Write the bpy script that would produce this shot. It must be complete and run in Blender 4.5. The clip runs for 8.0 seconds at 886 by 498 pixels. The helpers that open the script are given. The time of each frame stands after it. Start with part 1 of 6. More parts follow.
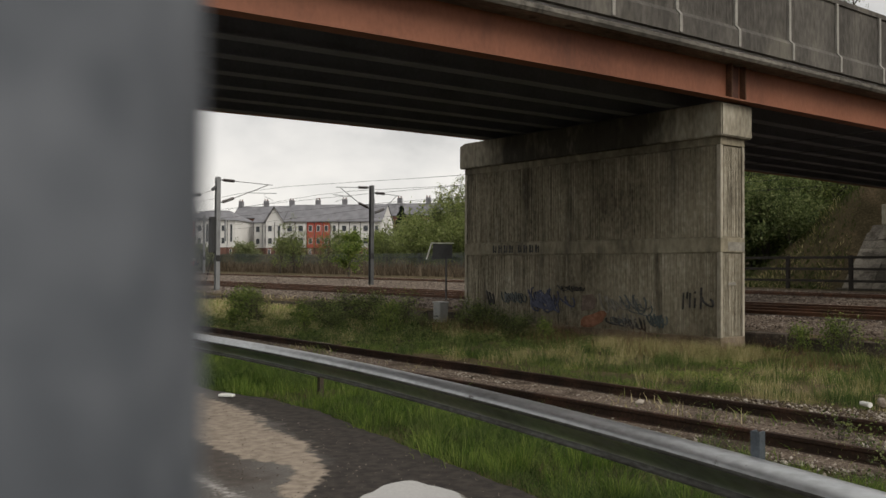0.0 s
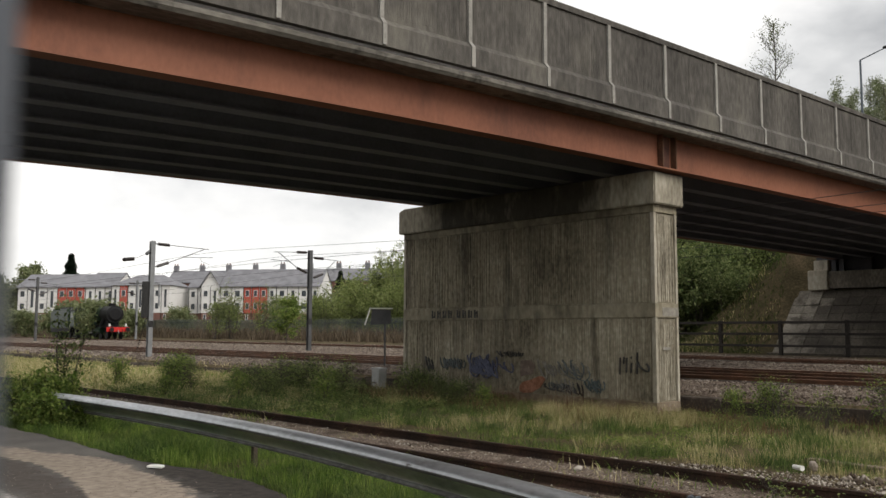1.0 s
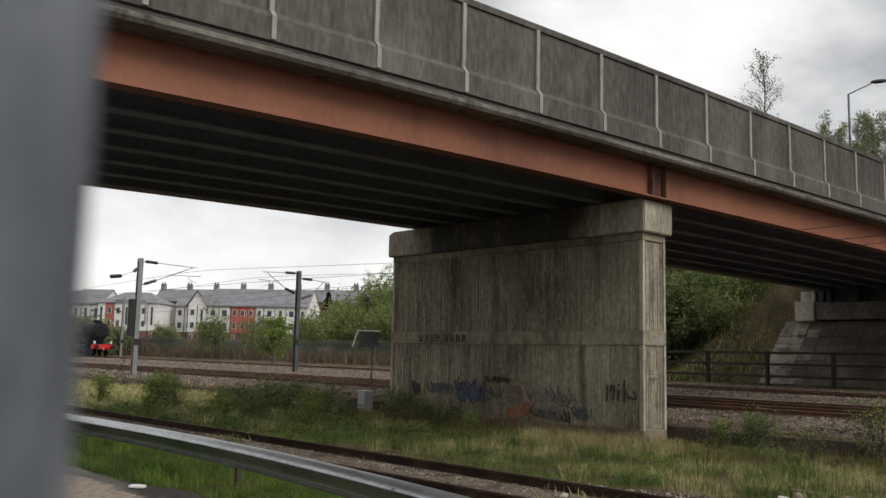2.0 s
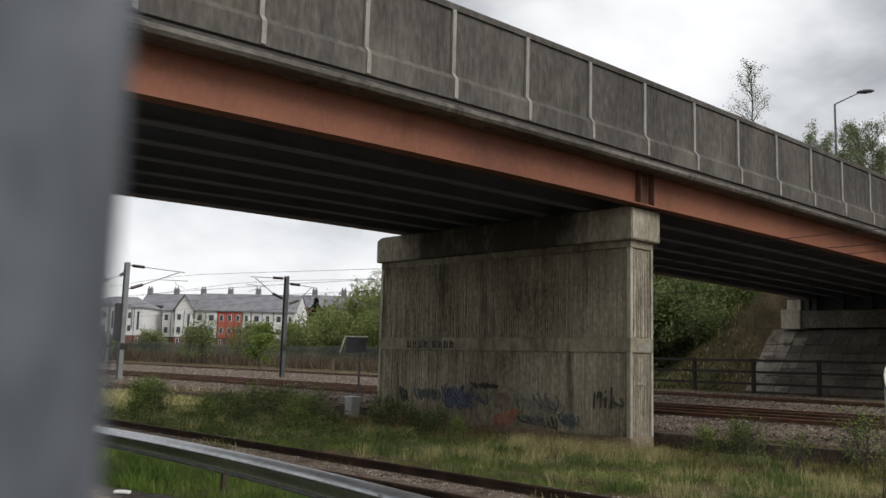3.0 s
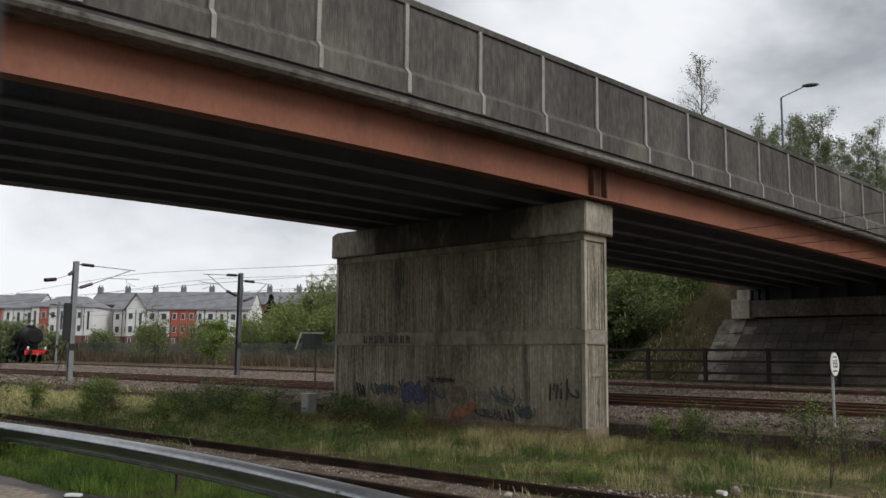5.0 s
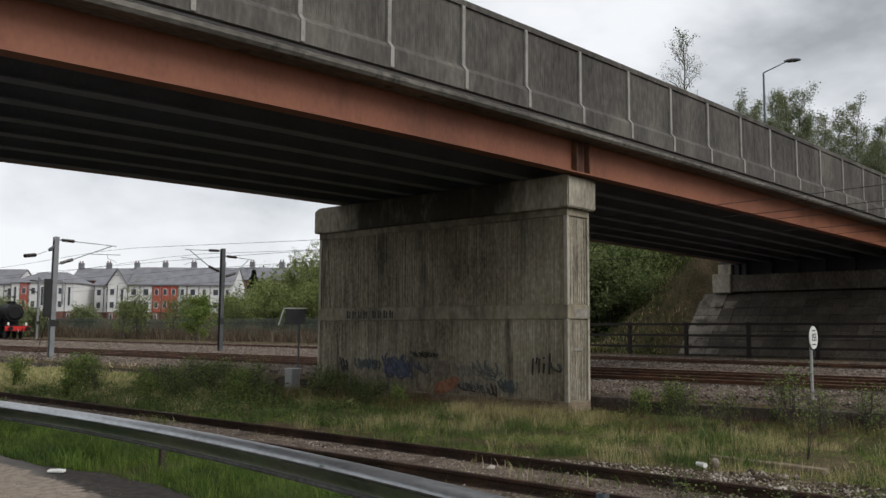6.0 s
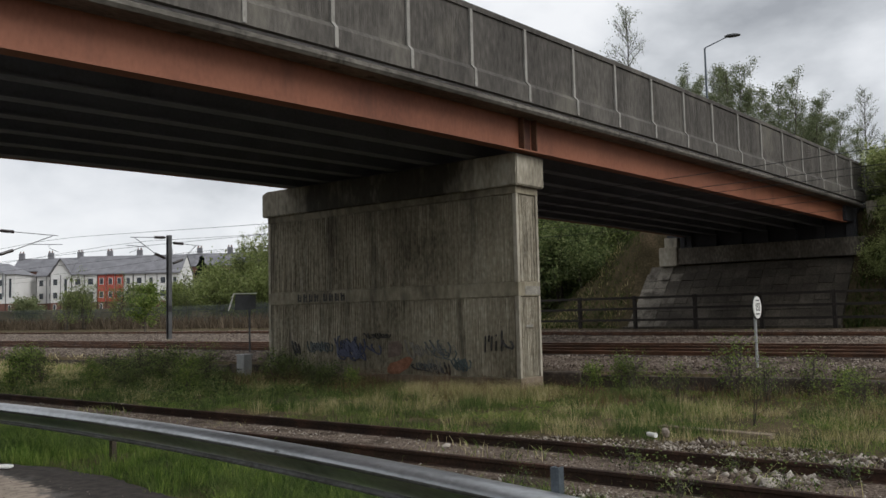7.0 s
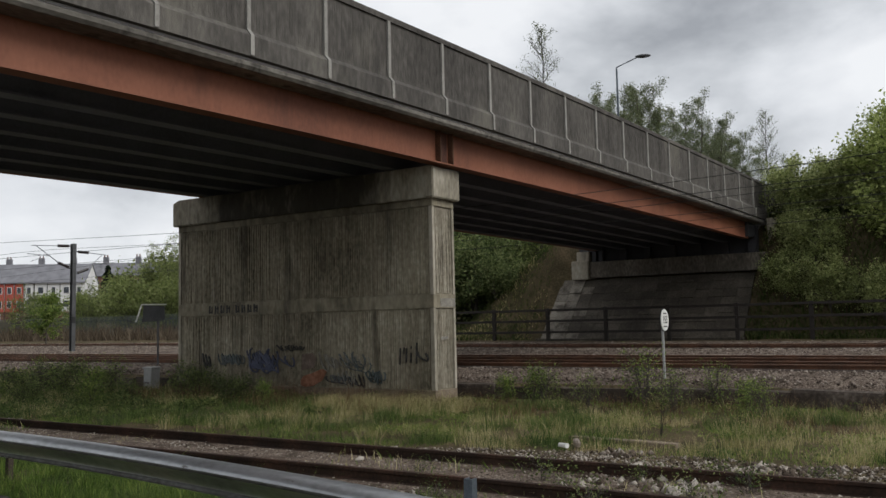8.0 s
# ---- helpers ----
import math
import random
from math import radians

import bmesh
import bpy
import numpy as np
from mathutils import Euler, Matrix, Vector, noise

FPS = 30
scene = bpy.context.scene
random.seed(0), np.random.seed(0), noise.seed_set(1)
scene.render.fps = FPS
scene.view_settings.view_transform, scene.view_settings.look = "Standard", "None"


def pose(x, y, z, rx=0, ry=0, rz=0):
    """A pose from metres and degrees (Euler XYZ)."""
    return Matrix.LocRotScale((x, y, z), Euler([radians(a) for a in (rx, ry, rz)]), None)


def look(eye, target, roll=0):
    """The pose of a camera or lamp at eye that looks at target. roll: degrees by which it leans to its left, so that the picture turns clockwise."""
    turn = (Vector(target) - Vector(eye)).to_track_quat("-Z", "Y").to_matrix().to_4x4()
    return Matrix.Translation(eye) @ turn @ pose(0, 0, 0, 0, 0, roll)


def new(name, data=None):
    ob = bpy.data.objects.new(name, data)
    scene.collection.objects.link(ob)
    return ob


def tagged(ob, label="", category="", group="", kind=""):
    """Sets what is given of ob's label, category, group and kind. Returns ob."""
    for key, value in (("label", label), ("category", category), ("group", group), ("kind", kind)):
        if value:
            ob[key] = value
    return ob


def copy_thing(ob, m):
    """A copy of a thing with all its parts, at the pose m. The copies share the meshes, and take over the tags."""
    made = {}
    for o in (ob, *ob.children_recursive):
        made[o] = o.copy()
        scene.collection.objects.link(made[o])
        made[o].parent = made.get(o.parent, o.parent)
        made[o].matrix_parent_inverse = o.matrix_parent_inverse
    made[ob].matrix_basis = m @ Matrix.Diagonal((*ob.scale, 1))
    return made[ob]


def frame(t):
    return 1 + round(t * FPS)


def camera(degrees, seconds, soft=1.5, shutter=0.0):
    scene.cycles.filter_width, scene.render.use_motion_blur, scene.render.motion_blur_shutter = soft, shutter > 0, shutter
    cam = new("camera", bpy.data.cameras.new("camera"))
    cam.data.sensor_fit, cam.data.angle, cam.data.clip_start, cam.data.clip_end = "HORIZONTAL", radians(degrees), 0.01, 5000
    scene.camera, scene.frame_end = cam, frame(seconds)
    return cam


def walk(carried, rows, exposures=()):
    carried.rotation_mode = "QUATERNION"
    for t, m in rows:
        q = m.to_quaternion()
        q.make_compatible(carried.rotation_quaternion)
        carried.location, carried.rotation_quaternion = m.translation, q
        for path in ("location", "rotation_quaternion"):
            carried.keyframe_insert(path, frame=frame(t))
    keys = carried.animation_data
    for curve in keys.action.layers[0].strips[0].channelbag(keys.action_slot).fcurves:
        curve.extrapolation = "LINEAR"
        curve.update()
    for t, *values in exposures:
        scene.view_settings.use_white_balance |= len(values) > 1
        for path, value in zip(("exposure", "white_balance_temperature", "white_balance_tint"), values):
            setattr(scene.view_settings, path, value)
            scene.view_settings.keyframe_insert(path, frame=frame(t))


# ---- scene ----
cam = camera(54.0, 8.0)
cam.data.dof.use_dof, cam.data.dof.focus_distance, cam.data.dof.aperture_fstop = True, 24.0, 11.0

# seconds, azimuth of the view from +x, pitch, lean, and the sideways sway of the hand in metres
PATH = [
    (0.0, 51.592, 1.125, 0.277, 0.0019), (0.2, 49.980, -0.940, -0.240, -0.0045), (0.5, 48.431, 0.073, -0.628, -0.0170),
    (0.7, 47.970, 2.870, -0.360, -0.0165), (1.0, 47.613, 5.440, 0.186, -0.0112),
    (1.5, 46.899, 6.636, 1.171, -0.0032), (1.7, 46.900, 6.890, 1.250, -0.0033), (2.8, 46.640, 7.220, 1.590, 0.0026), (3.0, 46.144, 7.423, 1.597, 0.0022), (3.5, 45.158, 7.816, 1.419, 0.0040),
    (4.0, 44.785, 7.705, 1.095, 0.0033), (4.5, 44.223, 7.472, 0.716, 0.0016), (4.7, 43.900, 7.450, 0.660, -0.0045),
    (5.8, 41.730, 5.760, 0.400, -0.0070), (6.0, 42.060, 5.498, 0.379, -0.0070),
    (6.5, 42.164, 5.047, 0.054, -0.0070), (7.0, 38.782, 4.170, -1.387, -0.0070), (7.5, 35.598, 5.054, -1.086, -0.0070),
    (8.0, 33.207, 4.829, -1.266, -0.0070),
]
EYE = 2.0


def view_row(t, az, pitch, lean, sway):
    a, p = radians(az), radians(pitch)
    eye = Vector((-0.927 * sway, 0.375 * sway, EYE))
    ahead = Vector((math.cos(a) * math.cos(p), math.sin(a) * math.cos(p), math.sin(p)))
    return t, look(eye, eye + ahead * 10, lean)


walk(cam, [view_row(*row) for row in PATH], [(0.0, 0.0, 6850, 10), (0.5, 0.6, 6900, 10), (1.0, 0.32, 6650, 10), (1.5, 0.2, 6600, 10), (3.0, 0.17, 6400, 10), (3.5, 0.15, 6350, 10), (4.0, -0.07, 6300, 10), (4.5, 0.0, 6250, 10), (6.0, 0.06, 6250, 10), (8.0, 0.0, 6250, 10)])

# ---- light: a broken overcast sky and a weak, wide sun behind it
SUN_ELEVATION, SUN_AZIMUTH = 40, -80
world = bpy.data.worlds.new("overcast_sky")
scene.world = world
world.use_nodes = True
wn, wl = world.node_tree.nodes, world.node_tree.links
wn.clear()


def wnode(kind, **values):
    node = wn.new(kind)
    for key, value in values.items():
        node.inputs[key].default_value = value
    return node


sky = wn.new("ShaderNodeTexSky")
sky.sky_type, sky.sun_disc = "NISHITA", False
sky.sun_elevation, sky.sun_rotation = radians(SUN_ELEVATION), radians(90 - SUN_AZIMUTH)
coords = wn.new("ShaderNodeTexCoord")
squash = wnode("ShaderNodeMapping", Scale=(1.0, 1.0, 1.8), Location=(1.7, 3.1, 0.6), Rotation=(0, 0, radians(25)))
wl.new(coords.outputs["Generated"], squash.inputs["Vector"])
big = wnode("ShaderNodeTexNoise", Scale=3.6, Detail=7.0, Roughness=0.5, Distortion=0.1)
wl.new(squash.outputs[0], big.inputs["Vector"])
cloud = wn.new("ShaderNodeValToRGB")
for pos, col in ((0.30, (0.36, 0.37, 0.385, 1)), (0.40, (0.55, 0.56, 0.57, 1)), (0.48, (0.73, 0.735, 0.74, 1)), (0.53, (0.81, 0.81, 0.81, 1)), (0.60, (0.90, 0.895, 0.885, 1))):
    el = cloud.color_ramp.elements.new(pos)
    el.color = col
cloud.color_ramp.elements.remove(cloud.color_ramp.elements[0])
cloud.color_ramp.elements.remove(cloud.color_ramp.elements[-1])
wl.new(big.outputs["Fac"], cloud.inputs[0])
sky_bg = wnode("ShaderNodeBackground", Strength=0.07)
wl.new(sky.outputs[0], sky_bg.inputs["Color"])
cloud_bg = wnode("ShaderNodeBackground", Strength=1.06)
wl.new(cloud.outputs[0], cloud_bg.inputs["Color"])
blend = wnode("ShaderNodeMixShader", Fac=0.93)
wl.new(sky_bg.outputs[0], blend.inputs[1])
wl.new(cloud_bg.outputs[0], blend.inputs[2])
out = wn.new("ShaderNodeOutputWorld")
wl.new(blend.outputs[0], out.inputs[0])

sun = new("sun", bpy.data.lights.new("sun", "SUN"))
sun.data.energy, sun.data.angle, sun.data.color = 1.8, radians(30), (1.0, 0.96, 0.9)
sa, se = radians(SUN_AZIMUTH), radians(SUN_ELEVATION)
sun.matrix_world = look(Vector((math.cos(sa) * math.cos(se), math.sin(sa) * math.cos(se), math.sin(se))) * 80, (0, 0, 0))


# ---- materials
def material(name, stops, scale=3.0, fine=40.0, rough=0.85, metal=0.0, bump=0.3, bump_scale=None, stretch=(1, 1, 1),
             fine_mix=0.45, per_object=0.0, per_island=0.0, local=False, bump_distance=0.02, spec=0.3):
    """A surface of a few colours, mixed by coarse and fine noise in metres, with relief."""
    mat = bpy.data.materials.new(name)
    mat.use_nodes = True
    nt = mat.node_tree
    n, l = nt.nodes, nt.links
    bsdf = n["Principled BSDF"]
    bsdf.inputs["Roughness"].default_value, bsdf.inputs["Metallic"].default_value = rough, metal
    bsdf.inputs["Specular IOR Level"].default_value = spec
    tex = n.new("ShaderNodeTexCoord")
    geo = n.new("ShaderNodeNewGeometry")
    mapping = n.new("ShaderNodeMapping")
    mapping.inputs["Scale"].default_value = stretch
    l.new(tex.outputs["Object"] if local else geo.outputs["Position"], mapping.inputs["Vector"])
    coarse, grain = n.new("ShaderNodeTexNoise"), n.new("ShaderNodeTexNoise")
    for node, s, det in ((coarse, scale, 5), (grain, fine, 4)):
        node.inputs["Scale"].default_value, node.inputs["Detail"].default_value = s, det
        l.new(mapping.outputs[0], node.inputs["Vector"])
    mix = n.new("ShaderNodeMix")
    mix.data_type = "FLOAT"
    mix.inputs[0].default_value = fine_mix
    l.new(coarse.outputs["Fac"], mix.inputs[2])
    l.new(grain.outputs["Fac"], mix.inputs[3])
    value = mix.outputs[0]
    for amount, source in ((per_object, "object"), (per_island, "island")):
        if amount:
            rnd = n.new("ShaderNodeObjectInfo").outputs["Random"] if source == "object" else geo.outputs["Random Per Island"]
            add = n.new("ShaderNodeMath")
            add.operation = "MULTIPLY_ADD"
            l.new(rnd, add.inputs[0])
            add.inputs[1].default_value = amount
            shift = n.new("ShaderNodeMath")
            shift.operation = "SUBTRACT"
            l.new(value, shift.inputs[0])
            shift.inputs[1].default_value = amount / 2
            l.new(shift.outputs[0], add.inputs[2])
            value = add.outputs[0]
    ramp = n.new("ShaderNodeValToRGB")
    lo, hi = 0.32, 0.68
    for i, col in enumerate(stops):
        pos = lo + (hi - lo) * i / max(1, len(stops) - 1)
        el = ramp.color_ramp.elements.new(pos)
        el.color = (*col, 1)
    ramp.color_ramp.elements.remove(ramp.color_ramp.elements[0])
    ramp.color_ramp.elements.remove(ramp.color_ramp.elements[-1])
    l.new(value, ramp.inputs[0])
    l.new(ramp.outputs[0], bsdf.inputs["Base Color"])
    if bump:
        relief = n.new("ShaderNodeBump")
        relief.inputs["Strength"].default_value, relief.inputs["Distance"].default_value = bump, bump_distance
        if bump_scale:
            extra = n.new("ShaderNodeTexNoise")
            extra.inputs["Scale"].default_value, extra.inputs["Detail"].default_value = bump_scale, 6
            l.new(mapping.outputs[0], extra.inputs["Vector"])
            l.new(extra.outputs["Fac"], relief.inputs["Height"])
        else:
            l.new(grain.outputs["Fac"], relief.inputs["Height"])
        l.new(relief.outputs[0], bsdf.inputs["Normal"])
    return mat


def leafy(name, stops, rough=0.6):
    """Leaves: they let some light through."""
    mat = material(name, stops, scale=0.7, fine=6, rough=rough, bump=0, per_island=0.5, spec=0.15)
    mat.node_tree.nodes["Principled BSDF"].inputs["Subsurface Weight"].default_value = 0.0
    n, l = mat.node_tree.nodes, mat.node_tree.links
    bsdf, end = n["Principled BSDF"], n["Material Output"]
    thin = n.new("ShaderNodeBsdfTranslucent")
    ramp = next(x for x in n if x.type == "VALTORGB")
    l.new(ramp.outputs[0], thin.inputs["Color"])
    both = n.new("ShaderNodeMixShader")
    both.inputs[0].default_value = 0.45
    l.new(bsdf.outputs[0], both.inputs[1])
    l.new(thin.outputs[0], both.inputs[2])
    l.new(both.outputs[0], end.inputs["Surface"])
    return mat


def blotch(mat, colour, scale, stretch, lo, hi, amount=0.8, span=None):
    """Dirt, or painted shade, with ragged edges over a material's own colour; span (low, high, fade) limits it along y.
    """
    n, l = mat.node_tree.nodes, mat.node_tree.links
    socket = n["Principled BSDF"].inputs["Base Color"]
    under = socket.links[0].from_socket
    geo, mapping, tex = n.new("ShaderNodeNewGeometry"), n.new("ShaderNodeMapping"), n.new("ShaderNodeTexNoise")
    mapping.inputs["Scale"].default_value = stretch
    l.new(geo.outputs["Position"], mapping.inputs["Vector"])
    l.new(mapping.outputs[0], tex.inputs["Vector"])
    tex.inputs["Scale"].default_value, tex.inputs["Detail"].default_value, tex.inputs["Roughness"].default_value = scale, 8, 0.62
    value = tex.outputs["Fac"]
    if span:
        xyz = n.new("ShaderNodeSeparateXYZ")
        l.new(geo.outputs["Position"], xyz.inputs[0])
        for edge, sign in ((span[0], 1), (span[1], -1)):
            ramp = n.new("ShaderNodeMapRange")
            ramp.inputs["From Min"].default_value, ramp.inputs["From Max"].default_value = edge, edge + sign * span[2]
            ramp.inputs["To Min"].default_value, ramp.inputs["To Max"].default_value = -0.35, 0.0
            l.new(xyz.outputs["Y"], ramp.inputs["Value"])
            add = n.new("ShaderNodeMath")
            l.new(value, add.inputs[0])
            l.new(ramp.outputs[0], add.inputs[1])
            value = add.outputs[0]
    cut = n.new("ShaderNodeMapRange")
    cut.inputs["From Min"].default_value, cut.inputs["From Max"].default_value = lo, hi
    cut.inputs["To Max"].default_value = amount
    l.new(value, cut.inputs["Value"])
    mix = n.new("ShaderNodeMix")
    mix.data_type = "RGBA"
    l.new(cut.outputs[0], mix.inputs[0])
    l.new(under, mix.inputs[6])
    mix.inputs[7].default_value = (*colour, 1)
    l.new(mix.outputs[2], socket)


M = {}
M["pier"] = material("pier_concrete", [(0.10, 0.085, 0.058), (0.235, 0.207, 0.148), (0.36, 0.322, 0.24)], scale=0.5, fine=7, stretch=(1, 1, 0.55), bump=0.5, bump_scale=60)
M["cap"] = material("cap_concrete", [(0.12, 0.105, 0.078), (0.28, 0.252, 0.195), (0.45, 0.415, 0.34)], scale=0.7, fine=9, stretch=(1, 1, 0.4), bump=0.4, bump_scale=50)
M["rib_concrete"] = material("ribbed_concrete", [(0.10, 0.085, 0.058), (0.22, 0.192, 0.138), (0.32, 0.283, 0.21), (0.46, 0.415, 0.325)], scale=0.7, fine=11, stretch=(1, 1, 0.65), bump=0.7, bump_scale=45, per_island=0.09)
# paler copy for the pier's ends: their stronger light is put into the colour
M["rib_end"] = material("lit_end_ribbed_concrete", [(0.17, 0.148, 0.108), (0.34, 0.305, 0.235), (0.52, 0.475, 0.385)], scale=0.8, fine=12, stretch=(1, 1, 0.6), bump=0.7, bump_scale=45, per_island=0.02)
M["margin"] = material("smooth_margin_concrete", [(0.15, 0.132, 0.10), (0.31, 0.28, 0.22), (0.45, 0.415, 0.345)], scale=0.8, fine=9, stretch=(1, 1, 0.5), bump=0.4, bump_scale=50)
M["parapet"] = material("parapet_concrete", [(0.042, 0.038, 0.033), (0.084, 0.077, 0.068), (0.145, 0.134, 0.117)], scale=0.8, fine=10, stretch=(1, 1, 0.35), bump=0.5, bump_scale=50)
M["joint"] = material("joint_lime", [(0.20, 0.19, 0.172), (0.35, 0.335, 0.305)], scale=3, fine=20, bump=0.2)
M["edge"] = material("edge_concrete", [(0.055, 0.05, 0.043), (0.12, 0.11, 0.094), (0.22, 0.203, 0.175)], scale=0.9, fine=12, stretch=(0.4, 1, 1), bump=0.4)
M["slab"] = material("slab_concrete", [(0.38, 0.385, 0.39), (0.54, 0.54, 0.54)], scale=0.8, fine=12)
M["orange"] = material("oxide_paint", [(0.145, 0.054, 0.031), (0.212, 0.081, 0.045), (0.255, 0.102, 0.058)], scale=0.45, fine=14, rough=0.62, bump=0.15, stretch=(1, 1, 0.5), fine_mix=0.3)
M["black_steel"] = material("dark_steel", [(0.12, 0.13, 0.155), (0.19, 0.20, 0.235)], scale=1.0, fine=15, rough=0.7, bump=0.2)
# darker copy of the steel, with the shade under the deck in its colour
M["shade_steel"] = material("shade_dark_steel", [(0.03, 0.03, 0.033), (0.06, 0.06, 0.066)], scale=1.0, fine=15, rough=0.8, bump=0.2)
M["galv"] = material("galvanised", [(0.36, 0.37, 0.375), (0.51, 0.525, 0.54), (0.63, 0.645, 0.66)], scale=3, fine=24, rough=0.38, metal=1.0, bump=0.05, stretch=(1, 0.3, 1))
# grime plus the dark ground reflection of the beam's face, both put into colour
M["galv_grime_shade"] = material("grimy_shaded_zinc", [(0.035, 0.033, 0.029), (0.075, 0.073, 0.067), (0.15, 0.15, 0.145)], scale=5, fine=40, rough=0.6, metal=0.15, bump=0.15, stretch=(1, 0.3, 1))
M["post_grey"] = material("weathered_zinc", [(0.042, 0.047, 0.056), (0.075, 0.083, 0.096), (0.125, 0.134, 0.15)], scale=34, fine=160, rough=0.6, metal=0.35, bump=0.2, bump_distance=0.001)
M["rail_rust"] = material("rusty_rail", [(0.035, 0.021, 0.014), (0.09, 0.045, 0.026), (0.17, 0.078, 0.042)], scale=2, fine=30, rough=0.8, bump=0.3)
M["rail_old"] = material("old_rail", [(0.018, 0.013, 0.011), (0.04, 0.025, 0.018), (0.085, 0.045, 0.03)], scale=2, fine=30, rough=0.85, bump=0.4, spec=0.15)
M["oily"] = material("oily_ballast", [(0.018, 0.014, 0.012), (0.045, 0.034, 0.028), (0.09, 0.07, 0.058)], scale=3, fine=22, bump=1.0, fine_mix=0.7, bump_distance=0.05, spec=0.05)
M["rail_top"] = material("rail_running_face", [(0.24, 0.145, 0.095), (0.40, 0.27, 0.20)], scale=3, fine=40, rough=0.45, metal=0.3, bump=0.1)
M["sleeper"] = material("sleeper_timber", [(0.045, 0.036, 0.028), (0.10, 0.083, 0.065)], scale=2, fine=30, bump=0.5, spec=0.04)
M["ballast"] = material("ballast_bed", [(0.060, 0.045, 0.034), (0.145, 0.113, 0.09), (0.29, 0.242, 0.20)], scale=5, fine=26, bump=1.0, fine_mix=0.75, bump_distance=0.06, spec=0.04)
M["stone"] = material("ballast_stone", [(0.05, 0.038, 0.029), (0.14, 0.112, 0.088), (0.37, 0.335, 0.29)], scale=1.5, fine=30, bump=0.4, per_island=0.5, spec=0.04)
M["stone_main"] = material("brown_ballast_stone", [(0.065, 0.05, 0.041), (0.15, 0.12, 0.10), (0.32, 0.275, 0.235)], scale=1.5, fine=30, bump=0.4, per_island=0.5, spec=0.04)
M["soil"] = material("grassy_soil", [(0.034, 0.030, 0.016), (0.072, 0.058, 0.032), (0.15, 0.112, 0.068)], scale=0.7, fine=9, bump=0.8, bump_distance=0.05, spec=0.04)
M["asphalt"] = material("asphalt", [(0.045, 0.041, 0.038), (0.085, 0.078, 0.072), (0.13, 0.12, 0.11)], scale=1.1, fine=60, bump=0.6, bump_scale=130, bump_distance=0.008)
M["sand"] = material("dry_silt", [(0.14, 0.115, 0.092), (0.24, 0.20, 0.165), (0.31, 0.265, 0.22)], scale=1.6, fine=35, bump=0.35, bump_distance=0.006)
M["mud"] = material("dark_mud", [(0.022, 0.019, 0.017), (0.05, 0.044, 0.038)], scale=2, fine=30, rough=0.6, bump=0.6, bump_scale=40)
M["water"] = material("silty_puddle_water", [(0.17, 0.16, 0.145), (0.22, 0.21, 0.19)], scale=1, rough=0.02, bump=0, spec=1.0)
M["grass"] = leafy("grass_blades", [(0.07, 0.13, 0.02), (0.15, 0.24, 0.042), (0.28, 0.35, 0.09)])
# darker copy of the grass, with shade put into its colour
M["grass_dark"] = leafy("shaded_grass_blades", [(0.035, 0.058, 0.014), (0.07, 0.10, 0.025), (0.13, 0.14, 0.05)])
M["leaf_haze"] = leafy("hazy_young_leaves", [(0.13, 0.165, 0.05), (0.21, 0.25, 0.085), (0.30, 0.34, 0.135)])
M["leaf_bank"] = leafy("olive_spring_leaves", [(0.15, 0.185, 0.06), (0.27, 0.31, 0.115), (0.42, 0.45, 0.20)])
M["grass_verge"] = leafy("verge_blades", [(0.036, 0.068, 0.018), (0.074, 0.124, 0.031), (0.155, 0.20, 0.062)])
M["straw"] = leafy("dry_grass_blades", [(0.17, 0.18, 0.06), (0.40, 0.35, 0.16), (0.60, 0.52, 0.30)])
M["leaf_dark"] = leafy("dark_leaves", [(0.065, 0.095, 0.034), (0.135, 0.175, 0.062), (0.25, 0.285, 0.12)])
M["leaf_mid"] = leafy("spring_leaves", [(0.085, 0.135, 0.028), (0.155, 0.215, 0.048), (0.26, 0.31, 0.09)])
M["leaf_pale"] = leafy("young_leaves", [(0.10, 0.135, 0.04), (0.17, 0.21, 0.065), (0.26, 0.30, 0.11)])
M["leaf_bright"] = leafy("maple_leaves", [(0.17, 0.215, 0.06), (0.30, 0.36, 0.105), (0.45, 0.50, 0.19)])
M["leaf_twig"] = leafy("opening_buds", [(0.10, 0.125, 0.06), (0.165, 0.19, 0.10), (0.25, 0.275, 0.16)])
M["leaf_bramble"] = leafy("bramble_leaves", [(0.042, 0.066, 0.02), (0.115, 0.152, 0.046), (0.23, 0.26, 0.095)])
M["dead_stem"] = leafy("reddish_dead_stems", [(0.07, 0.036, 0.02), (0.14, 0.08, 0.042), (0.23, 0.15, 0.085)])
M["edging"] = material("dirty_edging_concrete", [(0.028, 0.021, 0.016), (0.07, 0.055, 0.044), (0.17, 0.145, 0.12)], scale=1.1, fine=14, bump=0.5)
M["plinth"] = material("brown_stained_concrete", [(0.09, 0.066, 0.045), (0.175, 0.135, 0.096), (0.27, 0.22, 0.165)], scale=0.9, fine=10, bump=0.5, bump_scale=50)
M["leaf_far"] = leafy("far_leaves", [(0.12, 0.145, 0.065), (0.18, 0.21, 0.10), (0.26, 0.28, 0.15)])
M["conifer"] = leafy("conifer_needles", [(0.010, 0.020, 0.012), (0.022, 0.038, 0.02)])
M["bark"] = material("bark", [(0.04, 0.034, 0.028), (0.10, 0.088, 0.074)], scale=6, fine=40, bump=0.6)
M["brush"] = leafy("dead_brush", [(0.075, 0.058, 0.04), (0.13, 0.10, 0.068), (0.19, 0.15, 0.105)])
M["mast"] = material("mast_steel", [(0.055, 0.056, 0.058), (0.12, 0.122, 0.125)], scale=2, fine=20, rough=0.6, metal=0.3, bump=0.1)
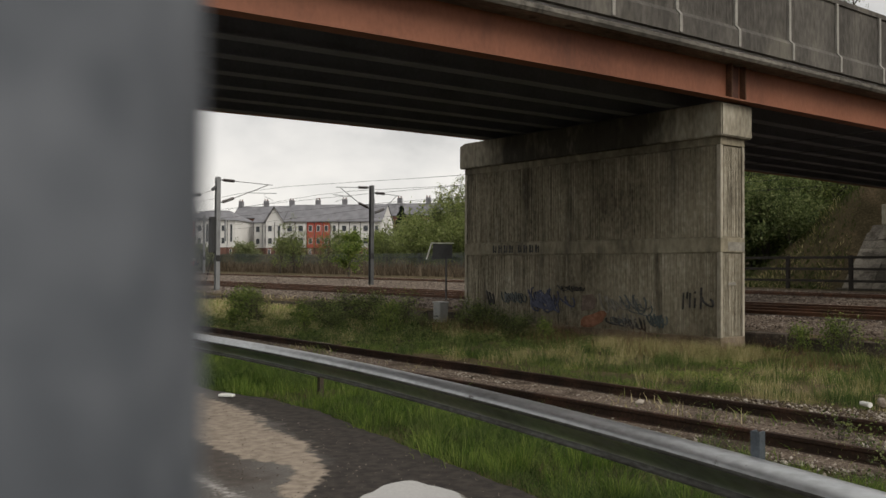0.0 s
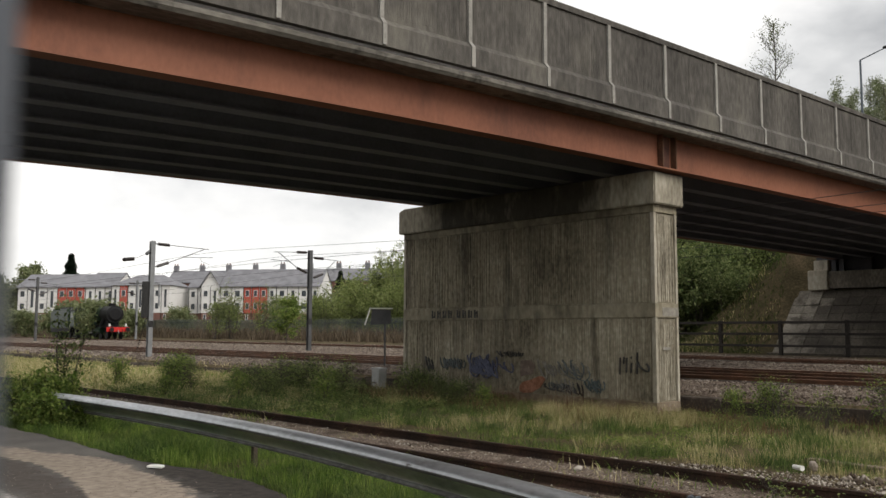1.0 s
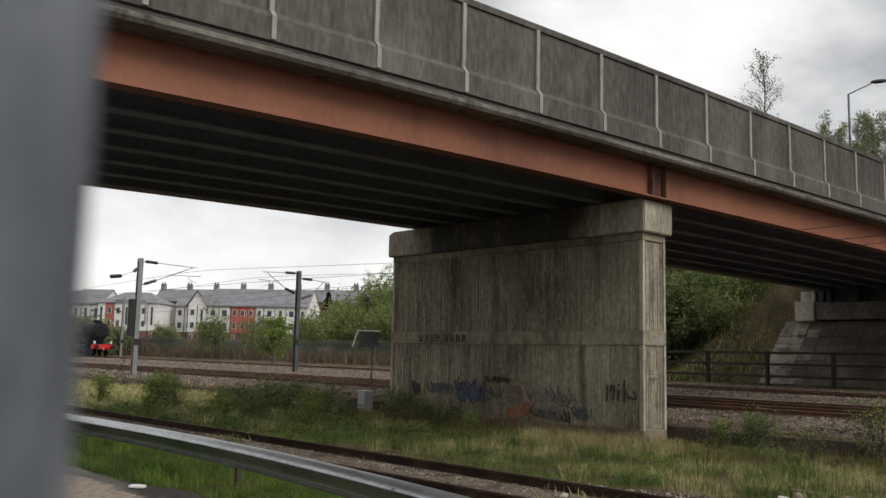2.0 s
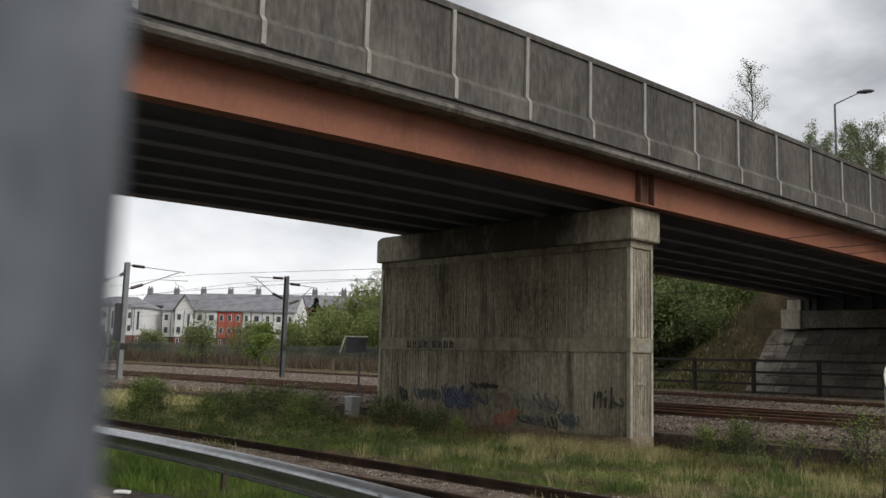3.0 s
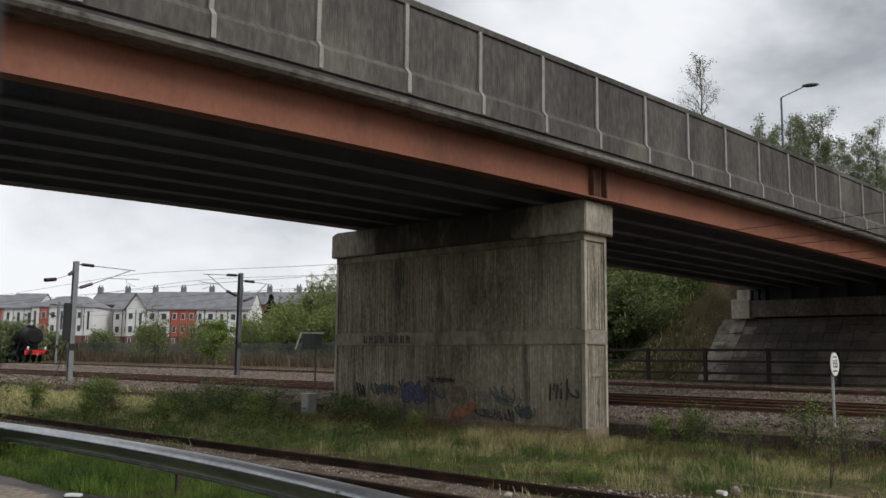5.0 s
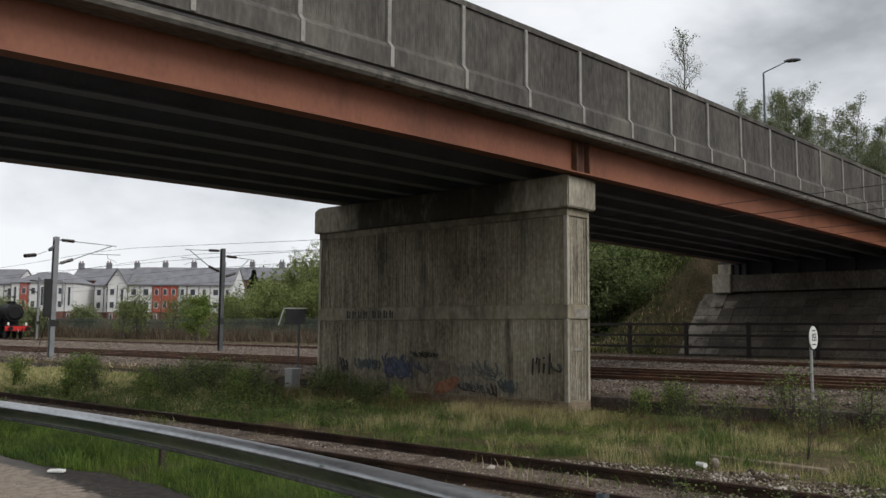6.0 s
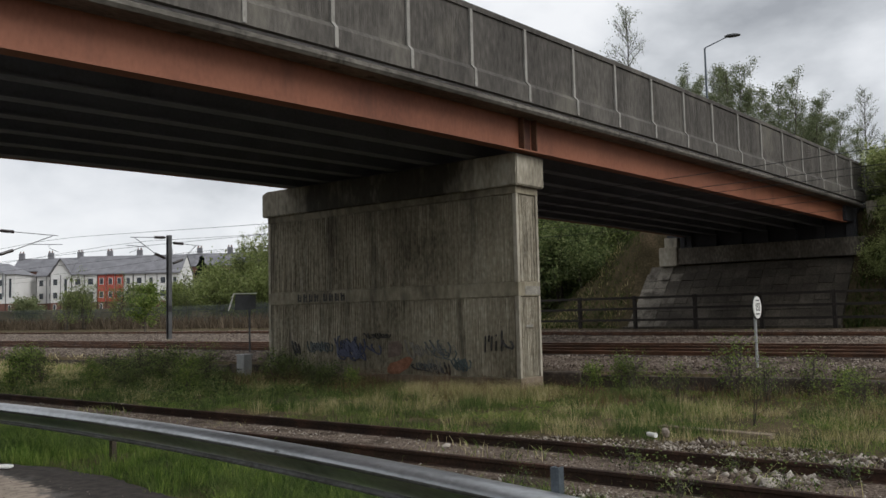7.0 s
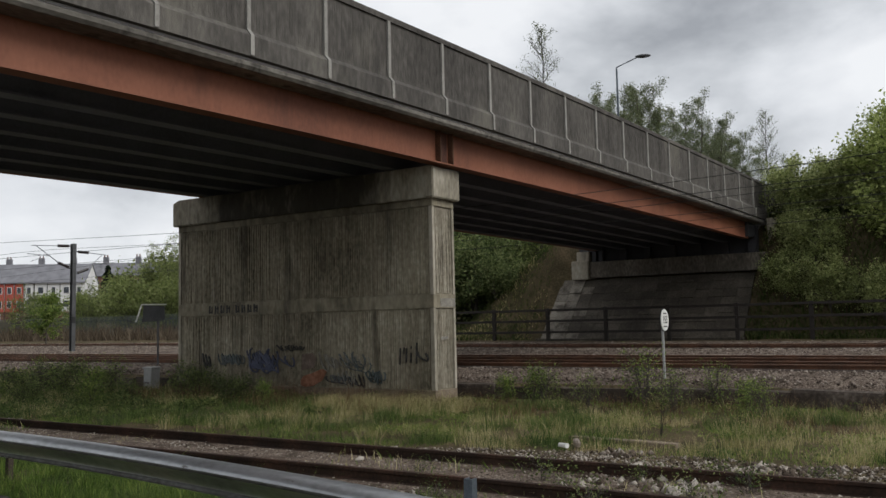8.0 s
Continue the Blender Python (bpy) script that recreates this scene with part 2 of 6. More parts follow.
M["mast_pale"] = material("pale_mast_steel", [(0.17, 0.175, 0.18), (0.27, 0.28, 0.285)], scale=2, fine=20, rough=0.55, metal=0.4, bump=0.1)
M["insulator"] = material("insulator_brown", [(0.015, 0.011, 0.010), (0.03, 0.022, 0.02)], scale=5, rough=0.3, bump=0)
M["wire"] = material("wire", [(0.03, 0.03, 0.03), (0.06, 0.06, 0.06)], scale=5, rough=0.5, metal=0.5, bump=0)
M["render_white"] = material("white_render", [(0.60, 0.59, 0.57), (0.76, 0.755, 0.74)], scale=0.5, fine=8, bump=0.1)
M["render_red"] = material("red_cladding", [(0.34, 0.072, 0.052), (0.45, 0.105, 0.08)], scale=0.6, fine=8, bump=0.1)
M["brick"] = material("red_brick", [(0.12, 0.062, 0.05), (0.21, 0.11, 0.085)], scale=1.5, fine=12, bump=0.3)
M["slate"] = material("slate_roof", [(0.115, 0.115, 0.125), (0.175, 0.175, 0.19), (0.23, 0.23, 0.245)], scale=0.8, fine=7, rough=0.6, bump=0.3)
M["window"] = material("window_glass", [(0.02, 0.024, 0.03), (0.05, 0.058, 0.068)], scale=0.6, fine=3, rough=0.08, bump=0, spec=0.5)
M["fence_green"] = material("palisade_steel", [(0.055, 0.066, 0.06), (0.105, 0.12, 0.11)], scale=1, fine=9, rough=0.6, metal=0.3, bump=0)
M["fence_dark"] = material("dark_timber", [(0.018, 0.015, 0.013), (0.04, 0.034, 0.029)], scale=3, fine=25, bump=0.3)
# paving under the deck: its deep shade is put into this darker colour
M["paving"] = material("shaded_slope_paving", [(0.034, 0.028, 0.021), (0.062, 0.053, 0.041), (0.12, 0.105, 0.083)], scale=0.8, fine=12, per_object=0.12, bump=0.4)
M["shelf"] = material("dark_shelf_concrete", [(0.045, 0.038, 0.030), (0.11, 0.095, 0.075), (0.24, 0.215, 0.175)], scale=0.7, fine=9, stretch=(1, 1, 0.5), bump=0.4)
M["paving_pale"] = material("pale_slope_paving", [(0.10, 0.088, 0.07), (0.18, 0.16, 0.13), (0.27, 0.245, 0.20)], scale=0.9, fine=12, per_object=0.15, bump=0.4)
M["white_paint"] = material("white_paint", [(0.62, 0.62, 0.58), (0.75, 0.75, 0.71)], scale=8, fine=30, rough=0.5, bump=0)
M["black_paint"] = material("black_paint", [(0.012, 0.012, 0.012), (0.03, 0.03, 0.03)], scale=8, fine=30, rough=0.6, bump=0)
M["grey_box"] = material("grey_cabinet_paint", [(0.27, 0.275, 0.27), (0.40, 0.405, 0.395)], scale=4, fine=30, rough=0.6, bump=0.1)
M["blue_grey"] = material("blue_grey_zinc", [(0.075, 0.09, 0.105), (0.14, 0.16, 0.18)], scale=5, fine=40, rough=0.5, metal=0.5, bump=0.1)

# soot, run-off and lime on the old concrete, grime on the barrier; shade on the cap
for key in ("pier", "rib_concrete"):
    blotch(M[key], (0.062, 0.052, 0.037), 0.45, (1, 1, 0.6), 0.50, 0.68, 0.6)
    blotch(M[key], (0.060, 0.050, 0.036), 1.6, (1, 1, 0.16), 0.55, 0.68, 0.75)
    blotch(M[key], (0.40, 0.375, 0.32), 2.6, (1, 1, 0.3), 0.63, 0.72, 0.45)
blotch(M["rib_end"], (0.075, 0.064, 0.046), 1.8, (1, 1, 0.25), 0.56, 0.68, 0.7)
# the deck's shade and some soot, painted over all but the cap's ends
blotch(M["cap"], (0.026, 0.023, 0.018), 1.1, (1, 1, 0.35), 0.26, 0.46, 0.9, (12.6, 21.2, 2.2))
blotch(M["cap"], (0.07, 0.06, 0.045), 2.2, (1, 1, 0.2), 0.56, 0.68, 0.7)
blotch(M["parapet"], (0.20, 0.185, 0.15), 0.5, (1, 1, 0.7), 0.56, 0.70, 0.45)
blotch(M["parapet"], (0.028, 0.025, 0.022), 1.8, (1, 1, 0.12), 0.56, 0.70, 0.6)
blotch(M["edge"], (0.03, 0.027, 0.023), 2.0, (1, 1, 0.5), 0.56, 0.66, 0.8)
blotch(M["orange"], (0.10, 0.040, 0.025), 1.1, (1, 1, 0.3), 0.56, 0.72, 0.5)
blotch(M["galv"], (0.10, 0.09, 0.075), 9, (1, 0.5, 1), 0.66, 0.71, 0.8)
blotch(M["galv_grime_shade"], (0.30, 0.29, 0.26), 11, (1, 1, 1), 0.68, 0.72, 0.7)
blotch(M["ballast"], (0.036, 0.027, 0.020), 2.0, (1, 1, 1), 0.50, 0.60, 0.65)
blotch(M["paving_pale"], (0.045, 0.038, 0.028), 1.2, (1, 1, 1), 0.50, 0.62, 0.85)
blotch(M["paving"], (0.16, 0.142, 0.115), 0.9, (1, 1, 1), 0.60, 0.70, 0.5)


# ---- building helpers
def box(bm, x0, y0, z0, x1, y1, z1, bevel=0.0):
    m = Matrix.Translation(((x0 + x1) / 2, (y0 + y1) / 2, (z0 + z1) / 2)) @ Matrix.Diagonal((abs(x1 - x0), abs(y1 - y0), abs(z1 - z0), 1))
    verts = bmesh.ops.create_cube(bm, size=1, matrix=m)["verts"]
    if bevel:
        edges = list({e for v in verts for e in v.link_edges})
        bmesh.ops.bevel(bm, geom=edges, offset=bevel, segments=2, affect="EDGES", profile=0.6)
    return bm


def rod(bm, a, b, r0, r1=None, sides=8):
    a, b = Vector(a), Vector(b)
    d = b - a
    m = Matrix.Translation((a + b) / 2) @ d.to_track_quat("Z", "Y").to_matrix().to_4x4()
    bmesh.ops.create_cone(bm, cap_ends=True, segments=sides, radius1=r0, radius2=r0 if r1 is None else r1, depth=d.length, matrix=m)
    return bm


def prism(bm, outline, length_axis, lo, hi):
    """An outline of (a, b) pulled along an axis: 'x' pulls (y, z), 'y' pulls (x, z), 'z' pulls (x, y)."""
    def at(a, b, c):
        return {"x": (c, a, b), "y": (a, c, b), "z": (a, b, c)}[length_axis]
    low = [bm.verts.new(at(a, b, lo)) for a, b in outline]
    high = [bm.verts.new(at(a, b, hi)) for a, b in outline]
    k = len(outline)
    bm.faces.new(low)
    bm.faces.new(list(reversed(high)))
    for i in range(k):
        bm.faces.new((low[i], high[i], high[(i + 1) % k], low[(i + 1) % k]))
    bmesh.ops.recalc_face_normals(bm, faces=bm.faces)
    return bm


def sweep(bm, outline, path):
    """An outline of (side, up) swept along points; side is to the right of the way, level."""
    rings = []
    for i, p in enumerate(path):
        a, b = Vector(path[max(0, i - 1)]), Vector(path[min(len(path) - 1, i + 1)])
        d = (b - a)
        d.z = 0
        d.normalize()
        side = Vector((d.y, -d.x, 0))
        rings.append([bm.verts.new(Vector(p) + side * s + Vector((0, 0, u))) for s, u in outline])
    k = len(outline)
    for r0, r1 in zip(rings, rings[1:]):
        for i in range(k):
            bm.faces.new((r0[i], r0[(i + 1) % k], r1[(i + 1) % k], r1[i]))
    bm.faces.new(list(reversed(rings[0])))
    bm.faces.new(rings[-1])
    bmesh.ops.recalc_face_normals(bm, faces=bm.faces)
    return bm


def mesh_of(name, bm, mat, smooth=False):
    me = bpy.data.meshes.new(name)
    bm.to_mesh(me)
    bm.free()
    me.materials.append(mat)
    if smooth:
        for p in me.polygons:
            p.use_smooth = True
    return me


def part(name, bm, mat, parent=None, label="", smooth=False, kind=""):
    ob = new(name, mesh_of(name, bm, mat, smooth))
    if parent:
        ob.parent = parent
    return tagged(ob, label=label, kind=kind)


def share(name, me, m, parent):
    ob = new(name, me)
    ob.parent = parent
    ob.matrix_basis = m
    return ob


def thing(name, label, category, group="", kind="", at=None):
    ob = new(name)
    ob.empty_display_size = 0.2
    if at is not None:
        ob.matrix_basis = at
    return tagged(ob, label=label, category=category, group=group, kind=kind)


def raw(name, verts, faces, mat, parent=None, label="", kind="", category=""):
    me = bpy.data.meshes.new(name)
    verts = np.asarray(verts, dtype=np.float32).reshape(-1, 3)
    faces = np.asarray(faces, dtype=np.int32)
    k = faces.shape[1]
    me.vertices.add(len(verts))
    me.vertices.foreach_set("co", verts.ravel())
    me.loops.add(faces.size)
    me.loops.foreach_set("vertex_index", faces.ravel())
    me.polygons.add(len(faces))
    me.polygons.foreach_set("loop_start", np.arange(0, faces.size, k, dtype=np.int32))
    me.polygons.foreach_set("loop_total", np.full(len(faces), k, dtype=np.int32))
    me.update(calc_edges=True)
    me.validate()
    me.materials.append(mat)
    ob = new(name, me)
    if parent:
        ob.parent = parent
    return tagged(ob, label=label, kind=kind, category=category)


# ---- the ground: one sheet, with the road, verge, siding, grass strip and railway bed as one cross-section
PROFILE = [(-5000, 0.2), (-200, 0.2), (-40, 0.2), (-6, 0.2), (4.9, 0.18), (5.4, 0.16), (6.4, 0.14), (7.3, 0.12), (7.7, 0.16), (10.1, 0.16), (10.6, 0.06),
           (12.0, 0.0), (15.0, -0.02), (18.0, 0.0), (19.45, 0.02), (19.6, 0.04), (19.75, 0.42), (20.6, 0.58), (21.0, 0.66), (27.2, 0.66),
           (28.5, 0.66), (31.5, 0.70), (32.8, 0.72), (36.4, 0.74), (38.5, 0.74), (41.0, 0.85), (46.0, 0.95), (60, 0.95)]


def track_c_x(y):
    return 34.6 + 0.045 * max(0.0, y - 6)


def smoothstep(a, b, v):
    f = min(1.0, max(0.0, (v - a) / (b - a)))
    return f * f * (3 - 2 * f)


def ground_z(x, y):
    z = PROFILE[-1][1]
    if x < PROFILE[-1][0]:
        for (xa, za), (xb, zb) in zip(PROFILE, PROFILE[1:]):
            if xa <= x <= xb:
                z = za + (zb - za) * (x - xa) / (xb - xa)
                break
    # the far track climbs a little as it goes away
    z += 0.17 * smoothstep(29, 33, x) * smoothstep(8, 50, y)
    # the land rises towards the houses
    z += 2.7 * smoothstep(62, 95, x * 0.75 + y * 0.35) * smoothstep(45, 60, x)  * smoothstep(40, 90, y)
    z += 14 * smoothstep(150, 420, math.hypot(x, y)) * smoothstep(45, 110, x)
    # embankment of the road on the far side of the railway
    up = smoothstep(42.9, 47.6, x)
    along = 1 - smoothstep(21.5, 32.5, y + 0.3 * max(0.0, 50 - x)) if y > 16 else 1.0
    south = smoothstep(-22, 9.5, y) if y < 10 else 1.0
    # under the deck the fill stops at the abutment's slope
    z += (6.3 * up) * along * south
    if 10.6 < y < 21.9 and 42.3 < x < 47.1:
        z = min(z, 0.93 + max(0.0, x - 42.8) * 1.05 - 0.4)
    return z


def build_ground():
    xs = sorted(set([-3000, -1200, -400, -120, -40, -15, -6, 0, 3] + [round(4 + 0.3 * i, 2) for i in range(0, 24)] + [11.5, 12.5, 14, 16, 18, 19, 19.45, 19.6, 19.75, 20.1, 20.6, 21, 22.5, 24, 25.5, 27.2, 28.5, 30, 31.5, 32.8, 34.5, 36.4, 38.5]
                    + [40 + 0.6 * i for i in range(22)] + [55, 60, 66, 73, 80, 90, 105, 120, 140, 170, 210, 260, 330, 420, 600, 900, 1500, 3000]))
    ys = sorted(set([-3000, -1200, -400, -150, -60, -35] + [-25 + 1.25 * i for i in range(52)] + [40 + 4 * i for i in range(16)] + [110, 125, 140, 160, 190, 230, 280, 350, 450, 600, 900, 1500, 3000]))
    verts = []
    for x in xs:
        for y in ys:
            z = ground_z(x, y)
            if -2 < x < 60 and -25 < y < 80:
                z += 0.03 * noise.noise(Vector((x * 0.7, y * 0.7, 0)))
            if 20.0 < x < 40:
                z -= 0.10
            verts.append((x, y, z))
    ny = len(ys)
    faces = [(i * ny + j, (i + 1) * ny + j, (i + 1) * ny + j + 1, i * ny + j + 1) for i in range(len(xs) - 1) for j in range(ny - 1)]
    raw("ground", verts, faces, M["soil"], label="rough grassy soil beside and between the tracks", kind="structure", category="ground")


build_ground()


def strip(name, x0, x1, y0, y1, lift, mat, label, category, step=1.0, skew=None):
    """A sheet laid just over the ground."""
    nx, nyy = max(2, int((x1 - x0) / 0.3)), max(2, int((y1 - y0) / step))
    verts = []
    for i in range(nx + 1):
        for j in range(nyy + 1):
            y = y0 + (y1 - y0) * j / nyy
            x = x0 + (x1 - x0) * i / nx + (skew(y) if skew else 0)
            edge = -0.06 if i in (0, nx) else 0
            verts.append((x, y, ground_z(x - (skew(y) if skew else 0), y) + lift + 2 * edge + 0.02 * noise.noise(Vector((x * 2, y * 2, 3)))))
    faces = [(i * (nyy + 1) + j, (i + 1) * (nyy + 1) + j, (i + 1) * (nyy + 1) + j + 1, i * (nyy + 1) + j + 1) for i in range(nx) for j in range(nyy)]
    return raw(name, verts, faces, mat, label=label, kind="structure", category=category)


strip("ballast_main", 19.9, 40.5, -60, 200, 0.05, M["ballast"], "brown stone ballast under the running lines", "ballast", 2.0)
strip("ballast_siding", 7.5, 10.5, -30, 60, 0.03, M["ballast"], "old weedy ballast of the siding", "ballast", 1.0)

for xc, bend in ((22.35, None), (25.75, None), (34.6, lambda y: track_c_x(y) - 34.6)):
    strip("track_bed", xc - 1.35, xc + 1.35, -60, 180, 0.075, M["oily"], "oil-darkened ballast between and beside the rails", "ballast", 2.0, bend)

# ---- the road bridge
BX = 18.75


def crest(x):
    return -0.00028 * (x - 22) ** 2 - (0.0006 * (16 - x) ** 2 if x < 16 else 0)


def line_y(y, x):
    return y - 0.034 * (x - BX)


def deck_path(y, z, x0=-12.5, x1=53.0, step=2.0):
    k = int((x1 - x0) / step) + 1
    return [(x0 + (x1 - x0) * i / k, line_y(y, x0 + (x1 - x0) * i / k), z + crest(x0 + (x1 - x0) * i / k)) for i in range(k + 1)]


bridge = thing("road_bridge", "weathered concrete road bridge with red-oxide edge girders over the railway", "bridge")


def i_girder(name, y, mat, label, x1=46.6):
    bm = bmesh.new()
    outline = [(-0.17, 0), (0.17, 0), (0.17, 0.035), (0.012, 0.04), (0.012, 0.93), (0.14, 0.94), (0.14, 0.97), (-0.14, 0.97), (-0.14, 0.94), (-0.012, 0.93), (-0.012, 0.04), (-0.17, 0.035)]
    sweep(bm, outline, deck_path(y, 6.02, x1=x1))
    return part(name, bm, mat, bridge, label)


edge_girder = i_girder("girder", 12.05, M["orange"], "red-oxide painted steel edge girder", 44.9)
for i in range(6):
    i_girder("girder", 13.45 + 1.40 * i, M["black_steel"], "dark steel girder")
i_girder("girder", 20.7, M["orange"], "red-oxide painted steel edge girder")
# soffit lining boards between the girders' lower flanges leave dark bays
bm = sweep(bmesh.new(), [(-4.65, 0), (4.85, 0), (4.85, 0.26), (-4.65, 0.26)], deck_path(16.5, 7.0))
part("deck_slab", bm, M["slab"], bridge, "dark concrete deck slab")
bm = sweep(bmesh.new(), [(-4.3, 0), (4.3, 0), (4.3, 0.12), (-4.3, 0.12)], deck_path(16.6, 7.27))
part("carriageway", bm, M["asphalt"], bridge, "asphalt carriageway")
# stiffeners on the edge girder over the pier
for x in (18.2, 18.75):
    y = line_y(12.05, x)
    bm = box(bmesh.new(), x - 0.02, y - 0.17, 6.06 + crest(x), x + 0.02, y - 0.013, 6.95 + crest(x))
    part("stiffener", bm, M["rail_rust"], edge_girder, "dark brown stiffener plate")
# a thin plate makes the web between the stiffeners dark brown
M["web_brown"] = material("dark_brown_web_paint", [(0.045, 0.022, 0.017), (0.085, 0.038, 0.027), (0.13, 0.055, 0.036)], scale=3, fine=20, bump=0.2)
y = line_y(12.05, 18.475)
bm = box(bmesh.new(), 18.222, y - 0.019, 6.06 + crest(18.5), 18.728, y - 0.015, 6.93 + crest(18.5))
part("rust_stain", bm, M["web_brown"], edge_girder, "thin dark brown plate on the web between the stiffeners")
for side, y0, out_sign in (("near", 11.62, 1), ("far", 21.15, -1)):
    o = out_sign
    bm = sweep(bmesh.new(), [(o * 0.12, -0.03), (o * 0.17, 0.03), (o * 0.17, 0.10), (o * 0.05, 0.16), (-o * 0.05, 0.22), (-o * 0.45, 0.22), (-o * 0.45, -0.02)], deck_path(y0, 6.89))
    part("edge_beam", bm, M["edge"], bridge, "pale streaked concrete edge beam")
    # plinth and wall of the parapet, with a coping
    bm = sweep(bmesh.new(), [(o * 0.10, 0), (o * 0.10, 0.40), (o * 0.0, 0.52), (-o * 0.22, 0.52), (-o * 0.22, 0)], deck_path(y0, 7.14))
    part("parapet_plinth", bm, M["parapet"], bridge, "dark weathered concrete parapet plinth")
    bm = sweep(bmesh.new(), [(-o * 0.035, 0.5), (-o * 0.035, 1.86), (-o * 0.2, 1.86), (-o * 0.2, 0.5)], deck_path(y0, 7.14))
    part("parapet_wall", bm, M["parapet"], bridge, "dark stained concrete parapet wall")
    bm = sweep(bmesh.new(), [(o * 0.01, 1.862), (o * 0.02, 1.98), (-o * 0.0, 2.0), (-o * 0.24, 2.0), (-o * 0.24, 1.862)], deck_path(y0, 7.14))
    part("coping", bm, M["parapet"], bridge, "dark concrete coping")

# ribs over the joints of the near parapet and the ribbed panels between them
RIB = 2.23
rnd = random.Random(4)


def parapet_rib():
    bm = bmesh.new()
    outline = [(-0.13, 0.02), (-0.13, 0.415), (-0.03, 0.535), (-0.03, 1.86), (0.03, 1.86), (0.03, 0.5), (-0.08, 0.38), (-0.08, 0.02)]
    prism(bm, outline, "x", -0.045, 0.045)
    return mesh_of("joint_rib", bm, M["joint"])


def parapet_panel(seed):
    r = random.Random(seed)
    bm = bmesh.new()
    x = -RIB / 2 + 0.13
    while x < RIB / 2 - 0.14:
        w = r.uniform(0.022, 0.055)
        d = r.uniform(0.001, 0.0035)
        if r.random() < 0.9:
            z0, z1 = 0.60 + r.uniform(0, 0.05), 1.78 - r.uniform(0, 0.04)
            cuts = sorted([z0, z1] + ([r.uniform(z0, z1)] if r.random() < 0.4 else []))
            for za, zb in zip(cuts, cuts[1:]):
                box(bm, x, -d, za, x + w, 0.04, zb - 0.012)
        x += w + r.uniform(0.008, 0.03)
    return mesh_of("ribbed_panel", bm, M["parapet"])


def rib_x(i):
    return 17.95 + (2.14 * i if i < 0 else 2.225 * min(i, 7) + 2.32 * max(0, i - 7))


rib_mesh, panels = parapet_rib(), [parapet_panel(s) for s in range(4)]
tilt = math.atan(-0.034)
for i in range(-13, 16):
    x = rib_x(i)
    y = line_y(11.62, x)
    m = Matrix.Translation((x, y, 7.14 + crest(x))) @ Matrix.Rotation(tilt, 4, "Z")
    share("joint_rib", rib_mesh, m, bridge)
    xm = (x + rib_x(i + 1)) / 2
    m = Matrix.Translation((xm, line_y(11.62, xm) + 0.034, 7.14 + crest(xm))) @ Matrix.Rotation(tilt, 4, "Z")
    tagged(share("ribbed_panel", panels[i % 4], m, bridge), kind="stuff")

# ---- the wall pier
X0, X1, Y0, Y1 = 18.22, 19.24, 12.23, 21.85
pier = thing("bridge_pier", "tall ribbed concrete wall pier with graffiti, standing in long grass", "pier")
bm = box(bmesh.new(), X0 + 0.05, Y0 + 0.05, -0.4, X1 - 0.05, Y1 - 0.05, 5.17)
part("core", bm, M["pier"], pier)
ZB, ZT = 2.37, 2.72
for za, zb in ((-0.3, 0.30), (ZB, ZT), (4.98, 5.168)):
    part("band", box(bmesh.new(), X0, Y0, za, X1, Y1, zb, 0.012), M["plinth" if za < 0 else "pier"], pier, "smooth concrete band")
for za, zb in ((0.302, ZB - 0.002), (ZT + 0.002, 4.978)):
    for x in (X0, X1 - 0.1):
        for y in (Y0, Y1 - 0.12):
            part("corner_margin", box(bmesh.new(), x + 0.003, y + 0.003, za, x + 0.097, y + 0.117, zb, 0.01), M["margin"], pier, "smooth concrete corner margin")


def ribbed_face(length, height, seed, wmin=0.04, wmax=0.085):
    r = random.Random(seed)
    bm = bmesh.new()
    a = 0.0
    while a < length - 0.02:
        w = min(r.uniform(wmin, wmax), length - a)
        d = r.uniform(0.010, 0.020)
        z, pieces = 0.0, r.choice((1, 2, 3, 4, 5, 6))
        for k in range(pieces):
            z1 = height if k == pieces - 1 else z + height / pieces * r.uniform(0.6, 1.3)
            z1 = min(z1, height)
            if z1 - z > 0.05:
                box(bm, a + r.uniform(0, 0.01), -d - r.uniform(0, 0.010), z, a + w - r.uniform(0.010, 0.026), 0.03, z1)
            z = z1 + r.uniform(0.0, 0.02)
        a += w
    return bm


for za, zb, s in ((0.33, ZB - 0.03, 1), (ZT + 0.03, 4.95, 2)):
    for face, length, s2 in (("front", Y1 - Y0 - 0.3, 0), ("back", Y1 - Y0 - 0.3, 10), ("end", X1 - X0 - 0.26, 20), ("end_far", X1 - X0 - 0.26, 30)):
        bm = ribbed_face(length, zb - za, s + s2, *((0.024, 0.05) if "end" in face else (0.04, 0.085)))
        turn = {"front": Matrix.Translation((X0 + 0.05, Y1 - 0.15, za)) @ Matrix.Rotation(radians(-90), 4, "Z"),
                "back": Matrix.Translation((X1 - 0.05, Y0 + 0.15, za)) @ Matrix.Rotation(radians(90), 4, "Z"),
                "end": Matrix.Translation((X0 + 0.13, Y0 + 0.05, za)),
                "end_far": Matrix.Translation((X1 - 0.13, Y1 - 0.05, za)) @ Matrix.Rotation(radians(180), 4, "Z")}[face]
        bmesh.ops.transform(bm, matrix=turn, verts=bm.verts)
        part("ribbed_panel", bm, M["rib_end" if "end" in face else "rib_concrete"], pier, "vertically ribbed rough concrete", kind="stuff")
bm = bmesh.new()
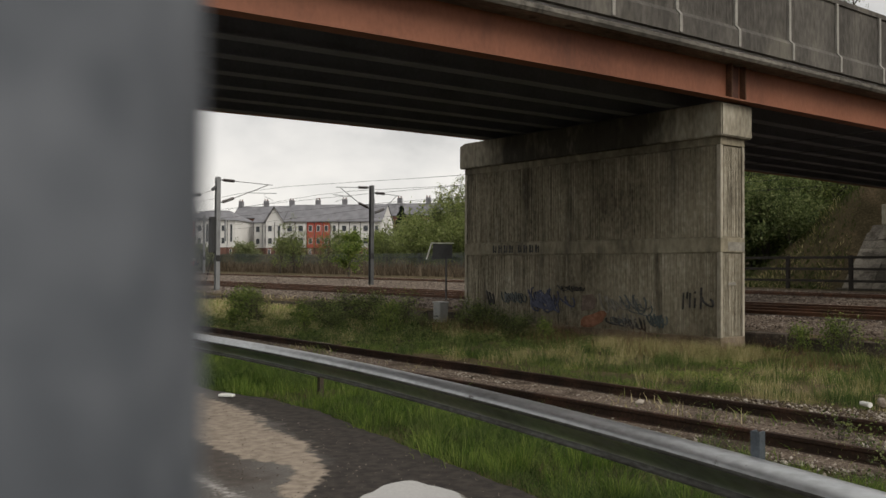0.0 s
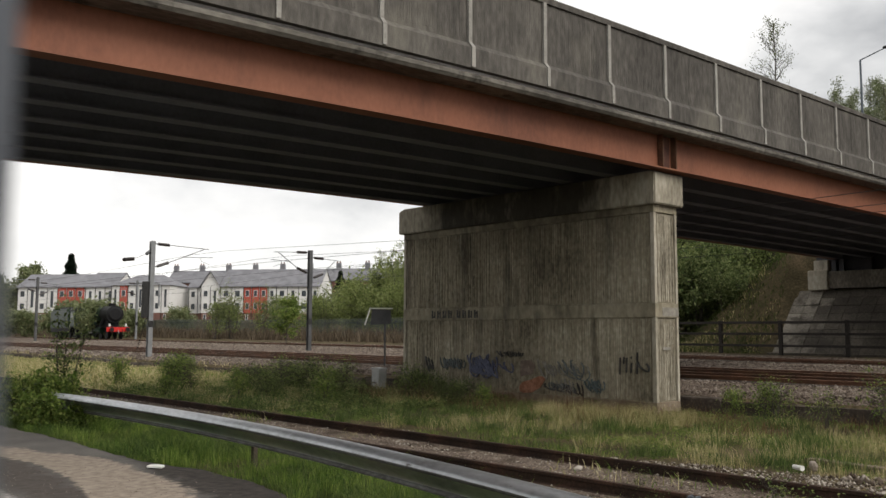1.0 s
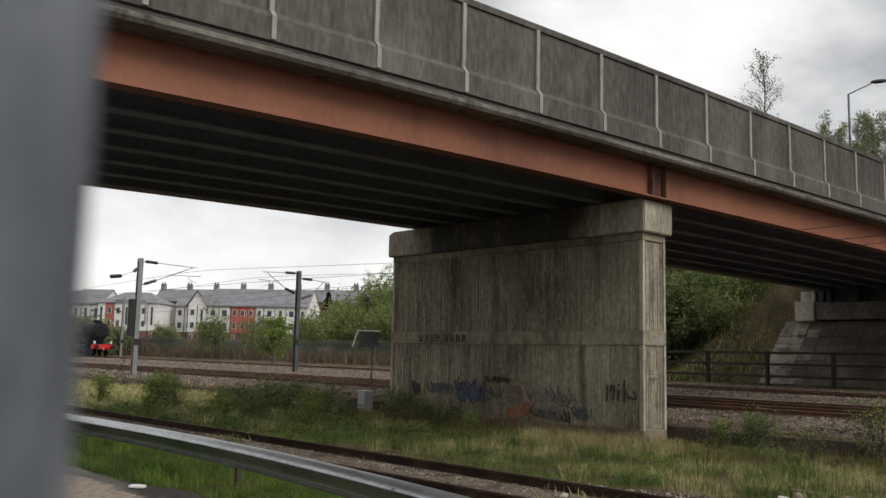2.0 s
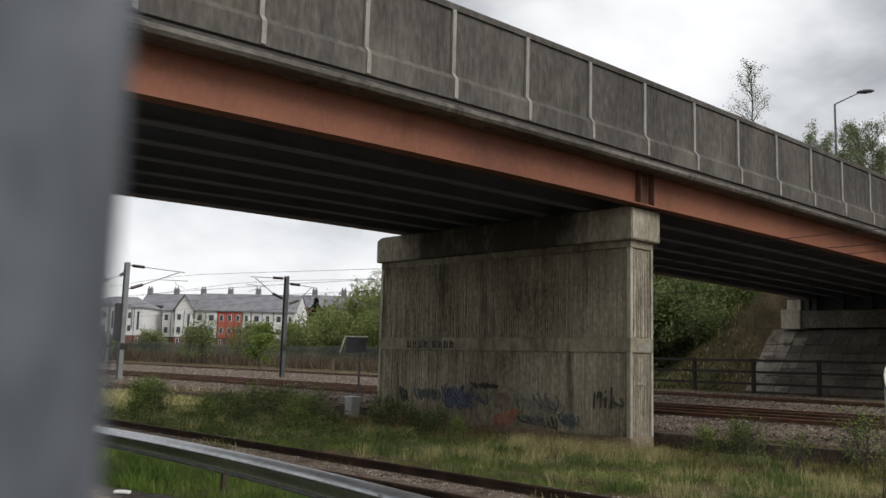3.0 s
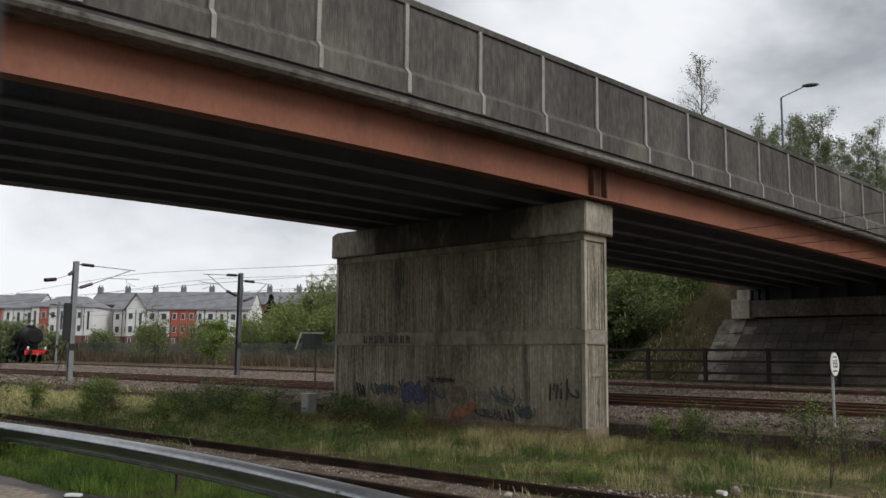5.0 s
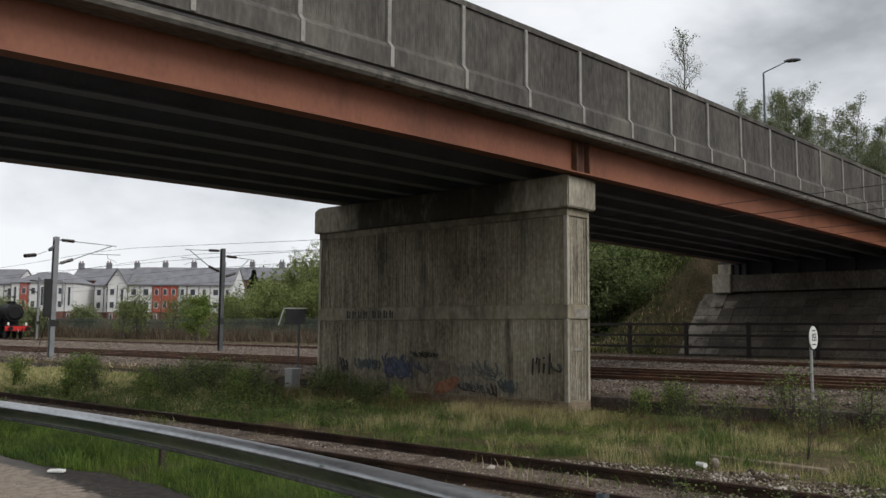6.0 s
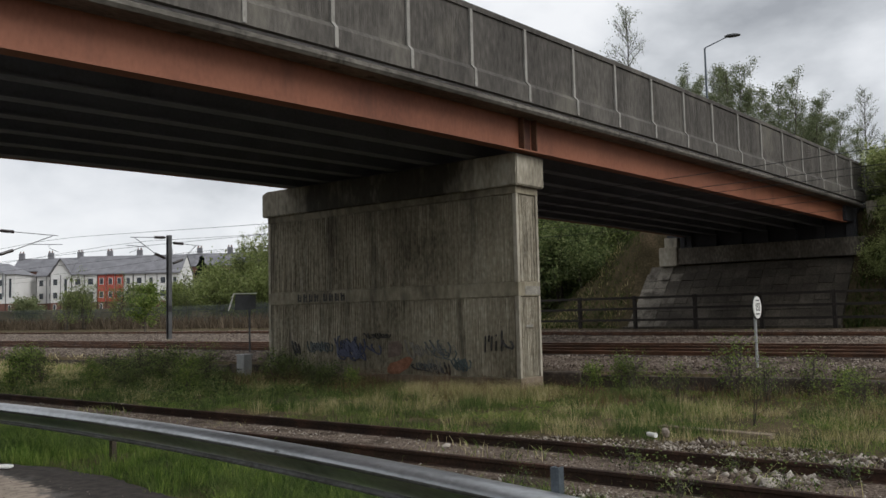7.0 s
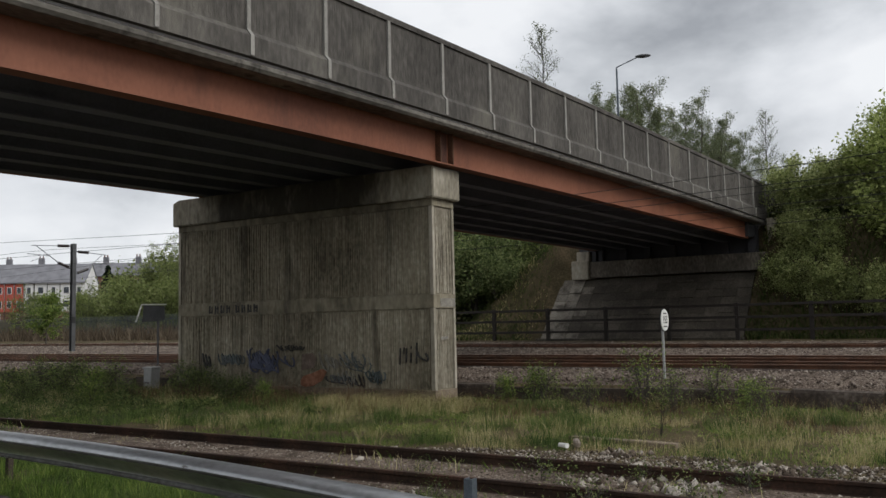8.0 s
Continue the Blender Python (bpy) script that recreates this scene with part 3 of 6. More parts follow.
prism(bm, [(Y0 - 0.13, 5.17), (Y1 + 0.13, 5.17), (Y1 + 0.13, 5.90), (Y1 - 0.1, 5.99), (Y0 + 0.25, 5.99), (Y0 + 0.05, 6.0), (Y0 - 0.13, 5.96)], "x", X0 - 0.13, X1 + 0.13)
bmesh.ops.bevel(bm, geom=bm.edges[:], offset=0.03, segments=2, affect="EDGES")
part("cap_beam", bm, M["cap"], pier, "stained smooth concrete cap beam, deck shade painted in its middle")
for i in range(8):
    y = [12.05, 13.45, 14.85, 16.25, 17.65, 19.05, 20.45, 20.7][i]
    box_y = max(y, Y0 + 0.2)
    bm = box(bmesh.new(), 18.45, box_y - 0.18, 5.97, 19.0, box_y + 0.18, 6.025)
    part("bearing", bm, M["shade_steel"], pier)

# ---- the far abutment with its paved slope
abut = thing("abutment", "concrete bridge abutment above a paved slope in deep shade", "abutment")
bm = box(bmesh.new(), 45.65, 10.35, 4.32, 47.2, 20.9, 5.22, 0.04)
part("bearing_shelf", bm, M["shelf"], abut, "dark stained concrete bearing shelf")
bm = box(bmesh.new(), 45.5, 20.0, 4.25, 47.0, 21.05, 5.3, 0.06)
part("shelf_end", bm, M["margin"], abut, "pale weathered block closing the shelf")
bm = box(bmesh.new(), 46.95, 10.5, 3.0, 48.2, 20.95, 7.0)
part("back_wall", bm, M["slab"], abut)
bm = box(bmesh.new(), 45.85, 20.1, 5.302, 46.9, 20.85, 5.84, 0.03)
part("end_block", bm, M["cap"], abut)
bm = box(bmesh.new(), 46.5, 9.95, 5.0, 53.0, 10.45, 7.0, 0.03)
part("wing_wall", bm, M["cap"], abut, "weathered concrete wing wall")
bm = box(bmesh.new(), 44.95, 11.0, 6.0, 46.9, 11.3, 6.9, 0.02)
part("end_diaphragm", bm, M["shade_steel"], abut, "dark steel end bracket")
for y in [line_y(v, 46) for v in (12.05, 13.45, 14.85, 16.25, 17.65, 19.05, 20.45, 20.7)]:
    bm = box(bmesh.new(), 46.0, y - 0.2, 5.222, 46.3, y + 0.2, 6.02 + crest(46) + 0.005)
    part("bearing", bm, M["shade_steel"], abut)
# added sheet that fills the gaps with dark in place of deep shade
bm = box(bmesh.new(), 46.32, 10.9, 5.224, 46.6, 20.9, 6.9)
part("end_screen", bm, M["shade_steel"], abut, "added dark sheet standing in for the shade behind the bearings")
# sloped slabs in courses
sx0, sz0, sx1, sz1 = 42.8, 0.93, 45.95, 4.25
ang = math.atan2(sz1 - sz0, sx1 - sx0)
run = math.hypot(sx1 - sx0, sz1 - sz0)
rows_n, cols_n = 8, 15
pw = (21.8 - 11.0) / cols_n
slab_bm = box(bmesh.new(), 0.008, 0.008, -0.16, run / rows_n - 0.012, pw - 0.012, 0.0, 0.008)
slab_me = mesh_of("paving_slab", slab_bm, M["paving"])
# paler copy for the open edge, without the shade in its colour
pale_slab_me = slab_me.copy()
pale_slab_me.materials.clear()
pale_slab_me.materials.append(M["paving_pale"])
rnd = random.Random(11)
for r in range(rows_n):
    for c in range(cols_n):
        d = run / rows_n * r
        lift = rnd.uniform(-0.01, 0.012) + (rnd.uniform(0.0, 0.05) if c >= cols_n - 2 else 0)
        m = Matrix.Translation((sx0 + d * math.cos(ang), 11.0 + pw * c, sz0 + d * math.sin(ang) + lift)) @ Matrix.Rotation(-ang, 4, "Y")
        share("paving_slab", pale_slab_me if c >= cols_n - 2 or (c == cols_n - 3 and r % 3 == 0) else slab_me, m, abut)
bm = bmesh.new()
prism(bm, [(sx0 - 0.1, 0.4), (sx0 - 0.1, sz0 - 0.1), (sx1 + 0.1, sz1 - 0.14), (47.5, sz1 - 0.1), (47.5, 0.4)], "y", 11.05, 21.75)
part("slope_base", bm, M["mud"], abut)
bm = box(bmesh.new(), 42.45, 10.9, 0.6, 42.8, 21.9, 1.0, 0.02)
part("toe_kerb", bm, M["paving"], abut, "concrete kerb at the foot of the slope")

# the near abutment, out of sight, closes the deck's other end
near_abut = thing("near_abutment", "plain concrete abutment carrying the bridge's other end", "abutment")
bm = box(bmesh.new(), -13.6, 11.8, -0.5, -12.0, 23.0, 5.95)
part("wall", bm, M["slab"], near_abut)


# ---- railway tracks
def rail_outline():
    return [(-0.07, 0), (0.07, 0), (0.07, 0.012), (0.012, 0.03), (0.012, 0.11), (0.035, 0.122), (0.035, 0.156), (0.027, 0.159), (-0.027, 0.159), (-0.035, 0.156), (-0.035, 0.122), (-0.012, 0.11), (-0.012, 0.03), (-0.07, 0.012)]


def track(label, xc, top, y0, y1, step, bend=None, shiny=False, sleeper_len=2.5, sleeper_range=None, buried=0.0):
    t = thing("railway_track", label, "track")
    for s in (-0.7525, 0.7525):
        path = []
        k = int((y1 - y0) / step)
        for i in range(k + 1):
            y = y0 + (y1 - y0) * i / k
            x = bend(y) if bend else xc
            path.append((x + s, y, top(y) - 0.159))
        bm = sweep(bmesh.new(), rail_outline(), path)
        ob = part("rail", bm, M["rail_rust"] if shiny else M["rail_old"], t, "rust-brown steel rail")
        if shiny:
            bm = sweep(bmesh.new(), [(-0.024, 0.1592), (0.024, 0.1592), (0.024, 0.1612), (-0.024, 0.1612)], path)
            part("running_face", bm, M["rail_top"], ob, "dull worn running face")
    bm = box(bmesh.new(), -sleeper_len / 2, -0.125, -0.13, sleeper_len / 2, 0.125, 0.0, 0.012)
    me = mesh_of("sleeper", bm, M["sleeper"])
    a, b = sleeper_range
    y = a
    r = random.Random(int(xc * 10))
    while y < b:
        x = bend(y) if bend else xc
        share("sleeper", me, Matrix.Translation((x + r.uniform(-0.02, 0.02), y, top(y) - 0.159 - buried)) @ Matrix.Rotation(r.uniform(-0.012, 0.012), 4, "Z"), t)
        y += 0.65
    return t


track("disused siding track with rusty rails among weeds", 8.88, lambda y: 0.33, -30, 60, 4, sleeper_range=(-6, 34), buried=0.0)
track("main line track with rust-brown rails on stone ballast", 22.35, lambda y: 0.84, -60, 200, 20, shiny=True, sleeper_range=(-8, 70))
track("main line track with rust-brown rails on stone ballast", 25.75, lambda y: 0.84, -60, 200, 20, shiny=True, sleeper_range=(-8, 70))


def c_top(y):
    return 0.90 + 0.17 * smoothstep(8, 50, y)


track("far running line with dark rails on stone ballast", 34.6, c_top, -60, 200, 5, bend=track_c_x, shiny=True, sleeper_range=(-8, 70))

# low concrete edging between the grass and the main line
edging = thing("ballast_edging", "broken low concrete edging slabs holding back the ballast", "edging")
rnd = random.Random(8)
y = -22.0
edge_meshes = []
for k in range(4):
    bm = box(bmesh.new(), -0.09, -0.9, -0.42, 0.09, 0.88, 0.0, 0.02)
    for v in bm.verts:
        v.co += Vector((rnd.uniform(-0.02, 0.02), rnd.uniform(-0.03, 0.03), rnd.uniform(-0.05, 0.03)))
    edge_meshes.append(mesh_of("edging_slab", bm, M["edging"]))
while y < 70:
    m = Matrix.Translation((19.62 + rnd.uniform(-0.04, 0.04), y, 0.37 + rnd.uniform(-0.10, 0.04))) @ Matrix.Rotation(rnd.uniform(-0.05, 0.05), 4, "Z") @ Matrix.Rotation(rnd.uniform(-0.035, 0.035), 4, "X")
    share("edging_slab", edge_meshes[rnd.randrange(4)], m, edging)
    y += 1.8

# ---- the crash barrier
barrier = thing("crash_barrier", "galvanised steel corrugated crash barrier on short posts in grass", "guardrail")


def barrier_x(y):
    return 6.25 - (0.0108 if y < 13.5 else 0.006) * (y - 13.5) ** 2


# rounded top, face tucked in below it, small lower lip
W = [(0.03, 0.315), (0.0, 0.338), (-0.04, 0.348), (-0.08, 0.343), (-0.118, 0.326), (-0.148, 0.296), (-0.162, 0.262), (-0.158, 0.232), (-0.125, 0.20), (-0.075, 0.155), (-0.045, 0.10), (-0.035, 0.05), (-0.04, 0.015), (-0.055, -0.01), (-0.02, -0.015)]
W = [(s, u if u > 0.238 else 0.238 - (0.238 - u) * 0.82) for s, u in W]
outline = [(s, u) for s, u in W] + [(s + 0.007, u - 0.003) for s, u in reversed(W)]
y = -3.0
while y < 26:
    seg = [(barrier_x(y + d), y + d, 0.435) for d in (0, 0.4, 0.8, 1.2, 1.6, 2.0, 2.4, 2.8, 3.23)]
    # the beam's waves bulge towards the road, at smaller x
    bm = sweep(bmesh.new(), outline, [(x, yy, z) for x, yy, z in seg])
    bmesh.ops.delete(bm, geom=[f for f in bm.faces if len(f.verts) > 4], context="FACES")
    beam = part("beam", bm, M["galv"], barrier, "zinc-grey beam, grime and shade coloured on its lower faces", smooth=True)
    beam.data.materials.append(M["galv_grime_shade"])
    # faces turned sideways or down get the darker colour in place of shade
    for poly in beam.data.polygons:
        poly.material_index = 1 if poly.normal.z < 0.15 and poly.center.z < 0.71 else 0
    for d in (0.06, 0.14):
        for u in (0.275,):
            bm = rod(bmesh.new(), (barrier_x(y + d) - 0.085 - (0.28 - u) * 0.1, y + d, 0.435 + u), (barrier_x(y + d) - 0.125 - (0.28 - u) * 0.1, y + d, 0.435 + u + 0.03), 0.016, 0.012)
            part("bolt", bm, M["rail_rust"], barrier)
    y += 3.2
for y, top in ((-3.0, 0.74), (3.2, 0.93), (10.6, 0.74), (16.75, 0.74), (23.1, 0.74)):
    x = barrier_x(y)
    bm = bmesh.new()
    prism(bm, [(x + 0.04, y - 0.033), (x + 0.105, y - 0.033), (x + 0.105, y - 0.023), (x + 0.05, y - 0.023), (x + 0.05, y + 0.023), (x + 0.105, y + 0.023), (x + 0.105, y + 0.033), (x + 0.04, y + 0.033)], "z", -0.2, top)
    part("post", bm, M["blue_grey"] if y < 5 else M["sleeper"], barrier, "zinc-grey steel channel post")

# ---- the grey steel post close to the camera
post = thing("steel_post", "weathered grey galvanised steel tube post", "post")
bm = rod(bmesh.new(), (-0.0090, 0.1114, 0.1), (-0.0090, 0.1114, 2.7), 0.05, sides=48)
part("tube", bm, M["post_grey"], post, smooth=True)
bm = bmesh.new()
bmesh.ops.create_uvsphere(bm, u_segments=24, v_segments=8, radius=0.054, matrix=Matrix.Translation((-0.0090, 0.1114, 2.7)) @ Matrix.Diagonal((1, 1, 0.4, 1)))
part("cap", bm, M["post_grey"], post, smooth=True)

# ---- the dark post-and-rail fence on the far side
fence = thing("rail_fence", "dark timber post-and-rail fence along the far side of the railway", "fence")
ys = [-12.1 + 3.3 * i for i in range(14)]
for y in ys:
    bm = box(bmesh.new(), 41.92, y - 0.09, 0.7, 42.08, y + 0.09, 2.62, 0.012)
    part("fence_post", bm, M["fence_dark"], fence)
for y in ys[:-1]:
    for z in (1.36, 1.95, 2.52):
        bm = box(bmesh.new(), 41.86, y + 0.0, z - 0.06, 41.918, y + 3.29, z + 0.06, 0.008)
        part("fence_rail", bm, M["fence_dark"], fence)

# ---- trees and shrubs
def tube_verts(points, radii, sides=6):
    pts = [Vector(p) for p in points]
    verts, faces = [], []
    for i, p in enumerate(pts):
        d = (pts[min(i + 1, len(pts) - 1)] - pts[max(i - 1, 0)]).normalized()
        a = d.orthogonal().normalized()
        b = d.cross(a)
        for k in range(sides):
            ang = 2 * math.pi * k / sides
            verts.append(p + (a * math.cos(ang) + b * math.sin(ang)) * radii[i])
    for i in range(len(pts) - 1):
        for k in range(sides):
            k2 = (k + 1) % sides
            faces.append((i * sides + k, i * sides + k2, (i + 1) * sides + k2, (i + 1) * sides + k))
    return verts, faces


def grow(seed, height, spread, trunk_r, stems=1, limbs=14, twigs=5, crown_from=0.25, droop=0.0, lean=0.06):
    """Trunks, limbs and twigs as tubes, and the twig points that bear leaves."""
    r = random.Random(seed)
    V, F, tips = [], [], []
    thin = min(1.0, 0.12 + height / 4.0)

    def add(points, radii, sides):
        v, f = tube_verts(points, radii, sides)
        o = len(V)
        V.extend(v)
        F.extend([tuple(i + o for i in q) for q in f])

    for s in range(stems):
        az = r.uniform(0, 6.28)
        off = 0 if stems == 1 else r.uniform(0.05, 0.16) * height
        h = height * (1 if s == 0 else r.uniform(0.65, 0.95))
        trunk = []
        for i in range(8):
            f = i / 7
            wob = lean * height * f
            trunk.append(Vector((math.cos(az) * (off * (0.3 + f)) + r.uniform(-0.25, 0.25) * wob, math.sin(az) * (off * (0.3 + f)) + r.uniform(-0.25, 0.25) * wob, h * f)))
        tr = trunk_r if stems == 1 else trunk_r * 0.7
        add(trunk, [tr * (1 - 0.9 * i / 7) + 0.006 * thin for i in range(8)], 7)
        for k in range(limbs):
            f = crown_from + (0.98 - crown_from) * (k + r.random()) / limbs
            seg = min(6, int(f * 7))
            base = trunk[seg].lerp(trunk[seg + 1], f * 7 - seg)
            la = r.uniform(0, 6.28)
            shape = math.sin(math.pi * min(1, max(0.08, (f - crown_from) / (1.02 - crown_from) * 0.8 + 0.2)))
            length = spread * (0.35 + 0.75 * shape) * r.uniform(0.7, 1.2)
            up = r.uniform(0.25, 0.8) - droop
            d = Vector((math.cos(la), math.sin(la), up)).normalized()
            limb = [base + d * (length * j / 4) + Vector((r.uniform(-1, 1), r.uniform(-1, 1), r.uniform(-0.6, 0.9))) * (0.06 * length * j / 2) for j in range(5)]
            lr = max(0.008 * thin, tr * 0.35 * (1 - f * 0.6))
            add(limb, [lr * (1 - 0.85 * j / 4) + 0.004 * thin for j in range(5)], 5)
            for t in range(twigs):
                j = r.uniform(0.8, 4)
                p = limb[int(min(3, j))].lerp(limb[int(min(3, j)) + 1], j - int(min(3, j)))
                d2 = (d + Vector((r.uniform(-1, 1), r.uniform(-1, 1), r.uniform(-0.5, 1.0))) * 0.9).normalized()
                q = p + d2 * length * r.uniform(0.2, 0.42)
                add([p, p.lerp(q, 0.5) + Vector((0, 0, 0.02 * length)), q], [0.010 * thin, 0.007 * thin, 0.003 * thin], 3)
                tips.append((p, q))
            tips.append((limb[2], limb[4]))
        tips.append((trunk[6], trunk[7]))
    return V, F, tips


def leaf_quads(tips, count, size, scatter, seed, droop=0.3):
    r = np.random.default_rng(seed)
    a = np.array([t[0] for t in tips])
    b = np.array([t[1] for t in tips])
    pick = r.integers(0, len(tips), count)
    f = r.random((count, 1)) ** 0.7
    c = a[pick] * (1 - f) + b[pick] * f + r.normal(0, scatter, (count, 3))
    n = r.normal(0, 1, (count, 3)) + [0, 0, 0.7]
    n /= np.linalg.norm(n, axis=1, keepdims=True)
    u = np.cross(n, r.normal(0, 1, (count, 3)))
    u /= np.linalg.norm(u, axis=1, keepdims=True) + 1e-9
    w = np.cross(n, u)
    s = size * r.uniform(0.55, 1.35, (count, 1))
    v = np.stack([c - u * s, c + w * s * 0.55 - n * s * 0.15, c + u * s, c - w * s * 0.55 - n * s * 0.15], 1)
    return v.reshape(-1, 3), np.arange(count * 4).reshape(-1, 4)


def tree(name, label, category, at, seed, height, spread, trunk_r, leaf, count, size, scatter, group="", **kw):
    t = thing(name, label, category, group=group, at=at)
    V, F, tips = grow(seed, height, spread, trunk_r, **kw)
    raw("trunk", V, F, M["bark"], t)
    v, f = leaf_quads(tips, count, size, scatter, seed)
    v[:, 2] = np.maximum(v[:, 2], 0.02)
    raw("crown", v, f, M[leaf], t)
    return t


def on_ground(x, y, turn=0.0, scale=1.0, sink=0.05):
    return Matrix.Translation((x, y, ground_z(x, y) - sink)) @ Matrix.Rotation(radians(turn), 4, "Z") @ Matrix.Diagonal((scale, scale, scale, 1))


def plant(proto, spots):
    for x, y, turn, s in spots:
        copy_thing(proto, on_ground(x, y, turn, s))


# slender, thinly leaved trees beyond the bridge
g = "slender trees behind the bridge"
birch = tree("slender_tree", "tall slender tree with sparse pale spring leaves behind the bridge", "tree", on_ground(52.1, 25.6), 3, 16.6, 1.75, 0.11, "leaf_twig", 3000, 0.055, 0.13, g, limbs=64, twigs=6, crown_from=0.35, droop=-0.55)
birch2 = tree("slender_tree", "open-crowned tree coming into pale leaf behind the bridge", "tree", on_ground(61, 26.3), 5, 13.9, 1.9, 0.13, "leaf_twig", 14000, 0.058, 0.18, g, stems=2, limbs=36, twigs=6, crown_from=0.15, droop=-0.45)
plant(birch2, [(56.5, 24.5, 40, 0.78), (64.5, 24.6, 100, 1.04), (67.5, 24.2, 190, 1.08), (70.5, 24.0, 260, 0.98), (74.5, 23.3, 20, 1.0), (78.5, 23.0, 80, 0.93), (82, 22.5, 150, 0.88), (86, 22, 200, 0.9), (59, 28, 300, 0.85), (63, 29, 30, 0.95), (69, 28, 10, 1.0), (62.6, 25.6, 210, 0.98), (66, 24.0, 330, 0.94), (72.3, 23.6, 120, 1.0), (76.5, 23.2, 250, 0.95), (80.3, 22.7, 15, 0.92), (84, 22.2, 95, 0.9), (89, 21.6, 310, 0.88), (58.2, 24.6, 160, 0.74), (60.2, 24.4, 280, 0.84), (65.2, 27, 60, 0.86), (71.5, 26.5, 170, 0.84), (78, 25, 300, 0.84), (74, 21.6, 45, 0.7), (79.5, 20.6, 200, 0.72), (85, 19.8, 130, 0.7), (91, 19, 20, 0.72)])
plant(birch, [(66, 25.4, 130, 0.9), (93, 20.5, 70, 0.95), (98, 20.0, 130, 0.72), (75, 26, 200, 0.9), (104, 18, 220, 0.72)])

# leafy trees and scrub on the banks
g = "leafy trees on the bank"
broad = tree("broadleaf_tree", "dense broadleaf tree in fresh green leaf on the railway bank", "tree", on_ground(51.8, 3.4, scale=0.84), 21, 6.8, 3.2, 0.22, "leaf_bank", 22000, 0.115, 0.34, g, stems=3, limbs=22, twigs=7, crown_from=0.1)
plant(broad, [(54.6, 7.4, 70, 0.56), (57.3, 9.3, 150, 0.36), (48.6, 1.2, 210, 0.72), (53.5, 1.5, 20, 0.78), (46.5, -3.2, 280, 1.0), (60.5, 10.2, 35, 0.36), (64, 8, 200, 0.45), (50, -8, 100, 1.1), (68, 10, 100, 0.4)])
maple = tree("maple_tree", "leafy tree in bright yellow-green leaf on the railway bank", "tree", on_ground(46.0, 4.0, scale=0.9), 25, 6.7, 2.8, 0.16, "leaf_bright", 15000, 0.11, 0.32, g, stems=3, limbs=20, twigs=7, crown_from=0.05)
plant(maple, [(45.4, 1.2, 60, 1.0), (48.5, 6.2, 140, 0.5), (50.8, 7.4, 230, 0.4), (44.8, -2.0, 200, 1.05)])
scrub = tree("scrub_bush", "dense green scrub on the embankment slope", "bush", on_ground(49.6, 8.3, scale=0.7), 31, 3.6, 1.9, 0.06, "leaf_bank", 7000, 0.095, 0.26, "scrub on the slopes", stems=5, limbs=10, twigs=6, crown_from=0.05)
plant(scrub, [(44.6, 9.3, 25, 0.85), (44.2, 7.2, 85, 1.0), (44.0, 5.0, 185, 0.9), (45.4, 8.0, 285, 1.0), (47.0, 9.2, 45, 1.1), (47.2, 6.8, 60, 1.2), (46.3, 4.2, 130, 1.1), (45.6, 1.4, 200, 1.0), (45.2, -1.8, 250, 1.15), (48.6, 9.6, 20, 0.6), (46.0, 8.9, 330, 0.7), (50.5, 9.4, 100, 0.55), (44.8, -5.0, 60, 1.1)])
pale = tree("pale_willow", "bushy willow with pale glinting young leaves on the embankment", "tree", on_ground(52.0, 29.5), 41, 7.4, 2.9, 0.10, "leaf_pale", 9000, 0.085, 0.3, "willows on the embankment", stems=5, limbs=16, twigs=6, crown_from=0.12)
plant(pale, [(50.2, 33.0, 80, 0.95), (54.5, 31.5, 170, 1.1), (53.0, 26.6, 250, 0.85), (56.5, 28.2, 30, 1.0), (51.5, 37.0, 120, 1.0)])
dark_scrub = tree("dark_scrub_bush", "dense dark scrub in the shade of the bridge", "bush", on_ground(48.6, 27.8), 33, 3.6, 1.9, 0.06, "leaf_dark", 6000, 0.10, 0.28, "scrub on the slopes", stems=5, limbs=10, twigs=6, crown_from=0.05)
plant(dark_scrub, [(48.0, 29.0, 10, 1.3), (47.2, 31.6, 90, 1.2), (49.0, 34.8, 200, 1.5), (55.0, 34.5, 60, 2.1), (58, 31, 140, 2.2), (59, 27, 240, 2.0), (61, 35, 20, 2.4), (46.6, 26.6, 300, 0.7), (52, 40, 100, 2.0), (57, 24.8, 50, 1.5)])

# trees, bushes and saplings along the far fence
leafy_bush = tree("leafy_bush", "rounded bush in bright spring leaf by the fence", "bush", on_ground(54.5, 72), 51, 5.4, 2.7, 0.09, "leaf_haze", 4600, 0.13, 0.36, "bushes along the fence", stems=4, limbs=12, twigs=6, crown_from=0.06)
plant(leafy_bush, [(57.5, 76, 70, 1.15), (53.6, 66, 140, 0.95), (55.5, 62, 220, 1.1), (58.5, 68, 10, 1.3), (60, 72, 80, 1.45), (54, 57.5, 300, 1.05), (62, 64, 180, 1.5), (60.5, 81, 10, 0.95), (54.2, 52, 210, 1.1), (58, 53, 60, 1.35), (56, 82, 120, 0.8), (57, 47, 20, 1.5), (63, 57, 50, 1.7), (66, 70, 99, 1.6)])
young_birch = tree("young_birch", "tall thin young birch in pale green leaf behind the fence", "tree", on_ground(58.2, 64.6), 57, 9.6, 1.35, 0.08, "leaf_haze", 3600, 0.075, 0.16, "bushes along the fence", stems=2, limbs=26, twigs=6, crown_from=0.15, droop=-0.4)
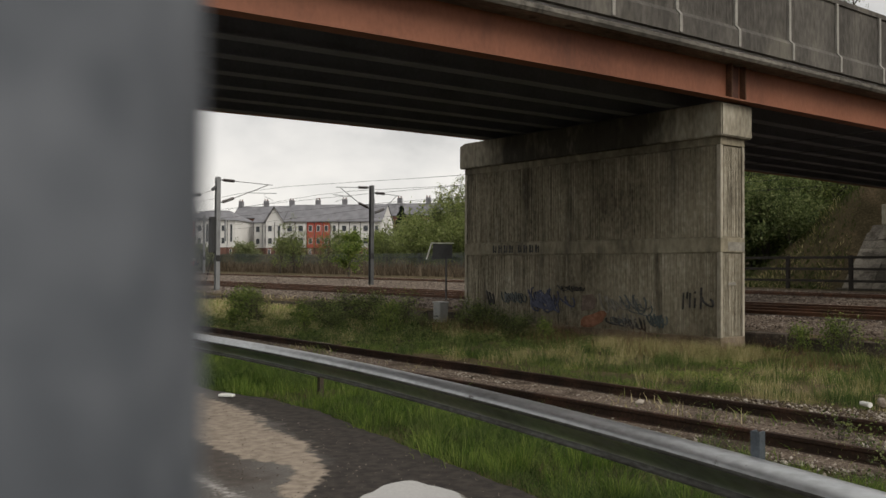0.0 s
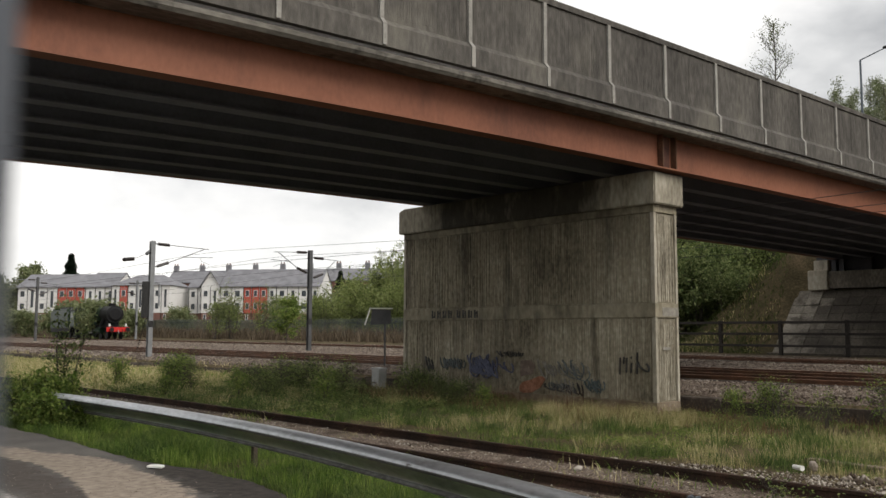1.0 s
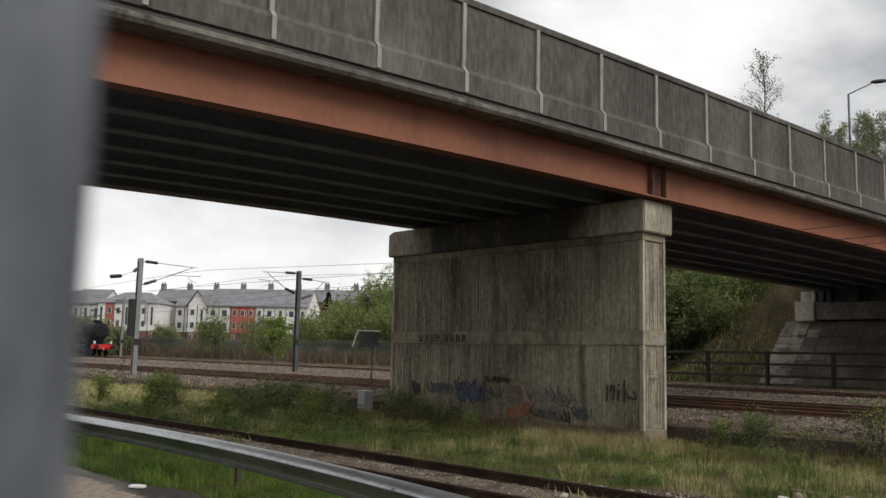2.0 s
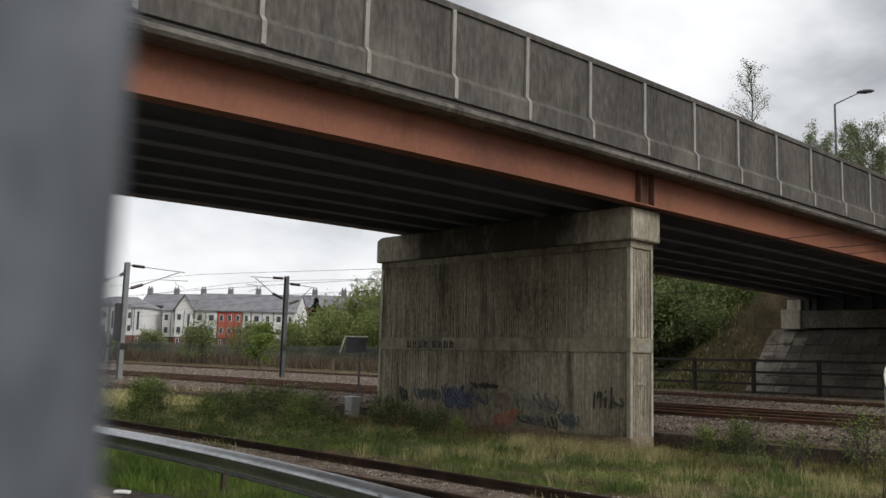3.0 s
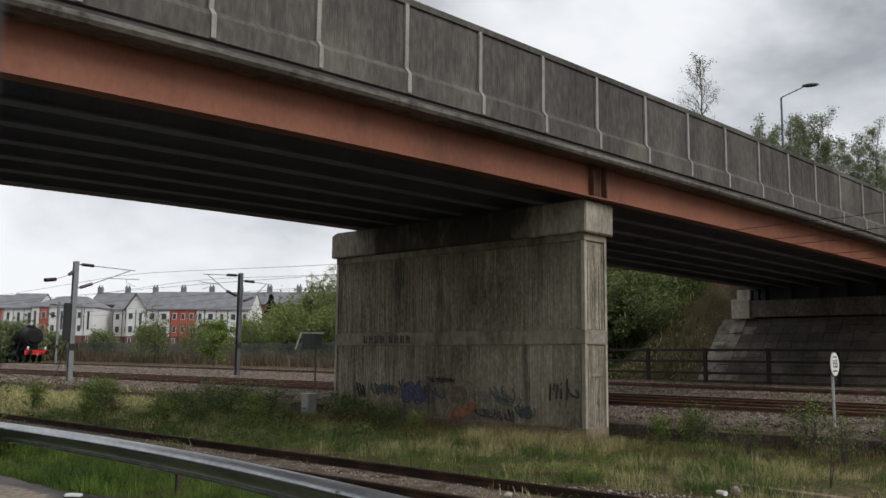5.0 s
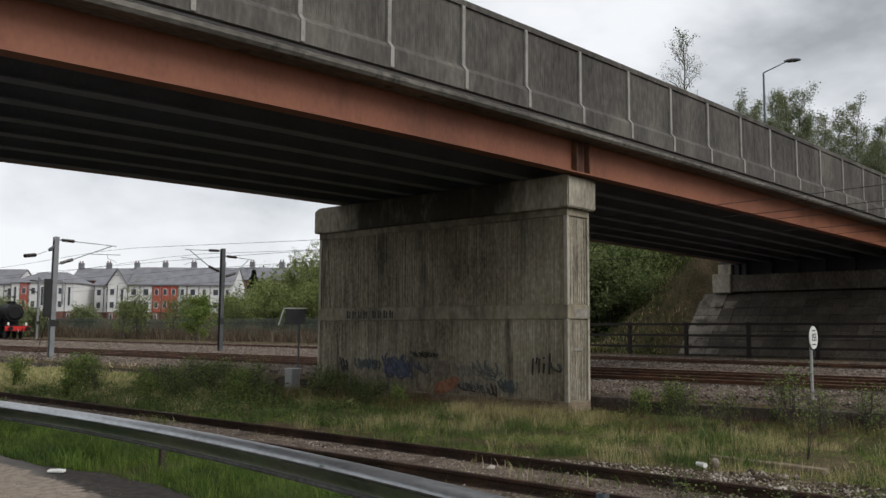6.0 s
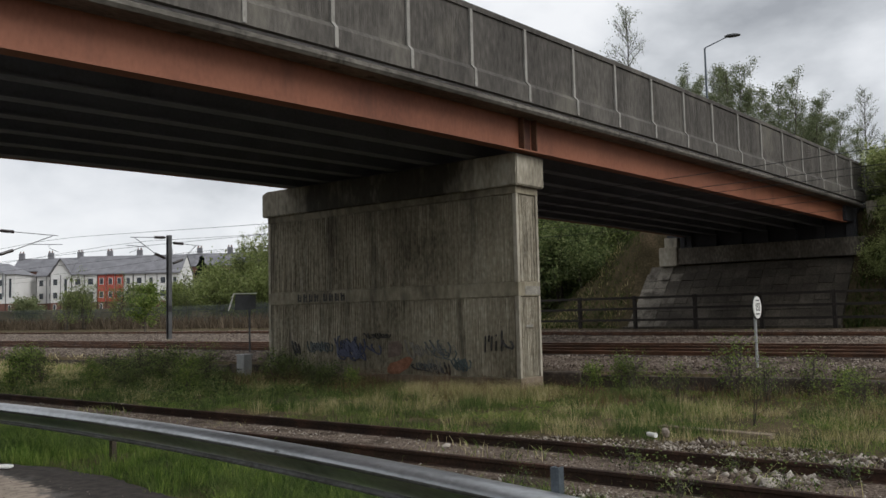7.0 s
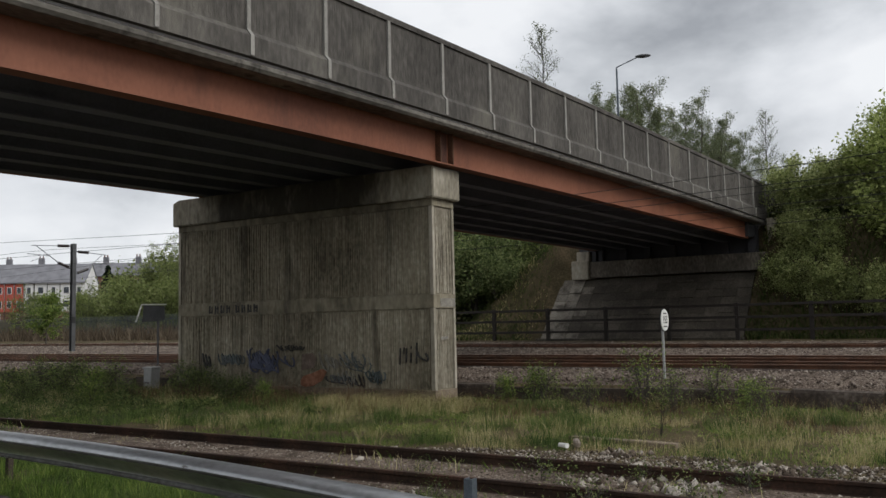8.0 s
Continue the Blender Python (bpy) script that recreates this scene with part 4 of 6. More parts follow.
plant(young_birch, [(57.5, 71.5, 33, 0.84), (55.5, 66.5, 133, 0.90), (61, 77.5, 200, 0.90), (56.5, 60, 80, 0.82), (62, 70, 290, 0.98), (59, 66, 10, 1.06), (58, 74, 230, 0.95), (64, 62, 90, 1.02), (60, 58, 150, 1.01), (56.8, 63.5, 20, 1.12), (58.8, 61.5, 110, 1.17), (57.2, 69, 250, 1.01), (60.6, 65.6, 310, 1.14), (55.2, 57, 170, 1.09), (59.5, 71, 60, 1.06), (54.6, 61.5, 330, 0.95)])
sapling = tree("pale_sapling", "multi-stemmed sapling in thin pale leaf behind the fence", "tree", on_ground(47.0, 85.5), 61, 6.0, 1.5, 0.05, "leaf_pale", 1500, 0.09, 0.22, "bushes along the fence", stems=6, limbs=9, twigs=5, crown_from=0.15)
plant(sapling, [(45.2, 86, 90, 0.85), (49.0, 82.5, 180, 0.9), (52.6, 76, 40, 0.8)])
small = tree("young_tree", "small young tree in fresh leaf on the trackside", "tree", on_ground(38.8, 61.5), 71, 3.6, 1.25, 0.05, "leaf_mid", 2600, 0.10, 0.2, "bushes along the fence", stems=1, limbs=16, twigs=6, crown_from=0.2)
hedge = tree("fence_shrub", "low olive shrub growing against the fence", "bush", on_ground(42.5, 120), 81, 4.3, 2.6, 0.07, "leaf_far", 3200, 0.22, 0.4, "bushes along the fence", stems=5, limbs=9, twigs=5, crown_from=0.05)
plant(hedge, [(38.6, 102, 60, 0.95), (42.0, 108, 100, 0.9), (46.5, 112, 200, 0.75), (52.5, 109, 310, 0.7), (43, 128, 20, 0.75), (40, 132, 20, 0.8), (37.5, 134, 150, 0.8), (56.5, 104, 10, 0.7), (62, 100, 99, 0.75), (66, 97, 80, 0.7), (70, 96, 10, 0.85), (59, 95, 60, 0.6)])

# far woods and the tall conifers behind the houses
wood = tree("woodland_tree", "big rounded tree on the hill behind the houses", "tree", on_ground(75, 249, scale=0.75), 91, 17, 7.0, 0.5, "leaf_far", 5200, 0.62, 0.9, "trees on the hill", stems=3, limbs=14, twigs=6, crown_from=0.08)
plant(wood, [(66, 246, 40, 0.7), (58, 243, 100, 0.62), (84, 252, 160, 0.7), (50, 245, 220, 0.6), (70, 262, 10, 0.85), (90, 262, 10, 0.72), (54, 262, 70, 0.76), (45, 236, 20, 0.55), (62, 225, 210, 0.45), (55, 214, 140, 0.42), (50, 205, 10, 0.36)])
plant(wood, [(112, 152, 30, 0.62), (120, 140, 100, 0.7), (105, 132, 210, 0.55), (128, 160, 300, 0.7), (95, 118, 30, 0.5), (140, 130, 10, 0.9), (100, 108, 80, 0.55), (112, 118, 190, 0.7)])


def conifer(at, height, label):
    t = thing("conifer", label, "tree", at=at)
    part("trunk", rod(bmesh.new(), (0, 0, 0), (0, 0, height * 0.98), 0.03 * height, 0.01), M["bark"], t)
    r = np.random.default_rng(7)
    n = 4200
    f = r.random(n) ** 0.8
    rad = height * 0.24 * np.minimum(1, (1 - f) * 1.5 + 0.06) * (0.35 + 0.65 * r.random(n)) * (0.8 + 0.2 * np.sin(f * 40))
    ang = r.uniform(0, 2 * math.pi, n)
    c = np.stack([rad * np.cos(ang), rad * np.sin(ang), height * (0.08 + 0.92 * f) - rad * 0.25], 1)
    u = np.stack([np.cos(ang), np.sin(ang), np.full(n, -0.35)], 1) * height * 0.035
    w = np.stack([-np.sin(ang), np.cos(ang), r.normal(0, 0.4, n)], 1) * height * 0.018
    v = np.stack([c - u, c + w, c + u, c - w], 1)
    raw("crown", v.reshape(-1, 3), np.arange(n * 4).reshape(-1, 4), M["conifer"], t)
    return t


conifer(on_ground(75.5, 217), 15.5, "dark columnar conifer rising behind the house roofs")
conifer(on_ground(96.5, 134.5), 9.5, "dark conifer standing among the trees")

# ---- the palisade fence along the railway's far side
palisade = thing("palisade_fence", "tall grey-green steel palisade fence with pointed pales", "fence")


def fence_at(s):
    """Place along the fence, s metres from its near end."""
    return 46.0 + 0.125 * s - 0.0009 * s * s, 34.0 + s


bm = bmesh.new()
prism(bm, [(-0.035, 0), (0.035, 0), (0.035, 2.05), (0.0, 2.16), (-0.035, 2.05)], "y", -0.012, 0.012)
pale_me = mesh_of("pale", bm, M["fence_green"])
pales_v, pales_f = [], []
s, k = 0.0, 0
base_v = np.array([(-0.055, 0, 0), (0.055, 0, 0), (0.055, 0, 2.05), (0, 0, 2.18), (-0.055, 0, 2.05), (-0.055, 0.03, 0), (0.055, 0.03, 0), (0.055, 0.03, 2.05), (0, 0.03, 2.18), (-0.055, 0.03, 2.05)])
while s < 135:
    x, y = fence_at(s)
    z = ground_z(x, y)
    if 20 < s < 78 and k < 290:
        ang = math.atan2(0.125 - 0.0018 * s, 1.0)
        share("pale", pale_me, Matrix.Translation((x, y, z - 0.05)) @ Matrix.Rotation(math.pi / 2 - ang, 4, "Z"), palisade)
        k += 1
        s += 0.2
        continue
    o = len(pales_v)
    for vx, vy, vz in base_v:
        pales_v.append((x + vy, y + vx, z - 0.05 + vz))
    pales_f += [(o, o + 1, o + 2, o + 4), (o + 4, o + 2, o + 3, o + 3), (o + 5, o + 9, o + 7, o + 6), (o, o + 5, o + 6, o + 1), (o + 1, o + 6, o + 7, o + 2), (o + 4, o + 9, o + 5, o)]
    s += 0.2
pales_f = [f for f in pales_f if len(set(f)) == 4]
raw("pales", pales_v, pales_f, M["fence_green"], palisade, kind="stuff")
for z in (0.35, 1.75):
    pts = []
    for i in range(46):
        x, y = fence_at(i * 3.0)
        pts.append((x + 0.06, y, ground_z(x, y) - 0.05 + z))
    part("fence_rail", sweep(bmesh.new(), [(-0.02, -0.03), (0.02, -0.03), (0.02, 0.03), (-0.02, 0.03)], pts), M["fence_green"], palisade)

# dead brush and bramble in front of the fence
r = np.random.default_rng(17)
n = 10000
sy = r.uniform(2, 125, n)
fx, fy = 46.0 + 0.125 * sy - 0.0009 * sy * sy, 34.0 + sy
px = fx - 0.4 - np.abs(r.normal(0, 1.6, n))
gz = np.array([ground_z(a, b) for a, b in zip(px, fy)])
hh = r.uniform(0.4, 1.5, n)
c = np.stack([px, fy, gz], 1)
lean_v = np.stack([r.normal(0, 0.25, n), r.normal(0, 0.4, n), np.ones(n)], 1) * hh[:, None]
w = np.stack([r.normal(0, 0.03, n), r.normal(0, 0.05, n), r.normal(0, 0.02, n)], 1) + 0.01
v = np.stack([c - w, c + w, c + lean_v], 1)
raw("dead_brush", v.reshape(-1, 3), np.arange(n * 3).reshape(-1, 3), M["brush"], label="tangle of brown dead bramble and brush before the fence", kind="stuff", category="brush")

# ---- houses
E_DIR = Vector((0.656, -0.755, 0)).normalized()
B_DIR = Vector((0.755, 0.656, 0)).normalized()
ROW = Vector((53.0, 182.0, 0))


def house_at(s, back, z):
    """Local x runs along the fronts, y back from them."""
    o = ROW + E_DIR * s + B_DIR * back
    return Matrix(((E_DIR.x, B_DIR.x, 0, o.x), (E_DIR.y, B_DIR.y, 0, o.y), (0, 0, 1, z), (0, 0, 0, 1)))


def window(parent, x0, x1, z0, z1, y=0.0):
    """A pane set back in a dark frame on a front at depth y."""
    f = part("window", box(bmesh.new(), x0, y - 0.05, z0, x1, y + 0.06, z1), M["render_white"], parent)
    part("pane", box(bmesh.new(), x0 + 0.07, y - 0.07, z0 + 0.07, x1 - 0.07, y - 0.052, z1 - 0.07), M["window"], f)
    return f


def house(s0, s1, back, label, mat, z0=3.4, base=2.0, eave=7.0, ridge=9.6, depth=9.0, bays=2, hip=False, gable_front=False, red_bays=(), tall=()):
    h = thing("house", label, "house", group="terraced houses", at=house_at(s0, back, z0))
    w = s1 - s0
    part("wall", box(bmesh.new(), 0, 0, base, w, depth, eave), mat, h)
    part("brick_base", box(bmesh.new(), 0.02, 0.02, -1.0, w - 0.02, depth, base), M["brick"], h, "red brick ground storey")
    bm = bmesh.new()
    o = 0.35
    if gable_front:
        prism(bm, [(-o, eave - 0.25), (w / 2, ridge), (w + o, eave - 0.25), (w + o, eave - 0.05), (w / 2, ridge + 0.2), (-o, eave - 0.05)], "y", -o, depth)
        bg = prism(bmesh.new(), [(0, eave), (w, eave), (w / 2, ridge)], "y", 0.0, depth - 0.1)
        part("gable", bg, mat, h)
    elif hip:
        vs = [bm.verts.new(p) for p in ((-o, -o, eave), (w + o, -o, eave), (w + o, depth + o, eave), (-o, depth + o, eave), (w * 0.28, depth / 2, ridge), (w * 0.72, depth / 2, ridge))]
        for f in ((0, 1, 5, 4), (1, 2, 5), (2, 3, 4, 5), (3, 0, 4), (3, 2, 1, 0)):
            bm.faces.new([vs[i] for i in f])
    else:
        prism(bm, [(-o, eave - 0.1), (depth / 2, ridge), (depth + o, eave - 0.1), (depth + o, eave + 0.1), (depth / 2, ridge + 0.2), (-o, eave + 0.1)], "x", -0.1, w + 0.1)
        bg = prism(bmesh.new(), [(0, eave), (depth, eave), (depth / 2, ridge)], "x", 0.05, w - 0.05)
        part("gable", bg, mat, h)
    part("roof", bm, M["slate"], h, "grey slate roof")
    bw = w / bays
    for b in range(bays):
        x = bw * b
        if b in red_bays:
            part("cladding", box(bmesh.new(), x + 0.1, -0.12, base, x + bw - 0.1, 0.0, eave - 0.1), M["render_red"], h, "red render panel")
            yy = -0.12
        else:
            yy = 0.0
        if b in tall:
            window(h, x + bw * 0.35, x + bw * 0.68, base + 1.0, eave - 0.7, yy)
        else:
            window(h, x + bw * 0.28, x + bw * 0.75, base + 0.7, base + 1.9, yy)
            window(h, x + bw * 0.28, x + bw * 0.75, base + 3.1, base + 4.3, yy)
        if b % 2 == 0:
            window(h, x + bw * 0.3, x + bw * 0.6, 0.6, 1.7, 0.02)
        part("downpipe", rod(bmesh.new(), (x + 0.05, -0.06, 0), (x + 0.05, -0.06, eave), 0.05), M["black_paint"], h)
    return h


house(0.4, 8.6, 0, "white rendered terraced house with slim windows and slate roof", M["render_white"], bays=4, tall=(1, 3))
house(8.7, 14.3, 0, "terraced house with red upper storeys and slate roof", M["render_white"], bays=3, red_bays=(0, 1, 2))
house(14.4, 20.4, 0.0, "white rendered terraced house with slim windows and slate roof", M["render_white"], bays=3, tall=(0, 1, 2), ridge=9.9)
house(21.0, 32.6, -2.5, "white rendered house block with red window panels and hipped roof", M["render_white"], bays=7, red_bays=(1, 4), tall=(0, 3, 6), hip=True, ridge=9.4, eave=7.2)
house(34.0, 37.6, 3.0, "white rendered terraced house set back between its neighbours", M["render_white"], bays=2, ridge=10.2)
house(37.7, 41.4, 0, "white rendered gable-fronted house", M["render_white"], bays=2, tall=(1,), gable_front=True, ridge=9.9)
house(41.5, 46.0, 0, "white rendered terraced house under a long slate roof", M["render_white"], bays=2, ridge=10.4)
house(46.1, 52.4, 0, "terraced house with red upper storeys and slate roof", M["render_white"], bays=4, red_bays=(0, 1, 2), ridge=10.4)
house(52.5, 61.0, 0, "white rendered terraced house under a long slate roof", M["render_white"], bays=4, tall=(1, 3), ridge=10.4)
# the older terrace behind, with brick chimneys along its ridge
for i in range(10):
    h = thing("old_house", "older brick terraced house with slate roof and brick chimney", "house", group="older terrace", at=house_at(10 + 7.2 * i, 46 - 1.0 * i, 7.6))
    part("wall", box(bmesh.new(), 0, 0, -4, 7.19, 8, 6.2), M["brick"], h)
    part("roof", prism(bmesh.new(), [(-0.3, 6.1), (4, 9.2), (8.3, 6.1), (8.3, 6.3), (4, 9.4), (-0.3, 6.3)], "x", 0, 7.19), M["slate"], h, "grey slate roof")
    chim = part("chimney", box(bmesh.new(), 0.2, 3.5, 8.0, 1.3, 4.5, 10.7), M["slate"], h, "sooty chimney stack")
    for dx in (0.5, 1.15):
        part("chimney_pot", rod(bmesh.new(), (dx - 0.1, 4, 10.7), (dx - 0.1, 4, 11.2), 0.16, 0.13), M["brick"], chim)
    for x in (1.4, 4.6):
        window(h, x, x + 1.1, 3.6, 5.2)

# ---- overhead line: masts, cantilevers and wires
def bracket(parent, z, reach, name="cantilever"):
    """A hinged bracket: top tube, raking tube, registration arm, insulators."""
    d = 1 if reach > 0 else -1
    R = abs(reach)
    c = part(name, rod(bmesh.new(), (d * 0.95, 0, z), (d * R, 0, z - 0.08), 0.022), M["mast_pale"], parent, "thin steel bracket tube")
    part("top_insulator", rod(bmesh.new(), (d * 0.32, 0, z + 0.02), (d * 0.98, 0, z), 0.085), M["insulator"], c, "dark ribbed insulator")
    part("top_arm", rod(bmesh.new(), (d * 0.1, 0, z + 0.02), (d * 0.34, 0, z + 0.02), 0.03), M["mast"], c)
    part("rake_insulator", rod(bmesh.new(), (d * 0.3, 0, z - 1.22), (d * 0.95, 0, z - 0.98), 0.085), M["insulator"], c, "dark ribbed insulator")
    part("rake_arm", rod(bmesh.new(), (d * 0.1, 0, z - 1.3), (d * 0.32, 0, z - 1.21), 0.03), M["mast"], c)
    part("rake_tube", rod(bmesh.new(), (d * 0.93, 0, z - 0.99), (d * (R - 0.3), 0, z - 0.1), 0.026), M["mast_pale"], c)
    part("registration_arm", rod(bmesh.new(), (d * R * 0.55, 0, z - 0.62), (d * (R + 0.25), 0, z - 0.55), 0.02), M["mast_pale"], c)
    part("steady_arm", rod(bmesh.new(), (d * (R - 0.5), 0, z - 0.78), (d * (R + 0.05), 0, z - 0.98), 0.014), M["mast_pale"], c)
    part("dropper", rod(bmesh.new(), (d * (R - 0.5), 0, z - 0.6), (d * (R - 0.5), 0, z - 0.79), 0.012), M["mast_pale"], c)
    return c


def mast(x, y, z0, top, reaches, mat, label, w=0.2):
    m = thing("overhead_line_mast", label, "mast", group="overhead line masts", at=Matrix.Translation((x, y, z0)))
    h = top - z0
    bm = bmesh.new()
    a, t = w / 2, 0.016
    prism(bm, [(-a, -a), (a, -a), (a, -a + t), (t / 2, -a + t), (t / 2, a - t), (a, a - t), (a, a), (-a, a), (-a, a - t), (-t / 2, a - t), (-t / 2, -a + t), (-a, -a + t)], "z", -0.3, h)
    part("column", bm, mat, m)
    part("footing", box(bmesh.new(), -0.3, -0.3, -0.5, 0.3, 0.3, 0.06, 0.03), M["cap"], m, "concrete footing")
    for reach, z in reaches:
        bracket(m, z - z0, reach)
    part("number_plate", box(bmesh.new(), -0.12, -a - 0.02, 1.7, 0.12, -a - 0.004, 2.05), M["black_paint"], m)
    return m


m1 = mast(20.4, 46.15, 0.5, 6.95, [(3.4, 6.78)], M["mast_pale"], "pale steel H-section mast with a single bracket beside the tracks", 0.25)
part("relay_case", box(bmesh.new(), -0.48, -0.15, 2.2, -0.15, 0.15, 4.2, 0.05), M["black_paint"], m1, "tall black equipment case")
part("back_bracket", rod(bmesh.new(), (-0.1, 0, 5.9), (-0.35, 0, 5.7), 0.09), M["mast"], m1)
part("anchor_insulator", rod(bmesh.new(), (-1.3, -0.6, 5.35), (-1.95, -0.9, 5.25), 0.1), M["insulator"], m1, "dark insulator on a stay wire")
part("stay_wire", rod(bmesh.new(), (-0.1, 0, 5.8), (-1.3, -0.6, 5.35), 0.012), M["wire"], m1)
part("back_stay", rod(bmesh.new(), (0.6, 3.2, 0.1), (0.1, 0.1, 3.2), 0.02), M["wire"], m1)
mast(30.6, 45.9, 0.74, 7.08, [(-2.6, 6.9), (2.2, 6.6)], M["mast"], "dark steel H-section mast with brackets on both sides", 0.24)
mast(30.8, 98.3, 0.8, 7.7, [(-2.6, 7.4), (2.2, 7.1)], M["mast"], "dark steel H-section mast with brackets on both sides", 0.24)
m4 = mast(40.6, 95.5, 0.9, 7.7, [(-2.2, 7.3)], M["mast_pale"], "slim steel mast with a short crosshead", 0.2)
part("crosshead", box(bmesh.new(), 0, -0.1, 6.4, 2.6, 0.1, 6.55), M["mast_pale"], m4)
part("second_leg", box(bmesh.new(), 2.5, -0.08, 3.9, 2.65, 0.08, 6.4), M["mast_pale"], m4)
mast(20.4, -12.0, 0.5, 6.95, [(3.4, 6.78)], M["mast_pale"], "pale steel H-section mast with a single bracket beside the tracks", 0.25)
mast(30.6, -14, 0.74, 7.08, [(-2.6, 6.9), (2.2, 6.6)], M["mast"], "dark steel H-section mast with brackets on both sides", 0.24)


def wire_run(label, x, zs, r=0.008):
    w = thing("overhead_wire", label, "wire")
    for z_mast, z_bridge in zs:
        pts = []
        for i in range(60):
            y = -60 + i * 4.0
            f = math.exp(-((y - 16) / 16.0) ** 2)
            sag = 0.0 if z_mast < 6 else -0.5 * abs(math.sin(math.pi * (y + 13) / 59.0))
            pts.append((x(y) if callable(x) else x, y, (z_mast + sag) * (1 - f) + z_bridge * f))
        part("wire", sweep(bmesh.new(), [(-r, -r), (r, -r), (r, r), (-r, r)], pts), M["wire"], w)
    return w


wire_run("contact and catenary wires over the near running line", 23.6, [(6.55, 5.65), (5.6, 5.3)])
wire_run("contact and catenary wires over the middle running line", 28.0, [(6.55, 5.7), (5.6, 5.3)])
wire_run("contact and catenary wires over the far running line", lambda y: track_c_x(y) - 1.4, [(6.4, 5.7), (5.5, 5.3)])

# ---- lamp standing on the bridge approach
lamp = thing("street_lamp", "grey steel street lamp column with a single bent arm", "street lamp", at=Matrix.Translation((52.1, 20.45, 0)))
part("column", rod(bmesh.new(), (0, 0, 7.0), (0, 0, 18.1), 0.10, 0.06), M["blue_grey"], lamp)
part("arm", rod(bmesh.new(), (0, 0, 18.1), (0.45, -1.25, 18.65), 0.04, 0.03), M["blue_grey"], lamp)
bm = bmesh.new()
bmesh.ops.create_uvsphere(bm, u_segments=16, v_segments=10, radius=1, matrix=Matrix.Translation((0.58, -1.58, 18.7)) @ Matrix.Rotation(math.atan2(-1.25, 0.45), 4, "Z") @ Matrix.Diagonal((0.5, 0.2, 0.12, 1)))
part("lantern", bm, M["mast"], lamp, "dark lantern head", smooth=True)

# ---- trackside disc sign with its number
sign = thing("disc_sign", "white disc sign with black number on a thin grey post", "sign", at=Matrix.Translation((20.25, 7.05, 0)))
part("post", rod(bmesh.new(), (0, 0, 0.2), (0, 0, 1.95), 0.035), M["grey_box"], sign)
disc = part("disc", rod(bmesh.new(), (0, -0.045, 1.94), (0, -0.07, 1.94), 0.255, sides=40), M["white_paint"], sign)
part("rim", rod(bmesh.new(), (0, -0.03, 1.94), (0, -0.05, 1.94), 0.27, sides=40), M["black_paint"], sign)
cu = bpy.data.curves.new("number", "FONT")
cu.body, cu.size, cu.extrude, cu.align_x, cu.align_y = "155", 0.23, 0.003, "CENTER", "CENTER"
tmp = bpy.data.objects.new("number", cu)
scene.collection.objects.link(tmp)
bpy.context.view_layer.update()
me = bpy.data.meshes.new_from_object(tmp)
bpy.data.objects.remove(tmp)
me.materials.append(M["black_paint"])
num = new("number", me)
num.parent = sign
num.matrix_basis = Matrix.Translation((0, -0.074, 1.94)) @ Matrix.Rotation(radians(90), 4, "X") @ Matrix.Diagonal((0.9, 1.1, 1, 1))
for z, w in ((2.1, 0.10), (1.79, 0.12)):
    part("small_lettering", box(bmesh.new(), -w, -0.074, z - 0.014, w, -0.069, z + 0.014), M["black_paint"], sign)

# ---- grey cabinet and the dark board on a post
cab = thing("trackside_cabinet", "small pale grey steel trackside cabinet in long grass", "cabinet", at=Matrix.Translation((19.05, 24.15, 0)))
part("body", box(bmesh.new(), -0.17, -0.2, -0.1, 0.17, 0.2, 0.68, 0.012), M["grey_box"], cab)
part("lid", box(bmesh.new(), -0.2, -0.23, 0.682, 0.2, 0.23, 0.74, 0.012), M["grey_box"], cab)
part("door", box(bmesh.new(), -0.182, -0.15, 0.08, -0.172, 0.15, 0.6, 0.004), M["grey_box"], cab)
for dy in (-0.07, 0.0, 0.07):
    part("vent_slot", box(bmesh.new(), -0.188, dy - 0.02, 0.2, -0.183, dy + 0.02, 0.26), M["black_paint"], cab)

board = thing("trackside_board", "dark sign board with white edging on a thin post", "sign", at=Matrix.Translation((20.7, 26.2, 0.4)) @ Matrix.Rotation(radians(-30), 4, "Z"))
part("post", rod(bmesh.new(), (0.18, 0, 0), (0.18, 0, 2.5), 0.035), M["mast"], board)
bm = prism(bmesh.new(), [(-0.38, 1.85), (0.40, 1.9), (0.40, 2.42), (-0.34, 2.46)], "y", -0.07, -0.04)
part("panel", bm, M["mast"], board)
part("top_edging", box(bmesh.new(), -0.42, -0.1, 2.46, 0.46, -0.04, 2.5), M["white_paint"], board)
bm = prism(bmesh.new(), [(-0.62, 1.85), (-0.57, 1.85), (-0.37, 2.5), (-0.42, 2.5)], "y", -0.1, -0.04)
part("side_edging", bm, M["white_paint"], board)

